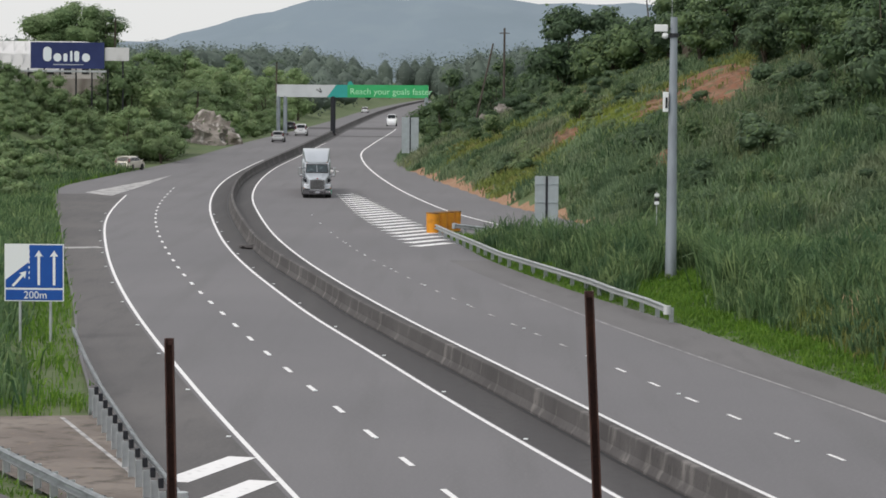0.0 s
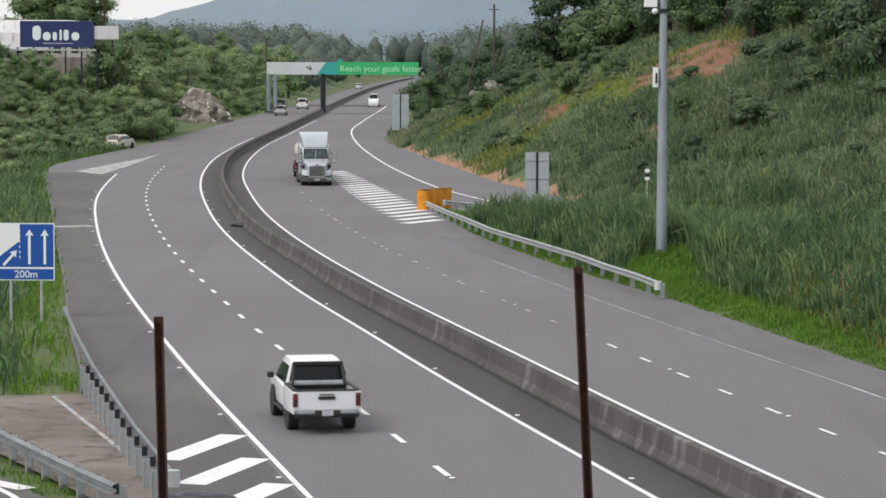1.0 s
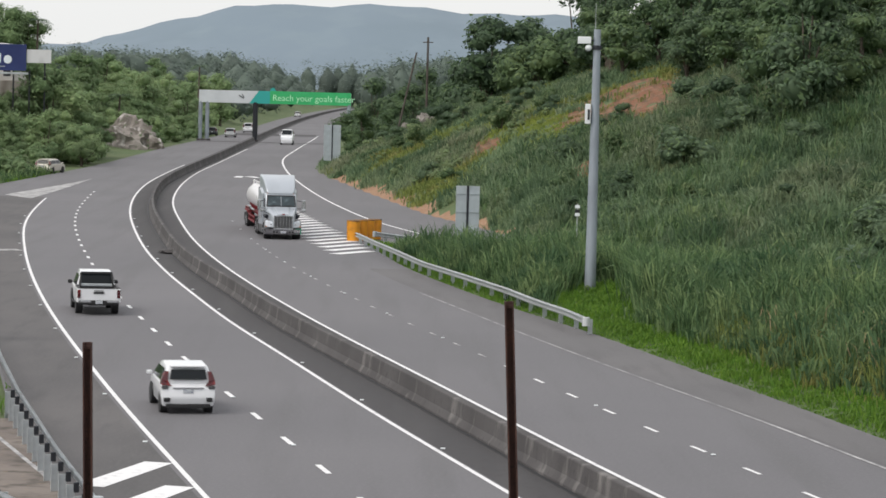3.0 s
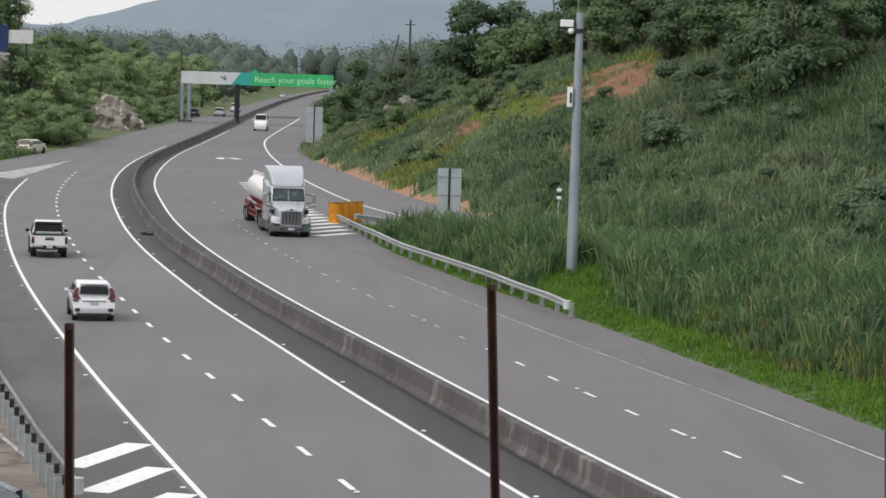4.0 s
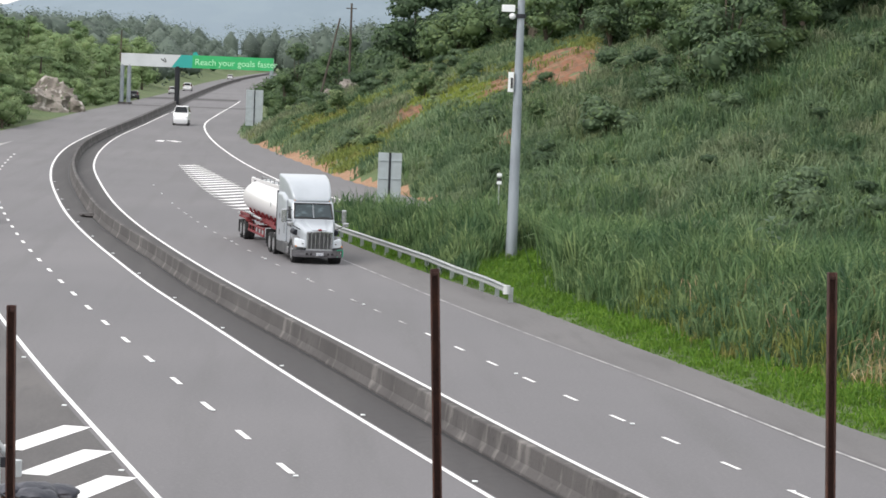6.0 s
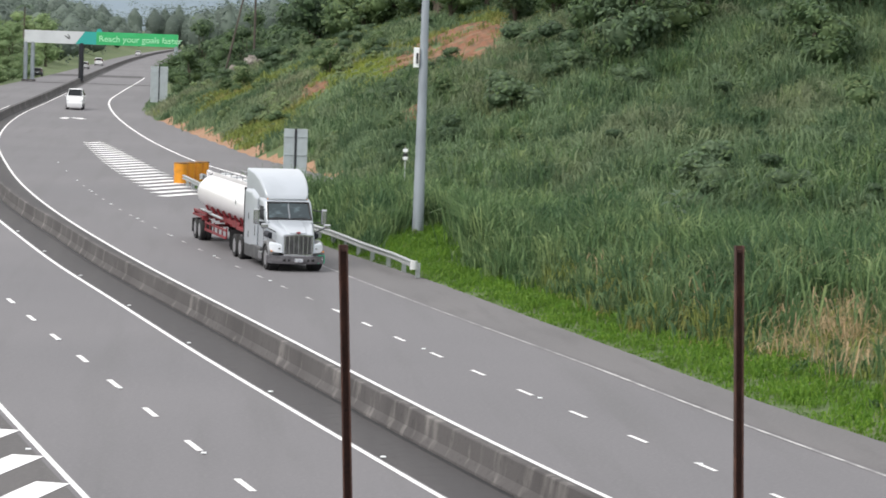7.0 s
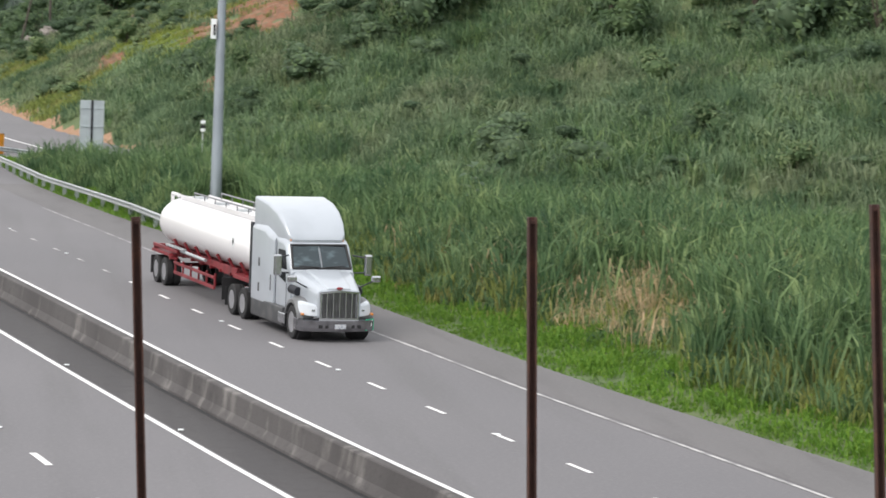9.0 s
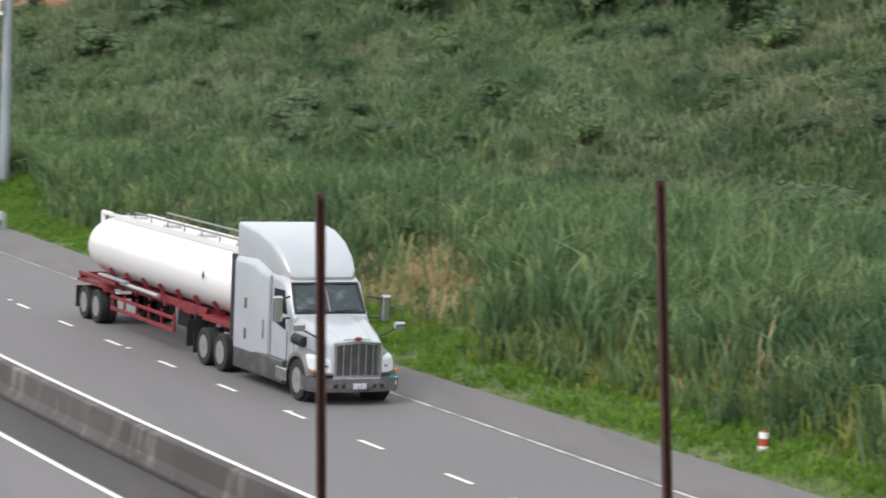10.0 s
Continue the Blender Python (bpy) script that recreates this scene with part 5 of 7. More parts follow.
        part("wiper", bm, BLACK_PLASTIC, t)
        bm = fresh()
        rod(bm, (-0.84, s * 0.98, 2.05), (-1.32, s * 0.93, 2.80), 0.045, sides=8)
        part("pillar", bm, PAINT_CAB, t)
    for name, a, b in (("screen_frame", (-0.82, -0.95, 2.10), (-0.82, 0.95, 2.10)), ("screen_frame", (-1.28, -0.92, 2.79), (-1.28, 0.92, 2.79)), ("screen_frame", (-0.82, -0.95, 2.10), (-1.28, -0.90, 2.79)), ("screen_frame", (-0.82, 0.95, 2.10), (-1.28, 0.90, 2.79))):
        bm = fresh()
        rod(bm, a, b, 0.04, sides=8)
        part(name, bm, BLACK_PLASTIC, t)
    for i in range(5):
        bm = fresh()
        box(bm, (0.07, 0.12, 0.06), (-1.44, (i - 2) * (0.2 if abs(i - 2) < 2 else 0.41), 2.93), 0.02)
        part("roof_marker", bm, LAMP_AMBER if i in (0, 4) else GREY_PLASTIC, t)
    # grille: dark fine bars between chrome ribs, under a gently crowned top
    bm = fresh()
    loft(bm, [[(1.05 - 0.10 * abs(y) ** 2, y, 0.72), (1.05 - 0.10 * abs(y) ** 2, y, 1.58 - 0.10 * abs(y)), (0.98 - 0.10 * abs(y) ** 2, y, 1.58 - 0.10 * abs(y)), (0.98 - 0.10 * abs(y) ** 2, y, 0.72)] for y in np.linspace(-0.62, 0.62, 9)])
    bmesh.ops.recalc_face_normals(bm, faces=bm.faces)
    grille = part("grille", bm, GREY_PLASTIC, t, "dark grille between chrome ribs")

    def upright(name, y, wide, deep, mat):
        x0 = 1.055 - 0.10 * y * y
        bm = fresh()
        box(bm, (deep, wide, 0.84 - 0.10 * abs(y)), (x0, y, 1.145 - 0.05 * abs(y)), wide * 0.2)
        part(name, bm, mat, grille)

    for i in range(25):
        upright("grille_bar", -0.56 + i * 1.12 / 24, 0.014, 0.03, BUMPER_STEEL)
    for i in range(7):
        upright("grille_rib", -0.60 + i * 0.20, 0.034 if 0 < i < 6 else 0.06, 0.07, CHROME)
    for z0, dz in ((1.58, 0.10), (0.72, 0.0)):
        bm = fresh()
        loft(bm, [[(1.09 - 0.10 * y * y, y, z0 - dz * abs(y) - 0.03), (1.09 - 0.10 * y * y, y, z0 - dz * abs(y) + 0.03), (0.98 - 0.10 * y * y, y, z0 - dz * abs(y) + 0.03), (0.98 - 0.10 * y * y, y, z0 - dz * abs(y) - 0.03)] for y in np.linspace(-0.64, 0.64, 9)])
        bmesh.ops.recalc_face_normals(bm, faces=bm.faces)
        part("grille_surround", bm, CHROME, grille)
    bm = fresh()
    bmesh.ops.create_uvsphere(bm, u_segments=16, v_segments=8, radius=1, matrix=Matrix.Translation((1.03, 0, 1.66)) @ Matrix.Diagonal((0.04, 0.11, 0.045, 1)))
    smooth(part("hood_badge", bm, FRAME_RED, t, "red oval badge"))
    # bulge along the middle of the hood
    skin("hood_ridge", [section(0.97, 0.40, 1.45, 1.655, 0.10), section(0.5, 0.46, 1.6, 1.80, 0.10), section(-0.2, 0.52, 1.75, 1.97, 0.10), section(-0.72, 0.58, 1.85, 2.08, 0.10)], PAINT_CAB, t)
    # bumper
    bm = fresh()
    loft(bm, [[(x, y, z) for x, z in ((x0 + 0.08, 0.34), (x0 + 0.15, 0.46), (x0 + 0.165, 0.68), (x0 - 0.12, 0.72), (x0 - 0.12, 0.34))] for x0, y in ((0.45, -1.24), (0.86, -1.12), (1.02, -0.7), (1.06, 0), (1.02, 0.7), (0.86, 1.12), (0.45, 1.24))])
    bmesh.ops.recalc_face_normals(bm, faces=bm.faces)
    bumper = part("bumper", bm, BUMPER_STEEL, t, "polished steel bumper")
    for y, w in ((-0.62, 0.12), (-0.42, 0.1), (0.42, 0.1), (0.62, 0.12)):
        bm = fresh()
        box(bm, (0.03, w, 0.1), (1.19, y, 0.5), 0.02)
        part("bumper_slot", bm, BLACK_PLASTIC, bumper)
    bm = fresh()
    box(bm, (0.02, 0.36, 0.14), (1.225, 0, 0.5), 0.005)
    part("number_plate", bm, PLATE, bumper)
    bm = fresh()
    quad(bm, [(1.06, 0.86, 0.36), (1.06, 0.86, 0.72), (0.80, 1.2, 0.72), (0.80, 1.2, 0.36)], 0.02)
    part("placard", bm, GREEN_TAG, bumper, "green and white placard")
    bm = fresh()
    box(bm, (0.02, 0.14, 0.1), (0.99, 1.02, 0.56), 0, turn=Matrix.Rotation(radians(-52), 4, "Z"))
    part("placard_mark", bm, SIGN_WHITE, bumper)
    for name, size, where, m in (("chassis", (7.6, 0.85, 0.26), (-3.7, 0, 0.85), DARK_STEEL), ("fifth_wheel", (0.9, 0.9, 0.12), (-6.0, 0, 1.12), DARK_STEEL), ("front_axle", (0.2, 2.0, 0.16), (0, 0, 0.52), DARK_STEEL),
                                 ("deck_plate", (0.8, 1.0, 0.04), (-4.9, 0, 1.02), GALVANISED)):
        bm = fresh()
        box(bm, size, where, 0.02)
        part(name, bm, m, t)
    for ax in (-5.45, -6.72):
        bm = fresh()
        rod(bm, (ax, -1.0, 0.51), (ax, 1.0, 0.51), 0.09)
        part("drive_axle", bm, DARK_STEEL, t)
    return t


def tanker():
    """A tank trailer; its origin lies on the road below the king pin."""
    t = empty("tank_trailer", "white tank semi-trailer on a red steel frame", "trailer")
    prof = [(-11.95, 0.10), (-11.90, 0.62), (-11.72, 0.86), (-11.4, 0.97), (-11.0, 1.0), (0.55, 1.0), (0.85, 0.96), (1.02, 0.82), (1.1, 0.55), (1.12, 0.10)]
    rings = [[(x, 1.18 * k * math.cos(a), 2.27 + 0.93 * k * math.sin(a)) for a in np.linspace(0, 2 * math.pi, 37)[:-1]] for x, k in prof]
    tank = skin("tank", rings, TANK_WHITE, t, "glossy white elliptical tank", 60)
    for i in range(4):
        bm = fresh()
        rod(bm, (-10.0 + 3.0 * i, 0, 3.12), (-10.0 + 3.0 * i, 0, 3.26), 0.28)
        smooth(part("manhole", bm, GALVANISED, tank))
    for s in (1, -1):
        bm = fresh()
        box(bm, (10.9, 0.05, 0.16), (-5.3, s * 0.52, 3.20), 0.01)
        part("spill_rail", bm, TANK_WHITE, tank)
        bm = fresh()
        rod(bm, (-8.9, s * 0.5, 3.46), (-0.2, s * 0.5, 3.46), 0.03, sides=8)
        for i in range(7):
            rod(bm, (-8.9 + 1.45 * i, s * 0.5, 3.2), (-8.9 + 1.45 * i, s * 0.5, 3.46), 0.02, sides=6)
        part("handrail", bm, WING_GREY, tank)
        bm = fresh()
        flat(bm, [(-1.2, 2.40), (-1.0, 2.2), (-0.8, 2.40), (-1.0, 2.6)], -1.185)
        if s > 0:
            bmesh.ops.scale(bm, verts=bm.verts, vec=(1, -1, 1))
        part("hazard_diamond", bm, SIGN_WHITE, tank)
        bm = fresh()
        flat(bm, [(-1.1, 2.40), (-1.0, 2.28), (-0.9, 2.40), (-1.0, 2.55)], -1.195)
        if s > 0:
            bmesh.ops.scale(bm, verts=bm.verts, vec=(1, -1, 1))
        part("hazard_mark", bm, DARK_STEEL, tank)
        # frame
        for name, size, where, turn in (("main_beam", (10.6, 0.14, 0.28), (-6.4, s * 0.45, 1.22), 0), ("upper_rail", (3.6, 0.10, 0.12), (-10.4, s * 1.12, 1.36), 0), ("side_guard", (5.6, 0.06, 0.12), (-6.2, s * 1.14, 0.62), 0),
                                        ("side_guard", (5.6, 0.06, 0.10), (-6.2, s * 1.14, 0.96), 0)):
            bm = fresh()
            box(bm, size, where, 0.02)
            part(name, bm, FRAME_RED, t)
        for i in range(6):
            bm = fresh()
            box(bm, (0.08, 0.06, 0.5), (-8.9 + 1.1 * i, s * 1.12, 0.85), 0.01)
            part("guard_post", bm, FRAME_RED, t)
        for i in range(7):
            bm = fresh()
            rod(bm, (-9.6 + 1.5 * i, s * 0.72, 1.25), (-9.6 + 1.5 * i, s * 1.02, 1.74), 0.055, sides=8)
            part("saddle", bm, FRAME_RED, t)
        bm = fresh()
        prism(bm, [(-9.3, 1.20, 1), (-9.1, 1.40, 1), (-2.3, 1.46, 1), (-1.4, 1.46, 1), (-1.6, 1.20, 1), (-3.1, 1.14, 1), (-4.2, 1.24, 1), (-8.6, 1.20, 1)], 0.03, 0.01)
        bmesh.ops.translate(bm, verts=bm.verts, vec=(0, s * 0.86, 0))
        part("side_panel", bm, FRAME_RED, t, "red steel side panel")
        bm = fresh()
        prism(bm, [(-9.4, 1.04, 1), (-9.55, 1.22, 1), (-12.1, 1.22, 1), (-12.15, 1.12, 1), (-9.6, 1.12, 1), (-9.48, 1.0, 1)], 0.16, 0.01)
        bmesh.ops.translate(bm, verts=bm.verts, vec=(0, s * 1.06, 0))
        part("wheel_guard", bm, FRAME_RED, t)
        bm = fresh()
        box(bm, (2.5, 0.16, 0.07), (-9.0, s * 1.10, 1.50), 0.02)
        part("hose_tray", bm, GALVANISED, t, "pale metal hose tray")
        for ax in (-10.32, -11.52):
            SPIN.append((t, wheel(t, ax, s * 1.07, 0.51, 0.26, RIM_ALLOY, True), 0.51))
        bm = fresh()
        box(bm, (0.03, 0.66, 0.66), (-12.2, s * 0.9, 0.62), 0.01)
        part("mudflap", bm, BLACK_PLASTIC, t)
        bm = fresh()
        box(bm, (0.03, 0.6, 0.75), (-2.1, s * 0.92, 0.72), 0.01)
        part("mudflap", bm, BLACK_PLASTIC, t)
        bm = fresh()
        rod(bm, (-2.6, s * 0.75, 0.35), (-2.6, s * 0.75, 1.2), 0.07)
        part("landing_leg", bm, DARK_STEEL, t)
        bm = fresh()
        box(bm, (0.05, 0.16, 0.14), (-12.1, s * 0.95, 1.25), 0.02)
        part("tail_light", bm, LAMP_RED, t)
        bm = fresh()
        rod(bm, (-8.4, s * 1.05, 1.42), (-5.0, s * 1.05, 1.40), 0.06)
        smooth(part("hose_tube", bm, GALVANISED, t))
    for name, size, where, m in (("king_plate", (2.4, 2.2, 0.14), (0.0, 0, 1.26), FRAME_RED), ("front_apron", (0.12, 2.1, 0.3), (1.0, 0, 1.4), FRAME_RED), ("rear_bar", (0.12, 2.3, 0.16), (-12.1, 0, 1.3), FRAME_RED), ("underrun_bar", (0.1, 2.3, 0.14), (-12.1, 0, 0.6), FRAME_RED),
                                 ("pump_box", (1.1, 0.8, 0.6), (-5.2, 0.2, 0.8), DARK_STEEL), ("fender_deck", (2.9, 2.3, 0.05), (-10.9, 0, 1.14), FRAME_RED)):
        bm = fresh()
        box(bm, size, where, 0.02)
        part(name, bm, m, t)
    for i in range(9):
        bm = fresh()
        box(bm, (0.12, 1.9, 0.1), (-11.3 + 1.3 * i, 0, 1.2), 0.01)
        part("cross_member", bm, FRAME_RED, t)
    bm = fresh()
    rod(bm, (-11.95, -0.3, 1.3), (-11.95, -0.3, 3.2), 0.03)
    rod(bm, (-11.95, 0.3, 1.3), (-11.95, 0.3, 3.2), 0.03)
    for i in range(7):
        rod(bm, (-11.95, -0.3, 1.5 + 0.27 * i), (-11.95, 0.3, 1.5 + 0.27 * i), 0.02, sides=6)
    part("ladder", bm, GALVANISED, t)
    bm = fresh()
    rod(bm, (-11.6, -0.62, 2.95), (-11.6, -0.62, 3.26), 0.07)
    rod(bm, (-11.6, -0.62, 3.26), (-10.7, -0.62, 3.26), 0.07)
    part("vent_pipe", bm, TANK_WHITE, t)
    return t


TRACTOR, TANKER = tractor(), tanker()
PICKUP = pickup_truck()
HATCHBACK = car("hatchback", "white five-door hatchback driving away", PAINT_WHITE)
PAINT_CREAM = material("cream_car_paint", (0.70, 0.66, 0.58), 0.3, coat=0.4, spots=[(1.5, ONE, (0.64, 0.60, 0.52), 0.45, 0.75)])
PARKED = car("parked_car", "cream-white saloon car parked on the shoulder", PAINT_CREAM, 4.5, 1.78, 1.5, 2.7, 0.9)
place(PARKED, -33.5, 297.2, float(road_z(297)), 74)
DARK_CAR = car("parked_car", "dark car parked under the sign gantry", PAINT_DARK, 4.3, 1.75, 1.5, 2.6, 0.8)
place(DARK_CAR, -27.2, 500, float(road_z(500)), 90)
FAR_ONE = car("silver_car", "pale silver car driving away in the distance", PAINT_SILVER, 4.5, 1.9, 1.6, 2.7, 0.9)
FAR_TWO = car("white_car", "white sport utility car driving away in the distance", PAINT_WHITE, 4.7, 2.0, 1.85, 2.8, 0.9)
FAR_THREE = car("white_car", "white car far along the road", PAINT_WHITE, 4.4, 1.9, 1.6, 2.6, 0.9)
VAN = car("white_van", "white boxy van approaching in the distance", PAINT_WHITE, 4.9, 2.05, 2.35, 2.8, 1.0)

# ---- plants ----
rng = np.random.default_rng(5)
VERGE = material("verge_grass_blade", (0.130, 0.258, 0.035), 0.6, spots=[(0.3, ONE, (0.112, 0.215, 0.034), 0.4, 0.7), (1.2, ONE, (0.09, 0.17, 0.03), 0.56, 0.7)], island=0.28, translucent=0.35)
CANE = material("cane_grass_blade", (0.120, 0.204, 0.090), 0.6, spots=[(0.12, ONE, (0.070, 0.138, 0.068), 0.46, 0.6), (0.45, ONE, (0.215, 0.300, 0.135), 0.50, 0.66), (0.9, ONE, (0.065, 0.115, 0.05), 0.56, 0.68)], island=0.5, translucent=0.4)
HILL_BLADE = material("hill_grass_blade", (0.184, 0.268, 0.152), 0.7, spots=[(0.05, ONE, (0.232, 0.262, 0.165), 0.45, 0.6), (0.16, ONE, (0.088, 0.150, 0.082), 0.47, 0.6), (0.4, ONE, (0.24, 0.315, 0.160), 0.54, 0.68), (0.8, ONE, (0.07, 0.11, 0.055), 0.57, 0.7)], island=0.34, translucent=0.42)
OLIVE = material("olive_grass_blade", (0.19, 0.24, 0.07), 0.65, spots=[(0.2, ONE, (0.25, 0.22, 0.08), 0.5, 0.7)], island=0.35, translucent=0.3)
TERRACE = material("terrace_grass_blade", (0.25, 0.30, 0.065), 0.65, spots=[(0.2, ONE, (0.21, 0.27, 0.07), 0.45, 0.7)], island=0.2, translucent=0.35)
STRAW = material("dry_straw_blade", (0.42, 0.32, 0.19), 0.8, spots=[(0.8, ONE, (0.36, 0.28, 0.13), 0.45, 0.7)], island=0.35, translucent=0.2)
LEAF_DEEP = material("deep_green_leaf", (0.10, 0.165, 0.075), 0.55, spots=[(0.25, ONE, (0.125, 0.185, 0.08), 0.45, 0.7)], island=0.3, per_object=0.25, translucent=0.35)
LEAF_DARK = material("dark_leaf", (0.088, 0.140, 0.080), 0.55, spots=[(0.5, ONE, (0.094, 0.146, 0.080), 0.45, 0.7)], island=0.28, per_object=0.2, translucent=0.35)
LEAF_MID = material("mid_green_leaf", (0.215, 0.315, 0.150), 0.55, spots=[(0.2, ONE, (0.215, 0.28, 0.15), 0.45, 0.7)], island=0.2, per_object=0.22, translucent=0.38)
LEAF_PALE = material("olive_leaf", (0.190, 0.250, 0.125), 0.6, spots=[(0.4, ONE, (0.175, 0.21, 0.10), 0.45, 0.7)], island=0.2, per_object=0.2, translucent=0.38)
# leaves of the far woods: distance haze is mixed into the base colour
LEAF_HAZE_TINTED = material("haze_tinted_leaf", (0.135, 0.175, 0.150), 0.7, spots=[(0.05, ONE, (0.155, 0.195, 0.17), 0.4, 0.7)], island=0.25, per_object=0.15, translucent=0.3)
BARK = material("bark", (0.11, 0.09, 0.07), 0.9, spots=[(4, (1, 1, 0.3), (0.06, 0.05, 0.04), 0.45, 0.7)])

for leafy in (VERGE, CANE, HILL_BLADE, OLIVE, TERRACE, LEAF_DEEP, LEAF_DARK, LEAF_MID, LEAF_PALE, LEAF_HAZE_TINTED):
    leafy.node_tree.nodes["Principled BSDF"].inputs["Specular IOR Level"].default_value = 0.2


def raw_mesh(name, verts, faces_flat, sizes, mats, index=None):
    mesh = bpy.data.meshes.new(name)
    mesh.vertices.add(len(verts))
    mesh.vertices.foreach_set("co", np.ascontiguousarray(verts, np.float32).ravel())
    mesh.loops.add(len(faces_flat))
    mesh.loops.foreach_set("vertex_index", np.ascontiguousarray(faces_flat, np.int32))
    mesh.polygons.add(len(sizes))
    starts = np.concatenate([[0], np.cumsum(sizes)[:-1]]).astype(np.int32)
    mesh.polygons.foreach_set("loop_start", starts)
    for m in mats:
        mesh.materials.append(m)
    if index is not None:
        mesh.polygons.foreach_set("material_index", np.ascontiguousarray(index, np.int32))
    mesh.polygons.foreach_set("use_smooth", np.array([n == 3 for n in sizes], bool))
    mesh.update(calc_edges=True)
    return mesh


def blades(name, x, y, height, per, spread, width, droop, mat, label, category, lean=0.0):
    """Clumps of arching blades rooted in the ground, all in one mesh."""
    n = len(x) * per
    X, Y, Hh = (np.repeat(v, per) for v in (x, y, height))
    X = X + rng.normal(0, spread, n)
    Y = Y + rng.normal(0, spread, n)
    Z = land_z(X, Y) - 0.05
    Hh = Hh * rng.uniform(0.55, 1.1, n)
    a = rng.uniform(0, 2 * np.pi, n)
    reach = Hh * droop * rng.uniform(0.2, 1.0, n)
    ux, uy = np.cos(a), np.sin(a)
    w = width * rng.uniform(0.6, 1.3, n) / 2
    px, py = -uy * w, ux * w
    b = rng.uniform(0, 2 * np.pi, n)
    px, py = np.cos(b) * w, np.sin(b) * w
    v = np.empty((n, 5, 3))
    v[:, 0] = np.stack([X - px * 0.6, Y - py * 0.6, Z], -1)
    v[:, 1] = np.stack([X + px * 0.6, Y + py * 0.6, Z], -1)
    mx_, my_, mz_ = X + ux * reach * 0.35, Y + uy * reach * 0.35, Z + Hh * 0.68
    v[:, 2] = np.stack([mx_ + px, my_ + py, mz_], -1)
    v[:, 3] = np.stack([mx_ - px, my_ - py, mz_], -1)
    v[:, 4] = np.stack([X + ux * reach, Y + uy * reach, Z + Hh * (1.0 - 0.45 * (reach / np.maximum(Hh, 0.01)) ** 1.5)], -1)
    base = np.arange(n)[:, None] * 5
    loops = (base + np.array([[0, 1, 2, 3, 3, 2, 4]])).ravel()
    sizes = np.tile([4, 3], n)
    ob = new(name, raw_mesh(name, v.reshape(-1, 3), loops, sizes, [mat]))
    return tagged(ob, label, category, kind="stuff")


def scatter(count, x0, x1, y0, y1):
    return rng.uniform(x0, x1, count), rng.uniform(y0, y1, count)


def seen_wedge(x, y):
    """Keeps what lies ahead of the standing place, with a margin."""
    return (x / y > -0.24) & (x / y < 0.50)


# right verge and island
x, y = scatter(110000, -2, 40, 48, 190)
e, f = x - at(RIGHT_EDGE, y), at(SLIP_INNER, y) - 0.9 - x
ok = seen_wedge(x, y) & (f > 0)
band = 2.2 + 0.8 * lumps(x, y, 5, 1.5) - 0.9 * ease(y, 110, 130) + 5.0 * (np.hypot((x - 10.4 - 0.08 * (y - 128)) / 2.1, (y - 126) / 12) < 1)
short = ok & (e > 0.1) & (e < band + 1.0)
blades("verge_grass", x[short], y[short], (0.40 + 0.16 * lumps(x, y, 1.1, 6.0))[short] * rng.uniform(0.5, 1.2, short.sum()) * (0.35 + 0.65 * np.clip(e[short] / 1.0, 0, 1)), 8, 0.16, 0.042, 1.0, VERGE, "bright green short verge grass along the asphalt", "grass")
x, y = scatter(34000, -2, 48, 48, 186)
e, f = x - at(RIGHT_EDGE, y), at(SLIP_INNER, y) - 0.9 - x
band = 2.2 + 0.8 * lumps(x, y, 5, 1.5) - 0.9 * ease(y, 110, 130) + 5.0 * (np.hypot((x - 10.4 - 0.08 * (y - 128)) / 2.1, (y - 126) / 12) < 1)
dry = np.hypot((x - 20.8 - 0.1 * (y - 89)) / 2.4, (y - 89) / 7.5) + 0.45 * lumps(x, y, 1.5, 3.0)
fringe = (e - band < 3.2) & (y < 112)
tall = seen_wedge(x, y) & (f > 0.2) & (e > band)
pick = tall & (lumps(x, y, 0.75, 1.1) + 0.5 * rng.normal(size=len(x)) > -0.32) & (dry > 1 - 0.6 * rng.random(len(x))) & ~(fringe & (rng.random(len(x)) < 0.55))
rise = np.clip((e - band) / 2.2 + 0.35, 0.35, 1) * np.clip(f / 2.0, 0.4, 1)
low_front = np.where(np.hypot((x - 0.226 * y) / 2.6, (y - 82) / 14) < 1, 0.38, 1.0)
rise = rise * low_front * (1 + 0.22 * lumps(x, y, 1.6, 4.4))
blades("tall_grass", x[pick], y[pick], (2.2 + 0.45 * lumps(x, y, 6, 8.0) + 0.35 * lumps(x, y, 1.3, 2.0))[pick] * rise[pick] * rng.uniform(0.62, 1.22, pick.sum()), 18, 0.2, 0.066, 0.85, CANE, "tall arching green cane grass on the roadside", "tall grass")
pick = tall & fringe & (dry > 0.7) & (rng.random(len(x)) < 0.7)
blades("fringe_grass", x[pick], y[pick], 1.25 * rise[pick], 10, 0.22, 0.045, 0.9, OLIVE, "yellowish green weeds between verge and tall grass", "weeds")
x, y = scatter(1700, 15.5, 27, 78, 110)
pick = np.hypot((x - 20.8 - 0.1 * (y - 89)) / 2.5, (y - 89) / 8.0) + 0.45 * lumps(x, y, 1.5, 3.0) < 1.0 - 0.5 * rng.random(len(x))
green = rng.random(len(x)) < 0.35
blades("patch_weeds", x[pick & green], y[pick & green], rng.uniform(0.3, 1.0, (pick & green).sum()), 9, 0.25, 0.045, 0.9, OLIVE, "olive weeds among dry grass", "weeds")
pick &= ~green
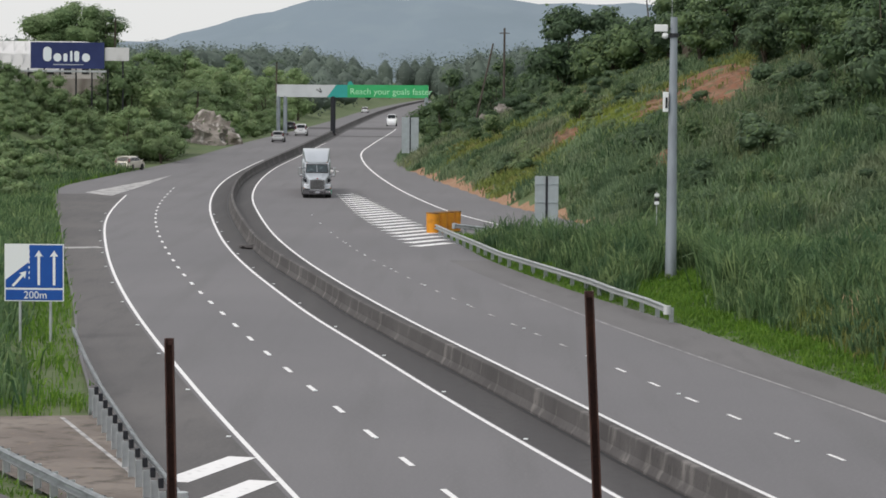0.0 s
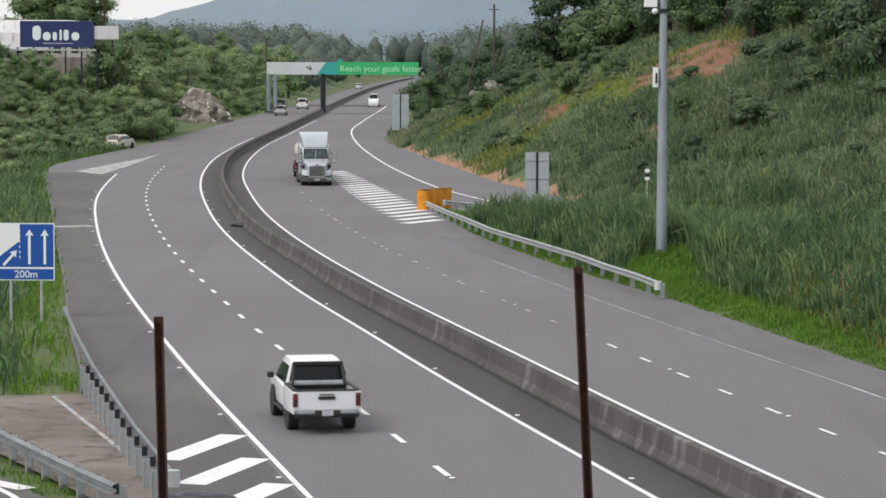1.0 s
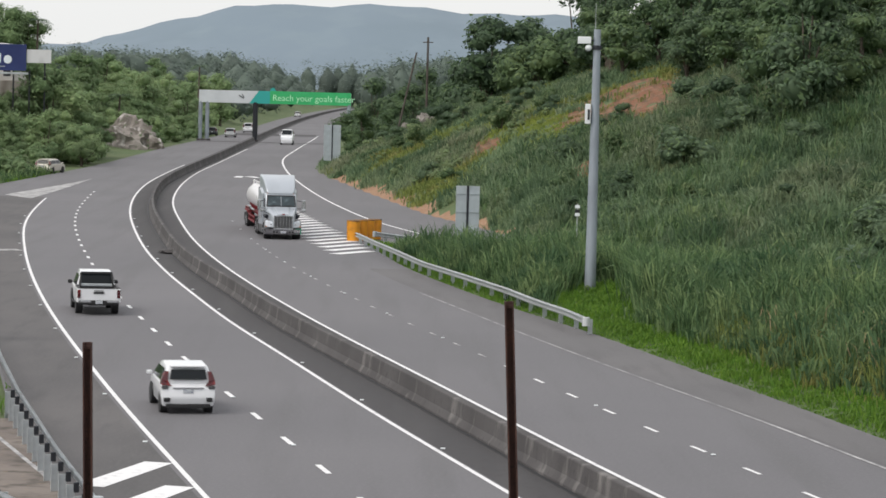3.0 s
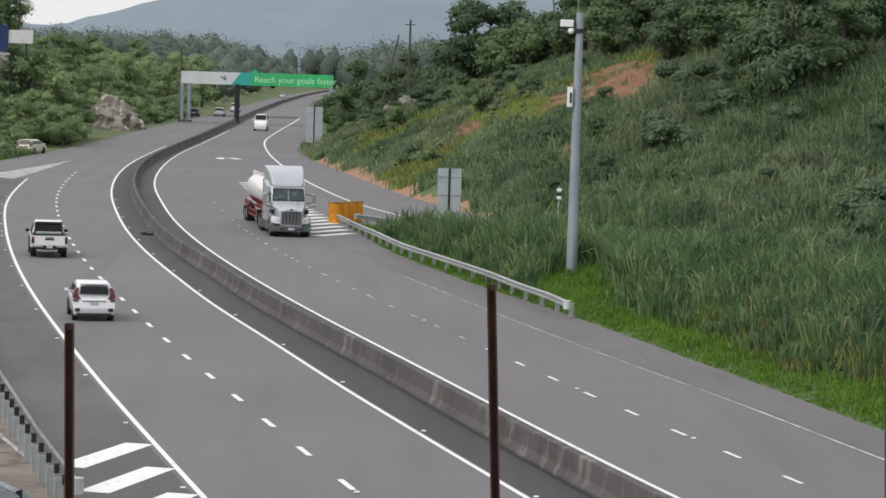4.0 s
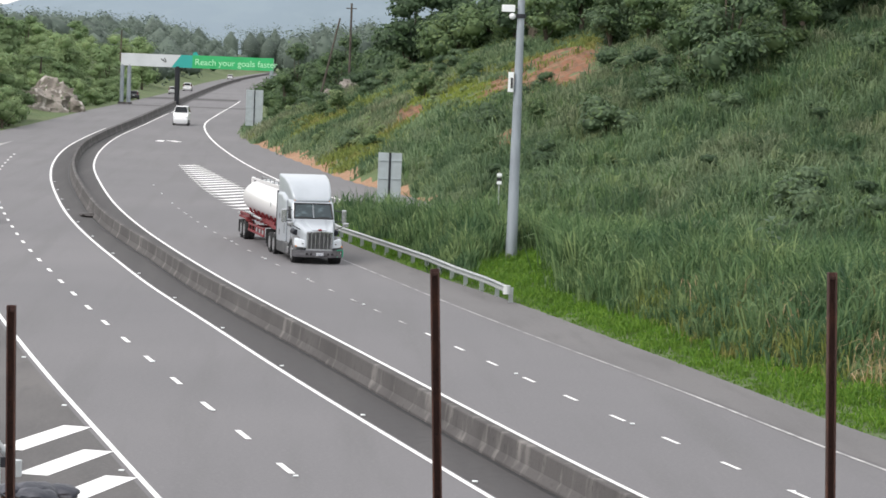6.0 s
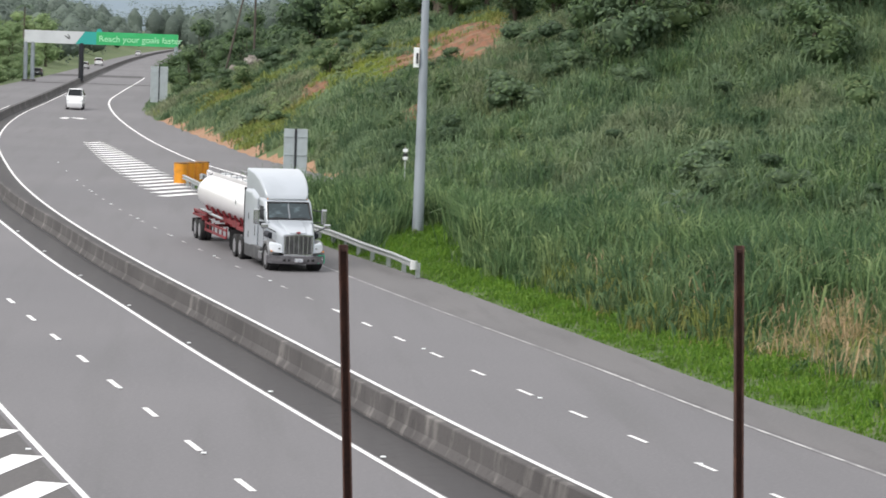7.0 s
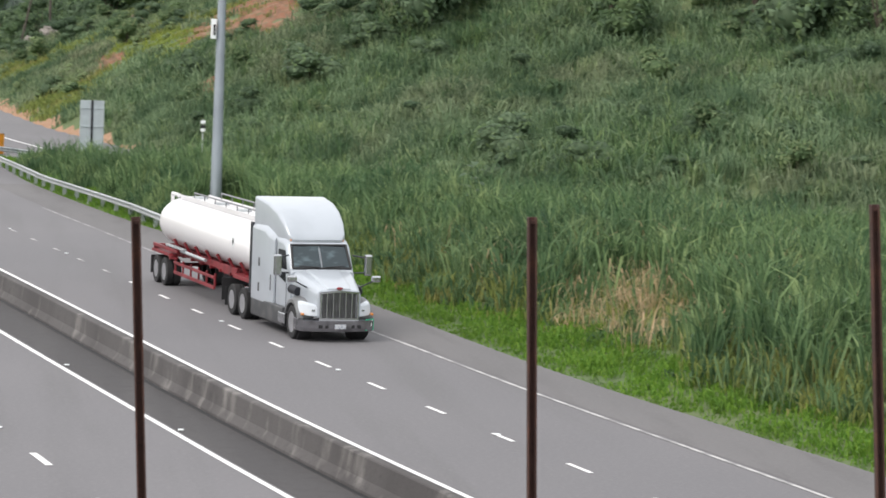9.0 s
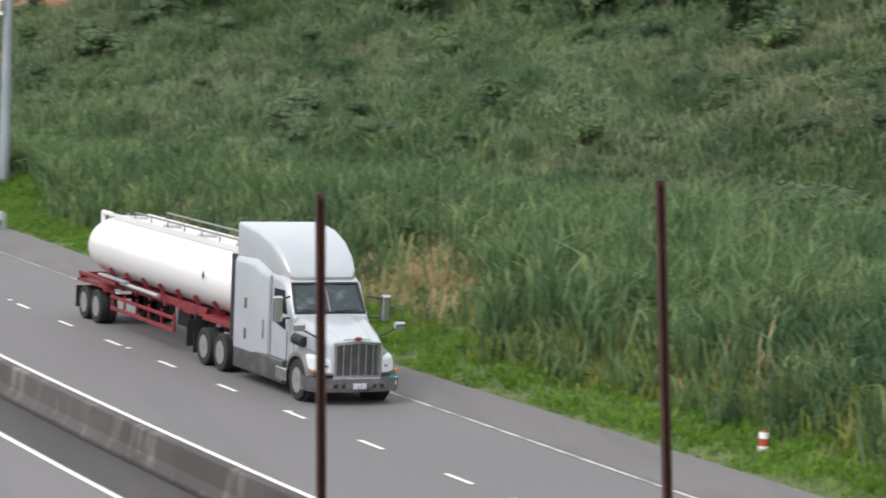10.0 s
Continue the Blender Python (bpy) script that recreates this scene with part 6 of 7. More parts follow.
blades("dry_grass", x[pick], y[pick], rng.uniform(0.25, 0.75, pick.sum()) + 0.8 * (rng.random(pick.sum()) < 0.28), 9, 0.3, 0.035, 1.6, STRAW, "flattened dry straw-coloured grass", "dry grass")
x, y = scatter(1100, 15, 34, 60, 112)
pick = (x - at(RIGHT_EDGE, y) > 2.8) & seen_wedge(x, y) & (lumps(x, y, 4, 2.2) + 0.3 * rng.normal(size=len(x)) > 0)
blades("dry_stalks", x[pick], y[pick], rng.uniform(0.9, 2.3, pick.sum()), 4, 0.25, 0.035, 0.9, STRAW, "scattered dry stalks among tall grass", "dry grass")

# hill above the slip road
x, y = scatter(60000, 8, 110, 60, 235)
d = x - at(HILL_TOE, y)
ok = seen_wedge(x, y) & (d > 0.4) & (d < 62) & ~in_scar(x, y) & ~in_cut(x, y)
ok &= rng.random(len(x)) < np.where(d > 35, 0.6, 0.95)
ok &= lumps(x, y, 1.0, 2.4) + 0.5 * rng.normal(size=len(x)) > -0.42
mix = lumps(x, y, 11, 2.5) + 0.6 * rng.normal(size=len(x))
hs = (1.6 + 0.5 * lumps(x, y, 8, 6.0) + 0.5 * lumps(x, y, 2.1, 3.0)) * np.clip(0.4 + d / 5, 0.4, 1)
pick = ok & (mix < 0.55)
blades("hill_grass", x[pick], y[pick], hs[pick] * rng.uniform(0.6, 1.25, pick.sum()), 12, 0.28, 0.09, 1.1, HILL_BLADE, "dense tall grass over the hillside", "tall grass")
pick = ok & (mix >= 0.55)
blades("hill_grass", x[pick], y[pick], hs[pick] * rng.uniform(0.6, 1.25, pick.sum()), 12, 0.28, 0.085, 1.05, CANE, "fresh green tall grass patches over the hillside", "tall grass")
x, y = scatter(20000, -6, 60, 228, 345)
d = x - at(HILL_TOE, y)
ok = (d > 0.3) & (d < 45) & ~in_scar(x, y) & ~in_cut(x, y) & seen_wedge(x, y)
bright = np.hypot((x - 16.4 + 0.16 * (y - 250)) / 2.6, (y - 250) / 27) < 1 + 0.25 * lumps(x, y, 3, 1.0)
pick = ok & ~bright & (lumps(x, y, 9, 3.5) < 0.2)
blades("cutting_grass", x[pick], y[pick], rng.uniform(0.5, 1.2, pick.sum()), 7, 0.34, 0.11, 0.9, HILL_BLADE, "rough grass over the cutting", "grass")
pick = ok & ~bright & (lumps(x, y, 9, 3.5) >= 0.2)
blades("cutting_grass", x[pick], y[pick], rng.uniform(0.4, 1.0, pick.sum()), 7, 0.34, 0.11, 0.9, OLIVE, "olive weeds over the cutting", "weeds")
pick = ok & bright
blades("terrace_grass", x[pick], y[pick], rng.uniform(0.25, 0.5, pick.sum()), 8, 0.3, 0.09, 0.9, TERRACE, "yellow-green grass on a terrace", "grass")

x, y = scatter(9000, 6, 34, 200, 325)
pick = in_scar(x, y, 0.1) & (lumps(x, y, 1.4, 8.0) + 0.5 * rng.normal(size=len(x)) > 0.8)
blades("scar_tufts", x[pick], y[pick], rng.uniform(0.3, 0.8, pick.sum()), 8, 0.25, 0.09, 0.9, OLIVE, "weedy tufts growing over bare red soil", "weeds")

# left verge and bank
x, y = scatter(40000, -75, -6, 60, 300)
d = at(LEFT_EDGE, y) - x
gore = (y < 84) & (d < 10 + (84 - y) * 0.1)
ramp = (x > -34) & (y < 98) & (x < -7.9 - 0.46 * (y - 62)) & (y > 40)
ok = (d > 0.15) & seen_wedge(x, y) & ~gore & ~ramp
pick = ok & (d < 3.5 - 2.7 * ease(y, 115, 150))
blades("verge_grass", x[pick], y[pick], rng.uniform(0.3, 0.7, pick.sum()), 8, 0.2, 0.05, 0.9, VERGE, "bright green grass on the verge", "grass")
pick = ok & (d >= 2.2 - 1.7 * ease(y, 115, 150))
blades("bank_grass", x[pick], y[pick], rng.uniform(0.7, 1.5, pick.sum()), 6, 0.3, 0.095, 0.9, CANE, "rank green grass over the bank", "tall grass")
x, y = scatter(700, -18, -8, 62, 84)
pick = (x < -7.9 - 0.46 * (y - 62) + 1.2) & (x > -7.9 - 0.46 * (y - 62) - 1.1)
blades("verge_grass", x[pick], y[pick], rng.uniform(0.15, 0.35, pick.sum()), 9, 0.2, 0.04, 0.9, VERGE, "strip of short green grass by the ramp", "grass")


# ---- trees and shrubs ----
bm = fresh()
bmesh.ops.create_icosphere(bm, subdivisions=1, radius=1)
CLUMP = (np.array([v.co[:] for v in bm.verts]), np.array([[v.index for v in f.verts] for f in bm.faces]))
bm.free()


def leaf_cloud(name, blobs, count, leaf, mats, seed, flatness=0.35, core=0.74):
    """Leaves in clumps over the outside of several uneven blobs."""
    g = np.random.default_rng(seed)
    vol = np.array([r[3] * r[4] for r in blobs])
    which = g.choice(len(blobs), count, p=vol / vol.sum())
    b = np.array([(r[0], r[1], r[2], r[3], r[4]) for r in blobs])[which]
    u = g.normal(size=(count, 3))
    u /= np.linalg.norm(u, axis=1)[:, None]
    u[:, 2] = np.abs(u[:, 2]) * np.where(g.random(count) < 0.72, 1, -1)
    tuft = 1 + 0.15 * np.sin(u[:, 0] * 7 + b[:, 0] * 3) * np.cos(u[:, 1] * 6 + b[:, 1]) + 0.12 * np.sin(u[:, 2] * 11)
    rad = tuft * (0.74 + 0.36 * g.random(count) ** 1.4)
    c = b[:, :3] + u * rad[:, None] * np.stack([b[:, 3], b[:, 3], b[:, 4]], -1)
    nrm = u + np.array([0, 0, 0.35]) + g.normal(0, 0.3, (count, 3))
    nrm /= np.linalg.norm(nrm, axis=1)[:, None]
    side = np.cross(nrm, g.normal(size=(count, 3)))
    side /= np.linalg.norm(side, axis=1)[:, None]
    fore = np.cross(nrm, side)
    s = leaf * g.uniform(0.55, 1.35, count)[:, None]
    v = np.empty((count, 4, 3))
    v[:, 0] = c - side * s * 0.9
    v[:, 1] = c - fore * s * 0.5 - nrm * s * flatness * 0.5
    v[:, 2] = c + side * s * 0.9
    v[:, 3] = c + fore * s * 0.5 - nrm * s * flatness * 0.5
    loops = (np.arange(count)[:, None] * 4 + np.array([[0, 1, 2, 3]])).ravel()
    # the dense inner twigs and leaves of each clump
    cv, cf = CLUMP
    inner, tris = [], []
    for i, (bx_, by_, bz_, br_, bh_) in enumerate(blobs):
        k = 1 + 0.14 * np.sin(cv[:, 0] * 5.3 + i * 1.7) * np.cos(cv[:, 1] * 4.7 + i) + 0.08 * np.sin(cv[:, 2] * 9 + cv[:, 0] * 6 + i)
        inner.append(cv * (core * k)[:, None] * np.array([br_, br_, bh_]) + np.array([bx_, by_, bz_]))
        tris.append(cf + count * 4 + i * len(cv))
    verts = np.concatenate([v.reshape(-1, 3)] + inner)
    tris = np.concatenate(tris)
    idx = np.concatenate([(g.random(count) < 0.25).astype(int) * (len(mats) > 1), np.zeros(len(tris), int)])
    return raw_mesh(name, verts, np.concatenate([loops, tris.ravel()]), np.concatenate([np.full(count, 4), np.full(len(tris), 3)]), mats, idx)


def crown_blobs(seed, wide, low, high, count):
    g = random.Random(seed)
    out = []
    for i in range(count):
        f = g.random()
        z = low + (high - low) * (0.25 + 0.7 * f)
        reach = wide * (1 - 0.55 * f) * g.uniform(0.25, 0.85)
        a = g.uniform(0, 6.28)
        r = wide * g.uniform(0.30, 0.5) * (1 - 0.3 * f)
        out.append((reach * math.cos(a), reach * math.sin(a), z, r, r * g.uniform(0.6, 0.85)))
    return out


def tree(name, label, seed, height, wide, mats, leaf=0.34, count=2200, low=0.22, category="tree"):
    """A tapered trunk with limbs under a crown of leaf clumps."""
    thing = empty(name, label, category, label)
    blobs = crown_blobs(seed, wide, height * low, height, 11)
    bm = fresh()
    rod(bm, (0, 0, -0.4), (0.1, 0, height * 0.45), 0.03 * height, 0.018 * height, 10)
    for b in blobs[:7]:
        rod(bm, (0.05, 0, height * (0.2 + 0.03 * (b[2] % 3))), (b[0] * 0.8, b[1] * 0.8, b[2]), 0.012 * height, 0.004 * height, 7)
    smooth(part("trunk", bm, BARK, thing))
    crown = new("crown", leaf_cloud("crown", blobs, count, leaf, mats, seed))
    crown.parent = thing
    return thing


def shrub(name, label, seed, height, wide, mats, leaf=0.2, count=700):
    thing = empty(name, label, "shrub", label)
    blobs = crown_blobs(seed, wide, 0.0, height, 7)
    bm = fresh()
    for b in blobs[:4]:
        rod(bm, (0, 0, -0.2), (b[0] * 0.7, b[1] * 0.7, b[2]), 0.035, 0.012, 6)
    part("stem", bm, BARK, thing)
    foliage = new("foliage", leaf_cloud("foliage", blobs, count, leaf, mats, seed))
    foliage.parent = thing
    return thing


def plant(kinds, spots, sink=0.15):
    """Sets copies of the given kinds at (x, y, size) spots; the first of each kind is used itself."""
    used = set()
    for i, (x, y, size) in enumerate(spots):
        src = kinds[(i * 7 + int(abs(x) * 3)) % len(kinds)]
        m = Matrix.Translation((x, y, float(land_z(x, y)) - sink)) @ Matrix.Rotation((x * 12.9 + y * 7.7) % 6.28, 4, "Z") @ Matrix.Diagonal((size, size, size * (0.92 + 0.16 * ((x * 3.7) % 1)), 1))
        if src.name in used:
            copy_thing(src, m)
        else:
            used.add(src.name)
            src.matrix_basis = m
    for src in kinds:
        if src.name not in used:
            for o in (*src.children_recursive, src):
                bpy.data.objects.remove(o)


def grove(count, xs, ys, size, gap, seed, keep=lambda x, y: True):
    g = random.Random(seed)
    out = []
    for _ in range(count * 12):
        x, y = g.uniform(*xs), g.uniform(*ys)
        if keep(x, y) and all((x - p[0]) ** 2 + (y - p[1]) ** 2 > gap**2 for p in out):
            out.append((x, y, g.uniform(*size)))
        if len(out) >= count:
            break
    return out


# height of the canopy's outline by bearing (x over y), at a kilometre
OUTLINE = ([-0.175, -0.158, -0.145, -0.125, -0.112, -0.097, -0.065, -0.055, -0.047, -0.033, -0.011, 0.02], [21, 23, 25, 24, 23, 23, 22, 21.5, 27, 27, 22.5, 23.5])


def under_outline(spots, tall):
    """Shrinks the spots whose trees would stand above the canopy's outline."""
    out = []
    for x, y, size in spots:
        room = 10.0 + (float(np.interp(x / y, *OUTLINE)) - 10.0) * y / 1000 - float(land_z(x, y)) + 1.0
        out.append((x, y, max(0.28, min(size, room / tall))))
    return out


def left_of(lo, hi):
    return lambda x, y: lo < float(at(LEFT_EDGE, y)) - x < hi


def right_of(lo, hi):
    return lambda x, y: lo < x - float(at(HILL_TOE, y)) < hi and not bool(in_scar(x, y, 0.25))


dark_trees = [tree("broadleaf_tree", "dense dark green broadleaf tree on the hill", 11 + i, 8.0, 3.6, [LEAF_DARK, LEAF_DEEP] if i % 2 else [LEAF_DEEP, LEAF_DARK], 0.23, 2100, 0.04) for i in range(4)]
hill_spots = grove(75, (30, 100), (150, 262), (0.85, 1.25), 4.4, 3, lambda x, y: right_of(20, 75)(x, y) and float(land_z(x, y)) > 8.0 and x / y > 0.12)
hill_spots += grove(30, (8, 70), (240, 345), (0.8, 1.25), 4.5, 4, right_of(26, 60))
hill_spots += grove(44, (0, 42), (325, 430), (0.6, 1.0), 3.4, 5, right_of(7, 40))
hill_spots += [(55.0, 139, 0.5), (57.5, 141, 0.45), (-0.6, 372, 0.85), (2.6, 364, 0.8), (5.0, 382, 0.95), (1.0, 392, 1.0), (8.5, 368, 0.9), (-1.5, 405, 0.95), (-0.5, 425, 1.0), (3.5, 412, 1.0)]
hill_spots += grove(30, (24, 62), (250, 330), (0.9, 1.3), 4.2, 44, right_of(17, 50)) + grove(14, (14, 30), (324, 350), (1.2, 1.6), 3.2, 45)
plant(dark_trees, hill_spots, 1.3)
bank_trees = [tree("bank_tree", "bushy green tree on the road bank", 31 + i, 7.5, 3.8, [LEAF_MID, LEAF_PALE], 0.20, 2000, 0.0) for i in range(4)]
bank_spots = grove(85, (-90, -30), (292, 430), (0.7, 1.05), 3.6, 6, lambda x, y: left_of(5, 60)(x, y) and not (-62 < x < -33 and 330 < y < 378) and not (x / y < -0.112 and y < 385))
bank_spots += grove(60, (-85, -24), (430, 640), (1.1, 1.6), 4.8, 7, left_of(5, 55))
bank_spots += grove(26, (-60, -37), (312, 338), (0.5, 0.72), 2.4, 18) + grove(12, (-54, -41), (330, 338), (0.6, 0.72), 1.9, 28) + [(-40.8, 336, 0.55), (-38.2, 334, 0.6), (-36.0, 338, 0.65), (-46.0, 334, 0.95), (-49.0, 334, 0.9), (-43.3, 335, 0.98), (-52.0, 333, 0.85), (-40.6, 344, 1.45), (-38.2, 343, 1.42), (-35.8, 344, 1.3), (-36.8, 350, 1.5)]
bank_spots += grove(14, (-38, -32), (318, 350), (0.75, 1.0), 3.0, 17)
bank_spots = [q for q in bank_spots if not (-0.094 < q[0] / q[1] < -0.078 and q[1] < 396)]
bank_spots += grove(16, (-75, -58), (345, 400), (1.0, 1.35), 5.0, 8)
plant(bank_trees, under_outline(bank_spots, 8.2), 1.0)
tall_trees = [tree("spreading_tree", "tall spreading tree standing above the rooftops", 91 + i, 11.0, 4.6, [LEAF_MID, LEAF_DEEP], 0.20, 3600, 0.3) for i in range(2)]
plant(tall_trees, [(-57.5, 402, 1.08), (-52.5, 404, 1.12), (-55.0, 408, 1.15), (-49.5, 410, 0.95)], 0.3)
# low growth along the foot of the bank
pale_shrubs = [shrub("bank_shrub", "rounded mid-green shrub on the road bank", 51 + i, 2.6, 2.1, [LEAF_MID, LEAF_PALE], 0.17, 620) for i in range(3)]
plant(pale_shrubs, grove(150, (-80, -30), (228, 338), (0.7, 1.35), 2.2, 9, left_of(2.4, 50)) + grove(46, (-45, -25), (325, 520), (0.9, 1.5), 2.4, 19, lambda x, y: left_of(2.0, 9)(x, y) and not (-0.096 < x / y < -0.076 and y < 396)), 0.4)
hill_shrubs = [shrub("hill_shrub", "leafy green shrub in the hillside grass", 61 + i, 1.9, 1.9, [(LEAF_DEEP, LEAF_DARK, LEAF_DEEP)[i], LEAF_PALE if i == 2 else LEAF_DEEP], 0.13, 800) for i in range(3)]
dark_shrubs = [shrub("hill_thicket", "dark green leafy thicket on the hillside", 65 + i, 2.3, 2.6, [LEAF_DARK, LEAF_DEEP], 0.15, 900) for i in range(2)]
plant(dark_shrubs, grove(70, (14, 90), (70, 235), (0.6, 1.25), 4.2, 33, lambda x, y: right_of(6, 60)(x, y) and x / y < 0.5 and float(lumps(x, y, 14, 3.3)) > -0.1) + grove(16, (-2, 34), (295, 345), (0.7, 1.3), 3.4, 34, right_of(5, 26)) + [(14.6, 283, 1.0), (16.0, 289, 1.2)] + [(36.5, 98.5, 0.9), (38.5, 99.5, 1.0), (33.8, 103, 0.7), (41, 101, 1.1)])
plant(hill_shrubs, grove(130, (14, 90), (70, 235), (0.45, 1.15), 3.0, 10, lambda x, y: right_of(3, 60)(x, y) and x / y < 0.5) + grove(40, (-2, 30), (235, 345), (0.6, 1.2), 3.0, 11, right_of(3.2, 24)))
x, y = scatter(420, 6, 40, 58, 180)
pick = (x - at(RIGHT_EDGE, y) > 4.0) & (at(SLIP_INNER, y) - 1.5 - x > 0) & seen_wedge(x, y)
blades("cane_clumps", x[pick], y[pick], rng.uniform(1.9, 2.7, pick.sum()), 20, 0.34, 0.075, 1.0, CANE, "taller green cane clumps among the grass", "tall grass")
olive_shrubs = [shrub("cutting_shrub", "olive green shrub on the cutting", 71 + i, 1.9, 1.7, [LEAF_PALE, LEAF_MID], 0.19, 480) for i in range(2)]
plant(olive_shrubs, grove(26, (8, 34), (60, 178), (0.45, 0.8), 4.0, 23, lambda x, y: 3.4 < x - float(at(RIGHT_EDGE, y)) and x < float(at(SLIP_INNER, y)) - 2) + grove(60, (-4, 26), (212, 345), (0.6, 1.2), 2.4, 12, right_of(2.6, 20)) + grove(22, (8, 60), (80, 200), (0.5, 0.9), 4.0, 13, right_of(2, 40)))


def palm(x, y, height, seed):
    thing = empty("palm_tree", "tall feathery palm standing above the canopy", "palm", "palms above the canopy")
    bm = fresh()
    rod(bm, (0, 0, -0.4), (0.3, 0, height), 0.2, 0.13, 10)
    smooth(part("trunk", bm, BARK, thing))
    g = random.Random(seed)
    for i in range(13):
        a, up = g.uniform(0, 6.28), g.uniform(-0.2, 1.0)
        verts, faces = [], []
        for j in range(9):
            f = j / 8
            r, z = 2.6 * f, height + 1.5 * up * f - 1.9 * f * f
            for k in (-1, 1):
                n = len(verts)
                w = 0.75 * math.sin(math.pi * min(1, f + 0.12)) + 0.05
                p = Vector((0.3 + r * math.cos(a), r * math.sin(a), z))
                q = p + Vector((-math.sin(a) * k * w + math.cos(a) * 0.3, math.cos(a) * k * w + math.sin(a) * 0.3, -0.35 * w))
                t = Vector((math.cos(a), math.sin(a), 0)) * 0.1
                verts += [p - t, p + t, q]
                faces.append((n, n + 1, n + 2))
        sheet("frond", verts, faces, LEAF_DARK, thing)
    place(thing, x, y, float(land_z(x, y)))


palm(-47.4, 405, 12.6, 1)
palm(-33.5, 560, 12.0, 2)
palm(-36.0, 410, 6.5, 3)

# broad-leaved plant among the cane
banana = empty("broadleaf_plant", "dark broad-leaved plant rising from tall grass", "plant")
for i in range(16):
    a, z0 = i * 2.4, 0.4 + i * 0.16
    verts, faces = [], []
    for j in range(6):
        f = j / 5
        c = Vector((math.cos(a) * f * 0.8, math.sin(a) * f * 0.8, z0 + 0.5 * f - 0.55 * f * f))
        w = Vector((-math.sin(a), math.cos(a), 0)) * (0.17 * math.sin(math.pi * (0.1 + 0.88 * f)))
        verts += [c - w, c + w]
    faces = [(2 * j, 2 * j + 1, 2 * j + 3, 2 * j + 2) for j in range(5)]
    sheet("leaf", verts, faces, LEAF_DARK, banana)
bm = fresh()
rod(bm, (0, 0, -0.2), (0, 0, 2.9), 0.05, 0.02, 8)
part("stalk", bm, LEAF_MID, banana)
place(banana, 19.4, 112.0, float(land_z(19.4, 112.0)) + 0.2)

# rock outcrops
ROCK = material("pale_rock", (0.31, 0.28, 0.26), 0.9, spots=[(0.5, ONE, (0.13, 0.115, 0.10), 0.42, 0.6), (0.9, ONE, (0.48, 0.45, 0.43), 0.56, 0.66), (1.6, ONE, (0.09, 0.13, 0.06), 0.6, 0.68)], bump=0.15, bump_scale=2)


def boulder(name, label, x, y, z, sx, sy, sz, seed):
    bm = fresh()
    bmesh.ops.create_icosphere(bm, subdivisions=4, radius=1)
    for v in bm.verts:
        k = 1 + 0.35 * noise.noise(v.co * 1.6 + Vector((seed, 0, 0))) + 0.28 * noise.noise(v.co * 4.5 + Vector((0, seed, 0))) + 0.14 * noise.noise(v.co * 9 + Vector((0, 0, seed)))
        v.co = Vector((v.co.x * sx * k, v.co.y * sy * k, v.co.z * sz * k))
    ob = part(name, bm, ROCK)
    place(tagged(ob, label, "rock"), x, y, z, seed * 40)


boulder("rock_outcrop", "tall pale brown rock outcrop at the roadside", -33.0, 396, 0.7, 2.7, 6.5, 4.1, 1)
boulder("rock_outcrop", "low whitish broken rock at the roadside", -34.6, 388, 0.8, 1.9, 5.0, 3.4, 2)
boulder("hillside_rock", "grey rock showing through the cutting", 6.6, 318, float(land_z(6.6, 318)) + 0.2, 0.8, 1.1, 1.1, 3)
boulder("hillside_rock", "grey rock showing through the cutting", 4.4, 320, float(land_z(4.4, 320)) + 0.3, 0.5, 0.8, 0.8, 4)

# far woods and mountains
g = np.random.default_rng(9)
blobs = []
for _ in range(760):
    yy = g.uniform(640, 1330)
    xx = g.uniform(-0.19, 0.13) * yy
    hh = g.uniform(10, 19) * (0.85 + 0.2 * math.sin(xx * 0.07))
    if at(LEFT_EDGE, yy) - 6 < xx < at(HILL_TOE, yy) + 4:
        continue
    ground_z = float(land_z(xx, yy))
    hh = min(hh, (10.0 + (float(np.interp(xx / yy, *OUTLINE)) + 2.5 * math.sin(xx * 0.31 + yy * 0.05) - 10.0) * yy / 1000 - ground_z))
    blobs.append((xx, yy, ground_z + hh * 0.45, g.uniform(3.2, 6.0), hh * 0.5))
for _ in range(70):
    xx, yy = g.uniform(-110, 90), g.uniform(1404, 1450)
    hh = g.uniform(17, 27)
    blobs.append((xx, yy, hh * 0.45, g.uniform(4.5, 7.5), hh * 0.52))
far_woods = new("far_woods", leaf_cloud("far_woods", blobs, 110000, 0.5, [LEAF_HAZE_TINTED], 77, core=0.74))
tagged(far_woods, "bluish-green woods closing the valley, haze in their leaf colour", "woods", kind="stuff")

# blue of the intervening air painted into the ridge's own colour
HAZE_TINT_GREEN = material("haze_tinted_mountain", (0.172, 0.222, 0.268), 0.95, spots=[(0.006, (1, 0.5, 1), (0.158, 0.207, 0.248), 0.42, 0.62), (0.025, (1, 0.4, 1), (0.183, 0.235, 0.276), 0.5, 0.7)])


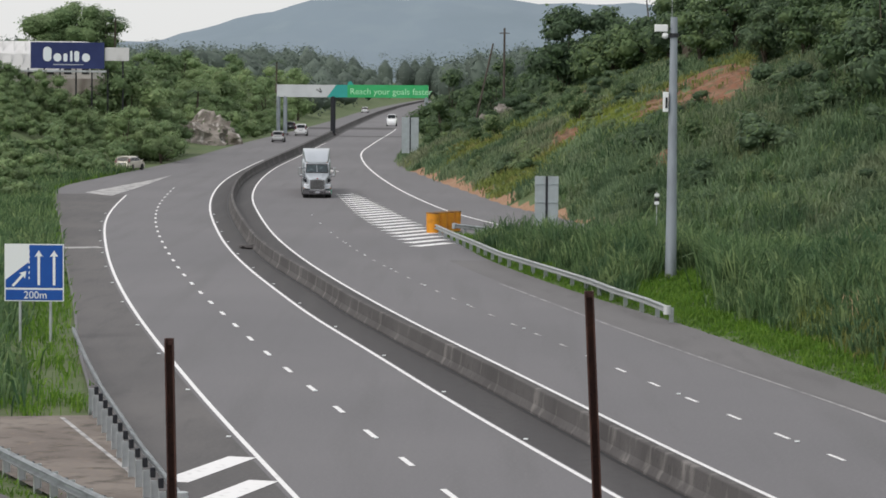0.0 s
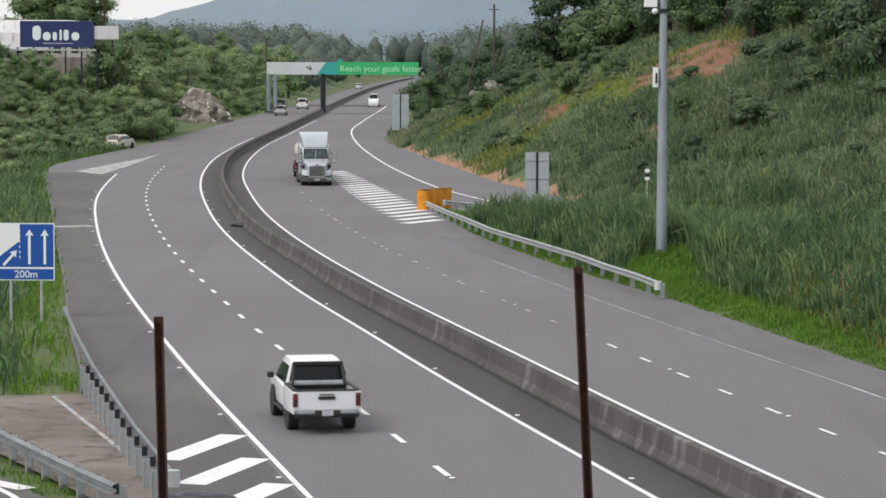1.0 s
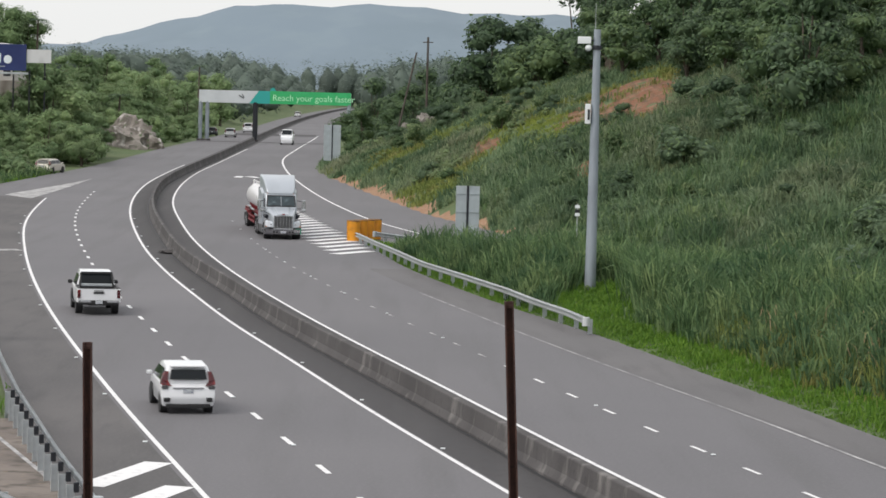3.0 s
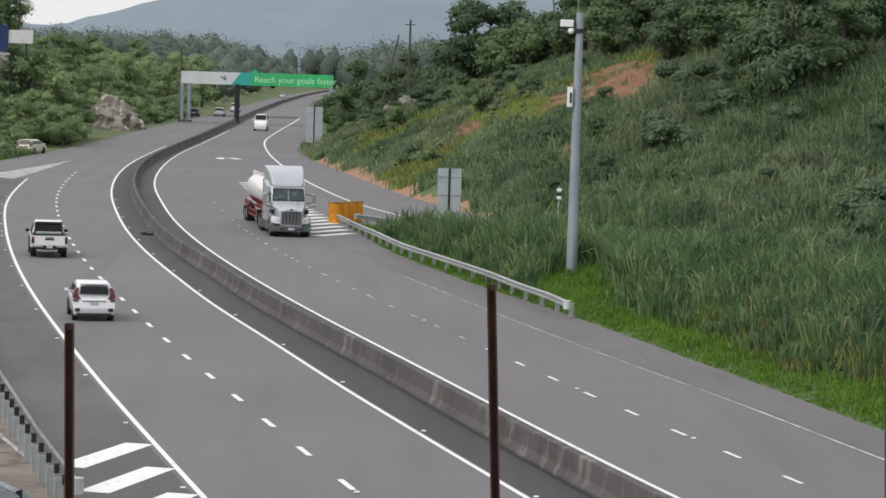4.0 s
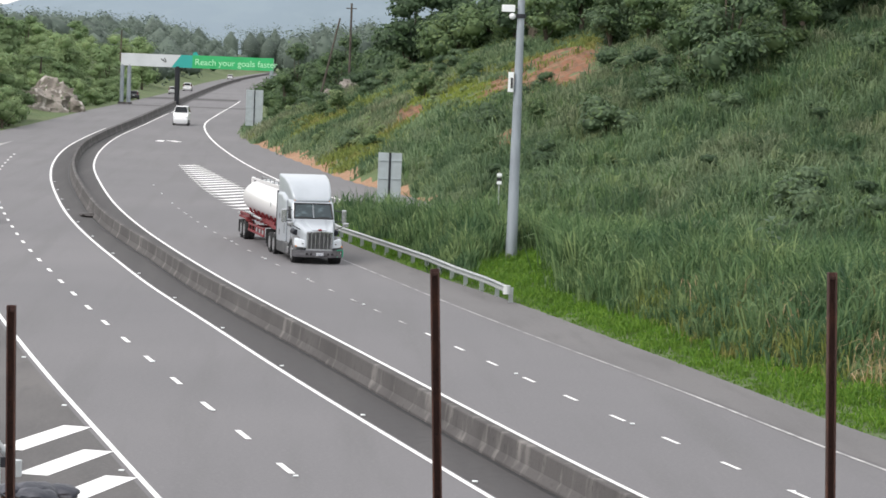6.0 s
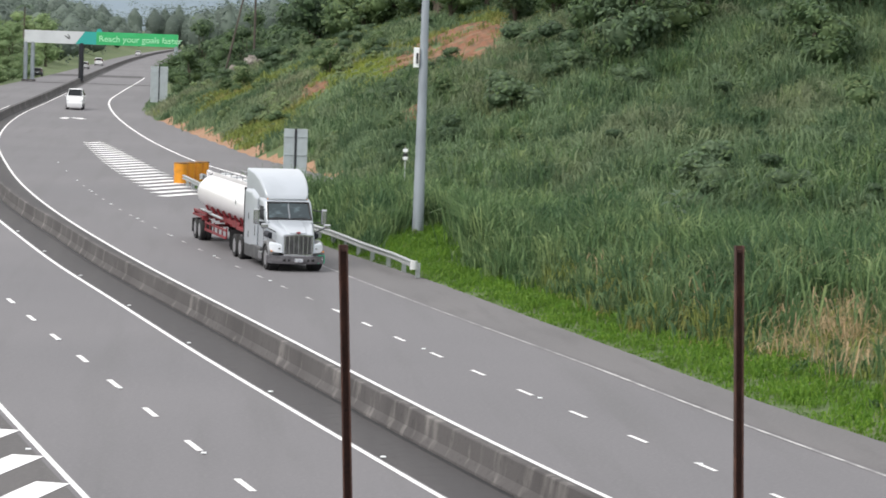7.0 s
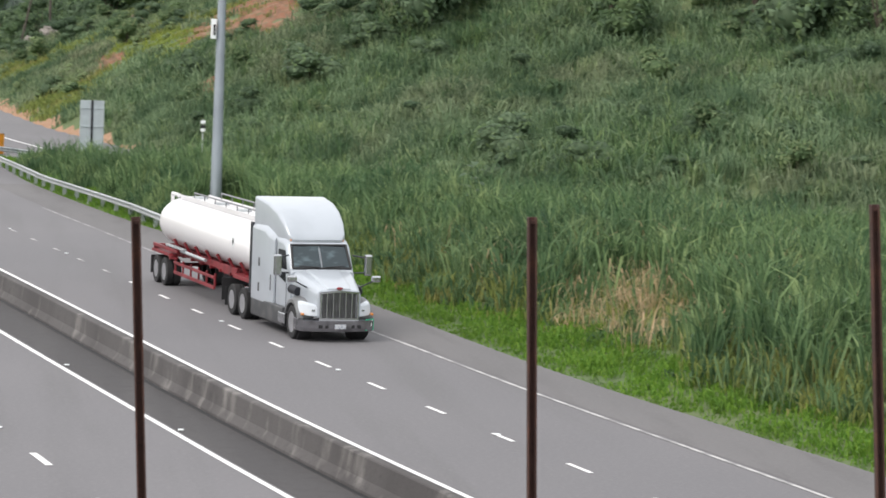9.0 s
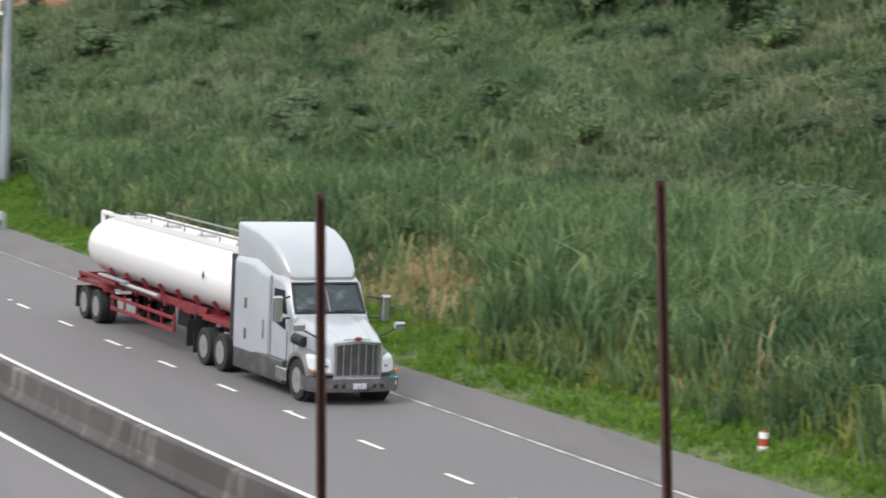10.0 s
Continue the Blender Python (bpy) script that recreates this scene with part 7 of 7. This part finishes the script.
def ridge(name, dist, knots, mat, seed):
    kx, kz = np.array(knots, float).T
    xs = np.arange(kx[0], kx[-1] + 1, 20.0)
    top = np.interp(xs, kx, kz) + 2.2 * np.sin(xs / 31.0 + seed) + 1.2 * np.sin(xs / 11.0 + seed * 2)
    verts, faces = [], []
    for j in range(7):
        f = j / 6
        for x_, z_ in zip(xs, top):
            verts.append((x_, dist - 700 * (1 - f) + 40 * math.sin(x_ / 90 + j), z_ * (f**0.8) - 6 * (1 - f)))
    n = len(xs)
    for j in range(6):
        for i in range(n - 1):
            faces.append((j * n + i, j * n + i + 1, (j + 1) * n + i + 1, (j + 1) * n + i))
    tagged(sheet(name, verts, faces, mat, smooth=True), "distant mountain ridge with blue-green haze painted into its colour", "mountain", kind="structure")


ridge("backdrop_mountain", 3000, [(-1500, 26), (-600, 20), (-400, 40), (-300, 54), (-274, 62), (-240, 70), (-182, 80), (-140, 92), (-100, 99), (-50, 97), (38, 98), (140, 96), (260, 90), (420, 80), (800, 60), (1600, 40)], HAZE_TINT_GREEN, 1.0)


# ---- what moves ----
SLOPES = {}


def on_road(curve, y, ahead, lift=0.0):
    """The pose of a vehicle on a lane's line at station y, driving towards higher (1) or lower (-1) y."""
    x = float(at(curve, y))
    k = float(at(curve, y + 2) - at(curve, y - 2)) / 4
    rz = math.degrees(math.atan2(ahead, ahead * k))
    return pose(x, y, float(road_z(y)) + lift, 0, 0, rz)


def steady(pairs):
    """Station at any time from (seconds, station) pairs, by a smooth cubic through them all."""
    t, y = np.array(pairs, float).T
    fit = np.polynomial.Polynomial.fit(t, y, min(3, len(t) - 1))
    return lambda s: float(fit(s))


def motions():
    times = np.arange(0, 10.01, 0.25)
    lane = RIGHT_DASH + 2.2 - 0.6 * ease(STATIONS, 170, 235)
    front = steady([(0, 240.7), (1, 222.2), (2, 204.4), (3, 187.0), (4.5, 161.8), (6.5, 128.6), (7.5, 112.2), (9, 86.2), (10, 69.3)])
    walk(TRACTOR, [(t, on_road(lane, front(t), -1)) for t in times])

    def trailer(t):
        pin, tail = front(t) + 5.85, front(t) + 16.6
        a, b = Vector((float(at(lane, pin)), pin)), Vector((float(at(lane, tail)), tail))
        return pose(a.x, a.y, float(road_z(pin)), 0, 0, math.degrees(math.atan2(a.y - b.y, a.x - b.x)))

    walk(TANKER, [(t, trailer(t)) for t in times])
    ticks = [i / FPS for i in range(0, 10 * FPS + 1)]
    for thing, spinning, r in SPIN:
        home = spinning.matrix_basis.translation.copy()
        walk(spinning, [(s, Matrix.Translation(home) @ Matrix.Rotation((front(0) - front(s)) * 1.02 / r, 4, "Y")) for s in ticks])
    outer = LEFT_DASH - 1.75
    gone = steady([(0.3, 57.2), (0.5, 62.8), (1, 76.1), (2, 99.8), (2.5, 111.6), (4.5, 158.7)])
    walk(PICKUP, [(t, on_road(outer, gone(min(t, 4.5)) + max(0, t - 4.5) * 23.5, 1)) for t in times])
    walk(HATCHBACK, [(t, on_road(outer - 0.32, 62.1 + 24.2 * (t - 2), 1)) for t in times])
    far = LEFT_EDGE * 0 + np.interp(STATIONS, [380, 460, 590, 700, 800, 900, 1400], [-23.8, -23.4, -23.2, -22.6, -21.9, -20.6, -7.6])
    one = steady([(0, 402.9), (1, 431.8), (2, 460.2), (3, 488.9), (4.5, 520.7), (5.2, 549.8), (6.5, 589.2), (7.5, 623.2)])
    two = steady([(0, 452.4), (1, 484.4), (2, 516.8), (3, 548.3), (4.5, 575.5), (5.2, 603.0), (6.5, 648.0), (7.5, 690.3)])
    walk(FAR_ONE, [(t, on_road(far, one(t), 1)) for t in times])
    walk(FAR_TWO, [(t, on_road(far + 0.6, two(t), 1)) for t in times])
    walk(FAR_THREE, [(t, on_road(far, 784.0 + 26 * t, 1)) for t in times])
    van_line = np.interp(STATIONS, [250, 317, 341, 371, 389, 443, 475, 509, 566, 700], [-12.6, -13.4, -13.3, -12.8, -12.6, -12.2, -11.7, -11.0, -10.1, -8.5])
    van = steady([(0, 556), (1, 512), (2, 475.4), (3, 440), (4.5, 393), (5.2, 372), (6.5, 340.9), (7, 327), (7.5, 315)])
    walk(VAN, [(t, on_road(van_line, van(min(t, 9.0)) - max(0, t - 9.0) * 20, -1)) for t in times])


motions()
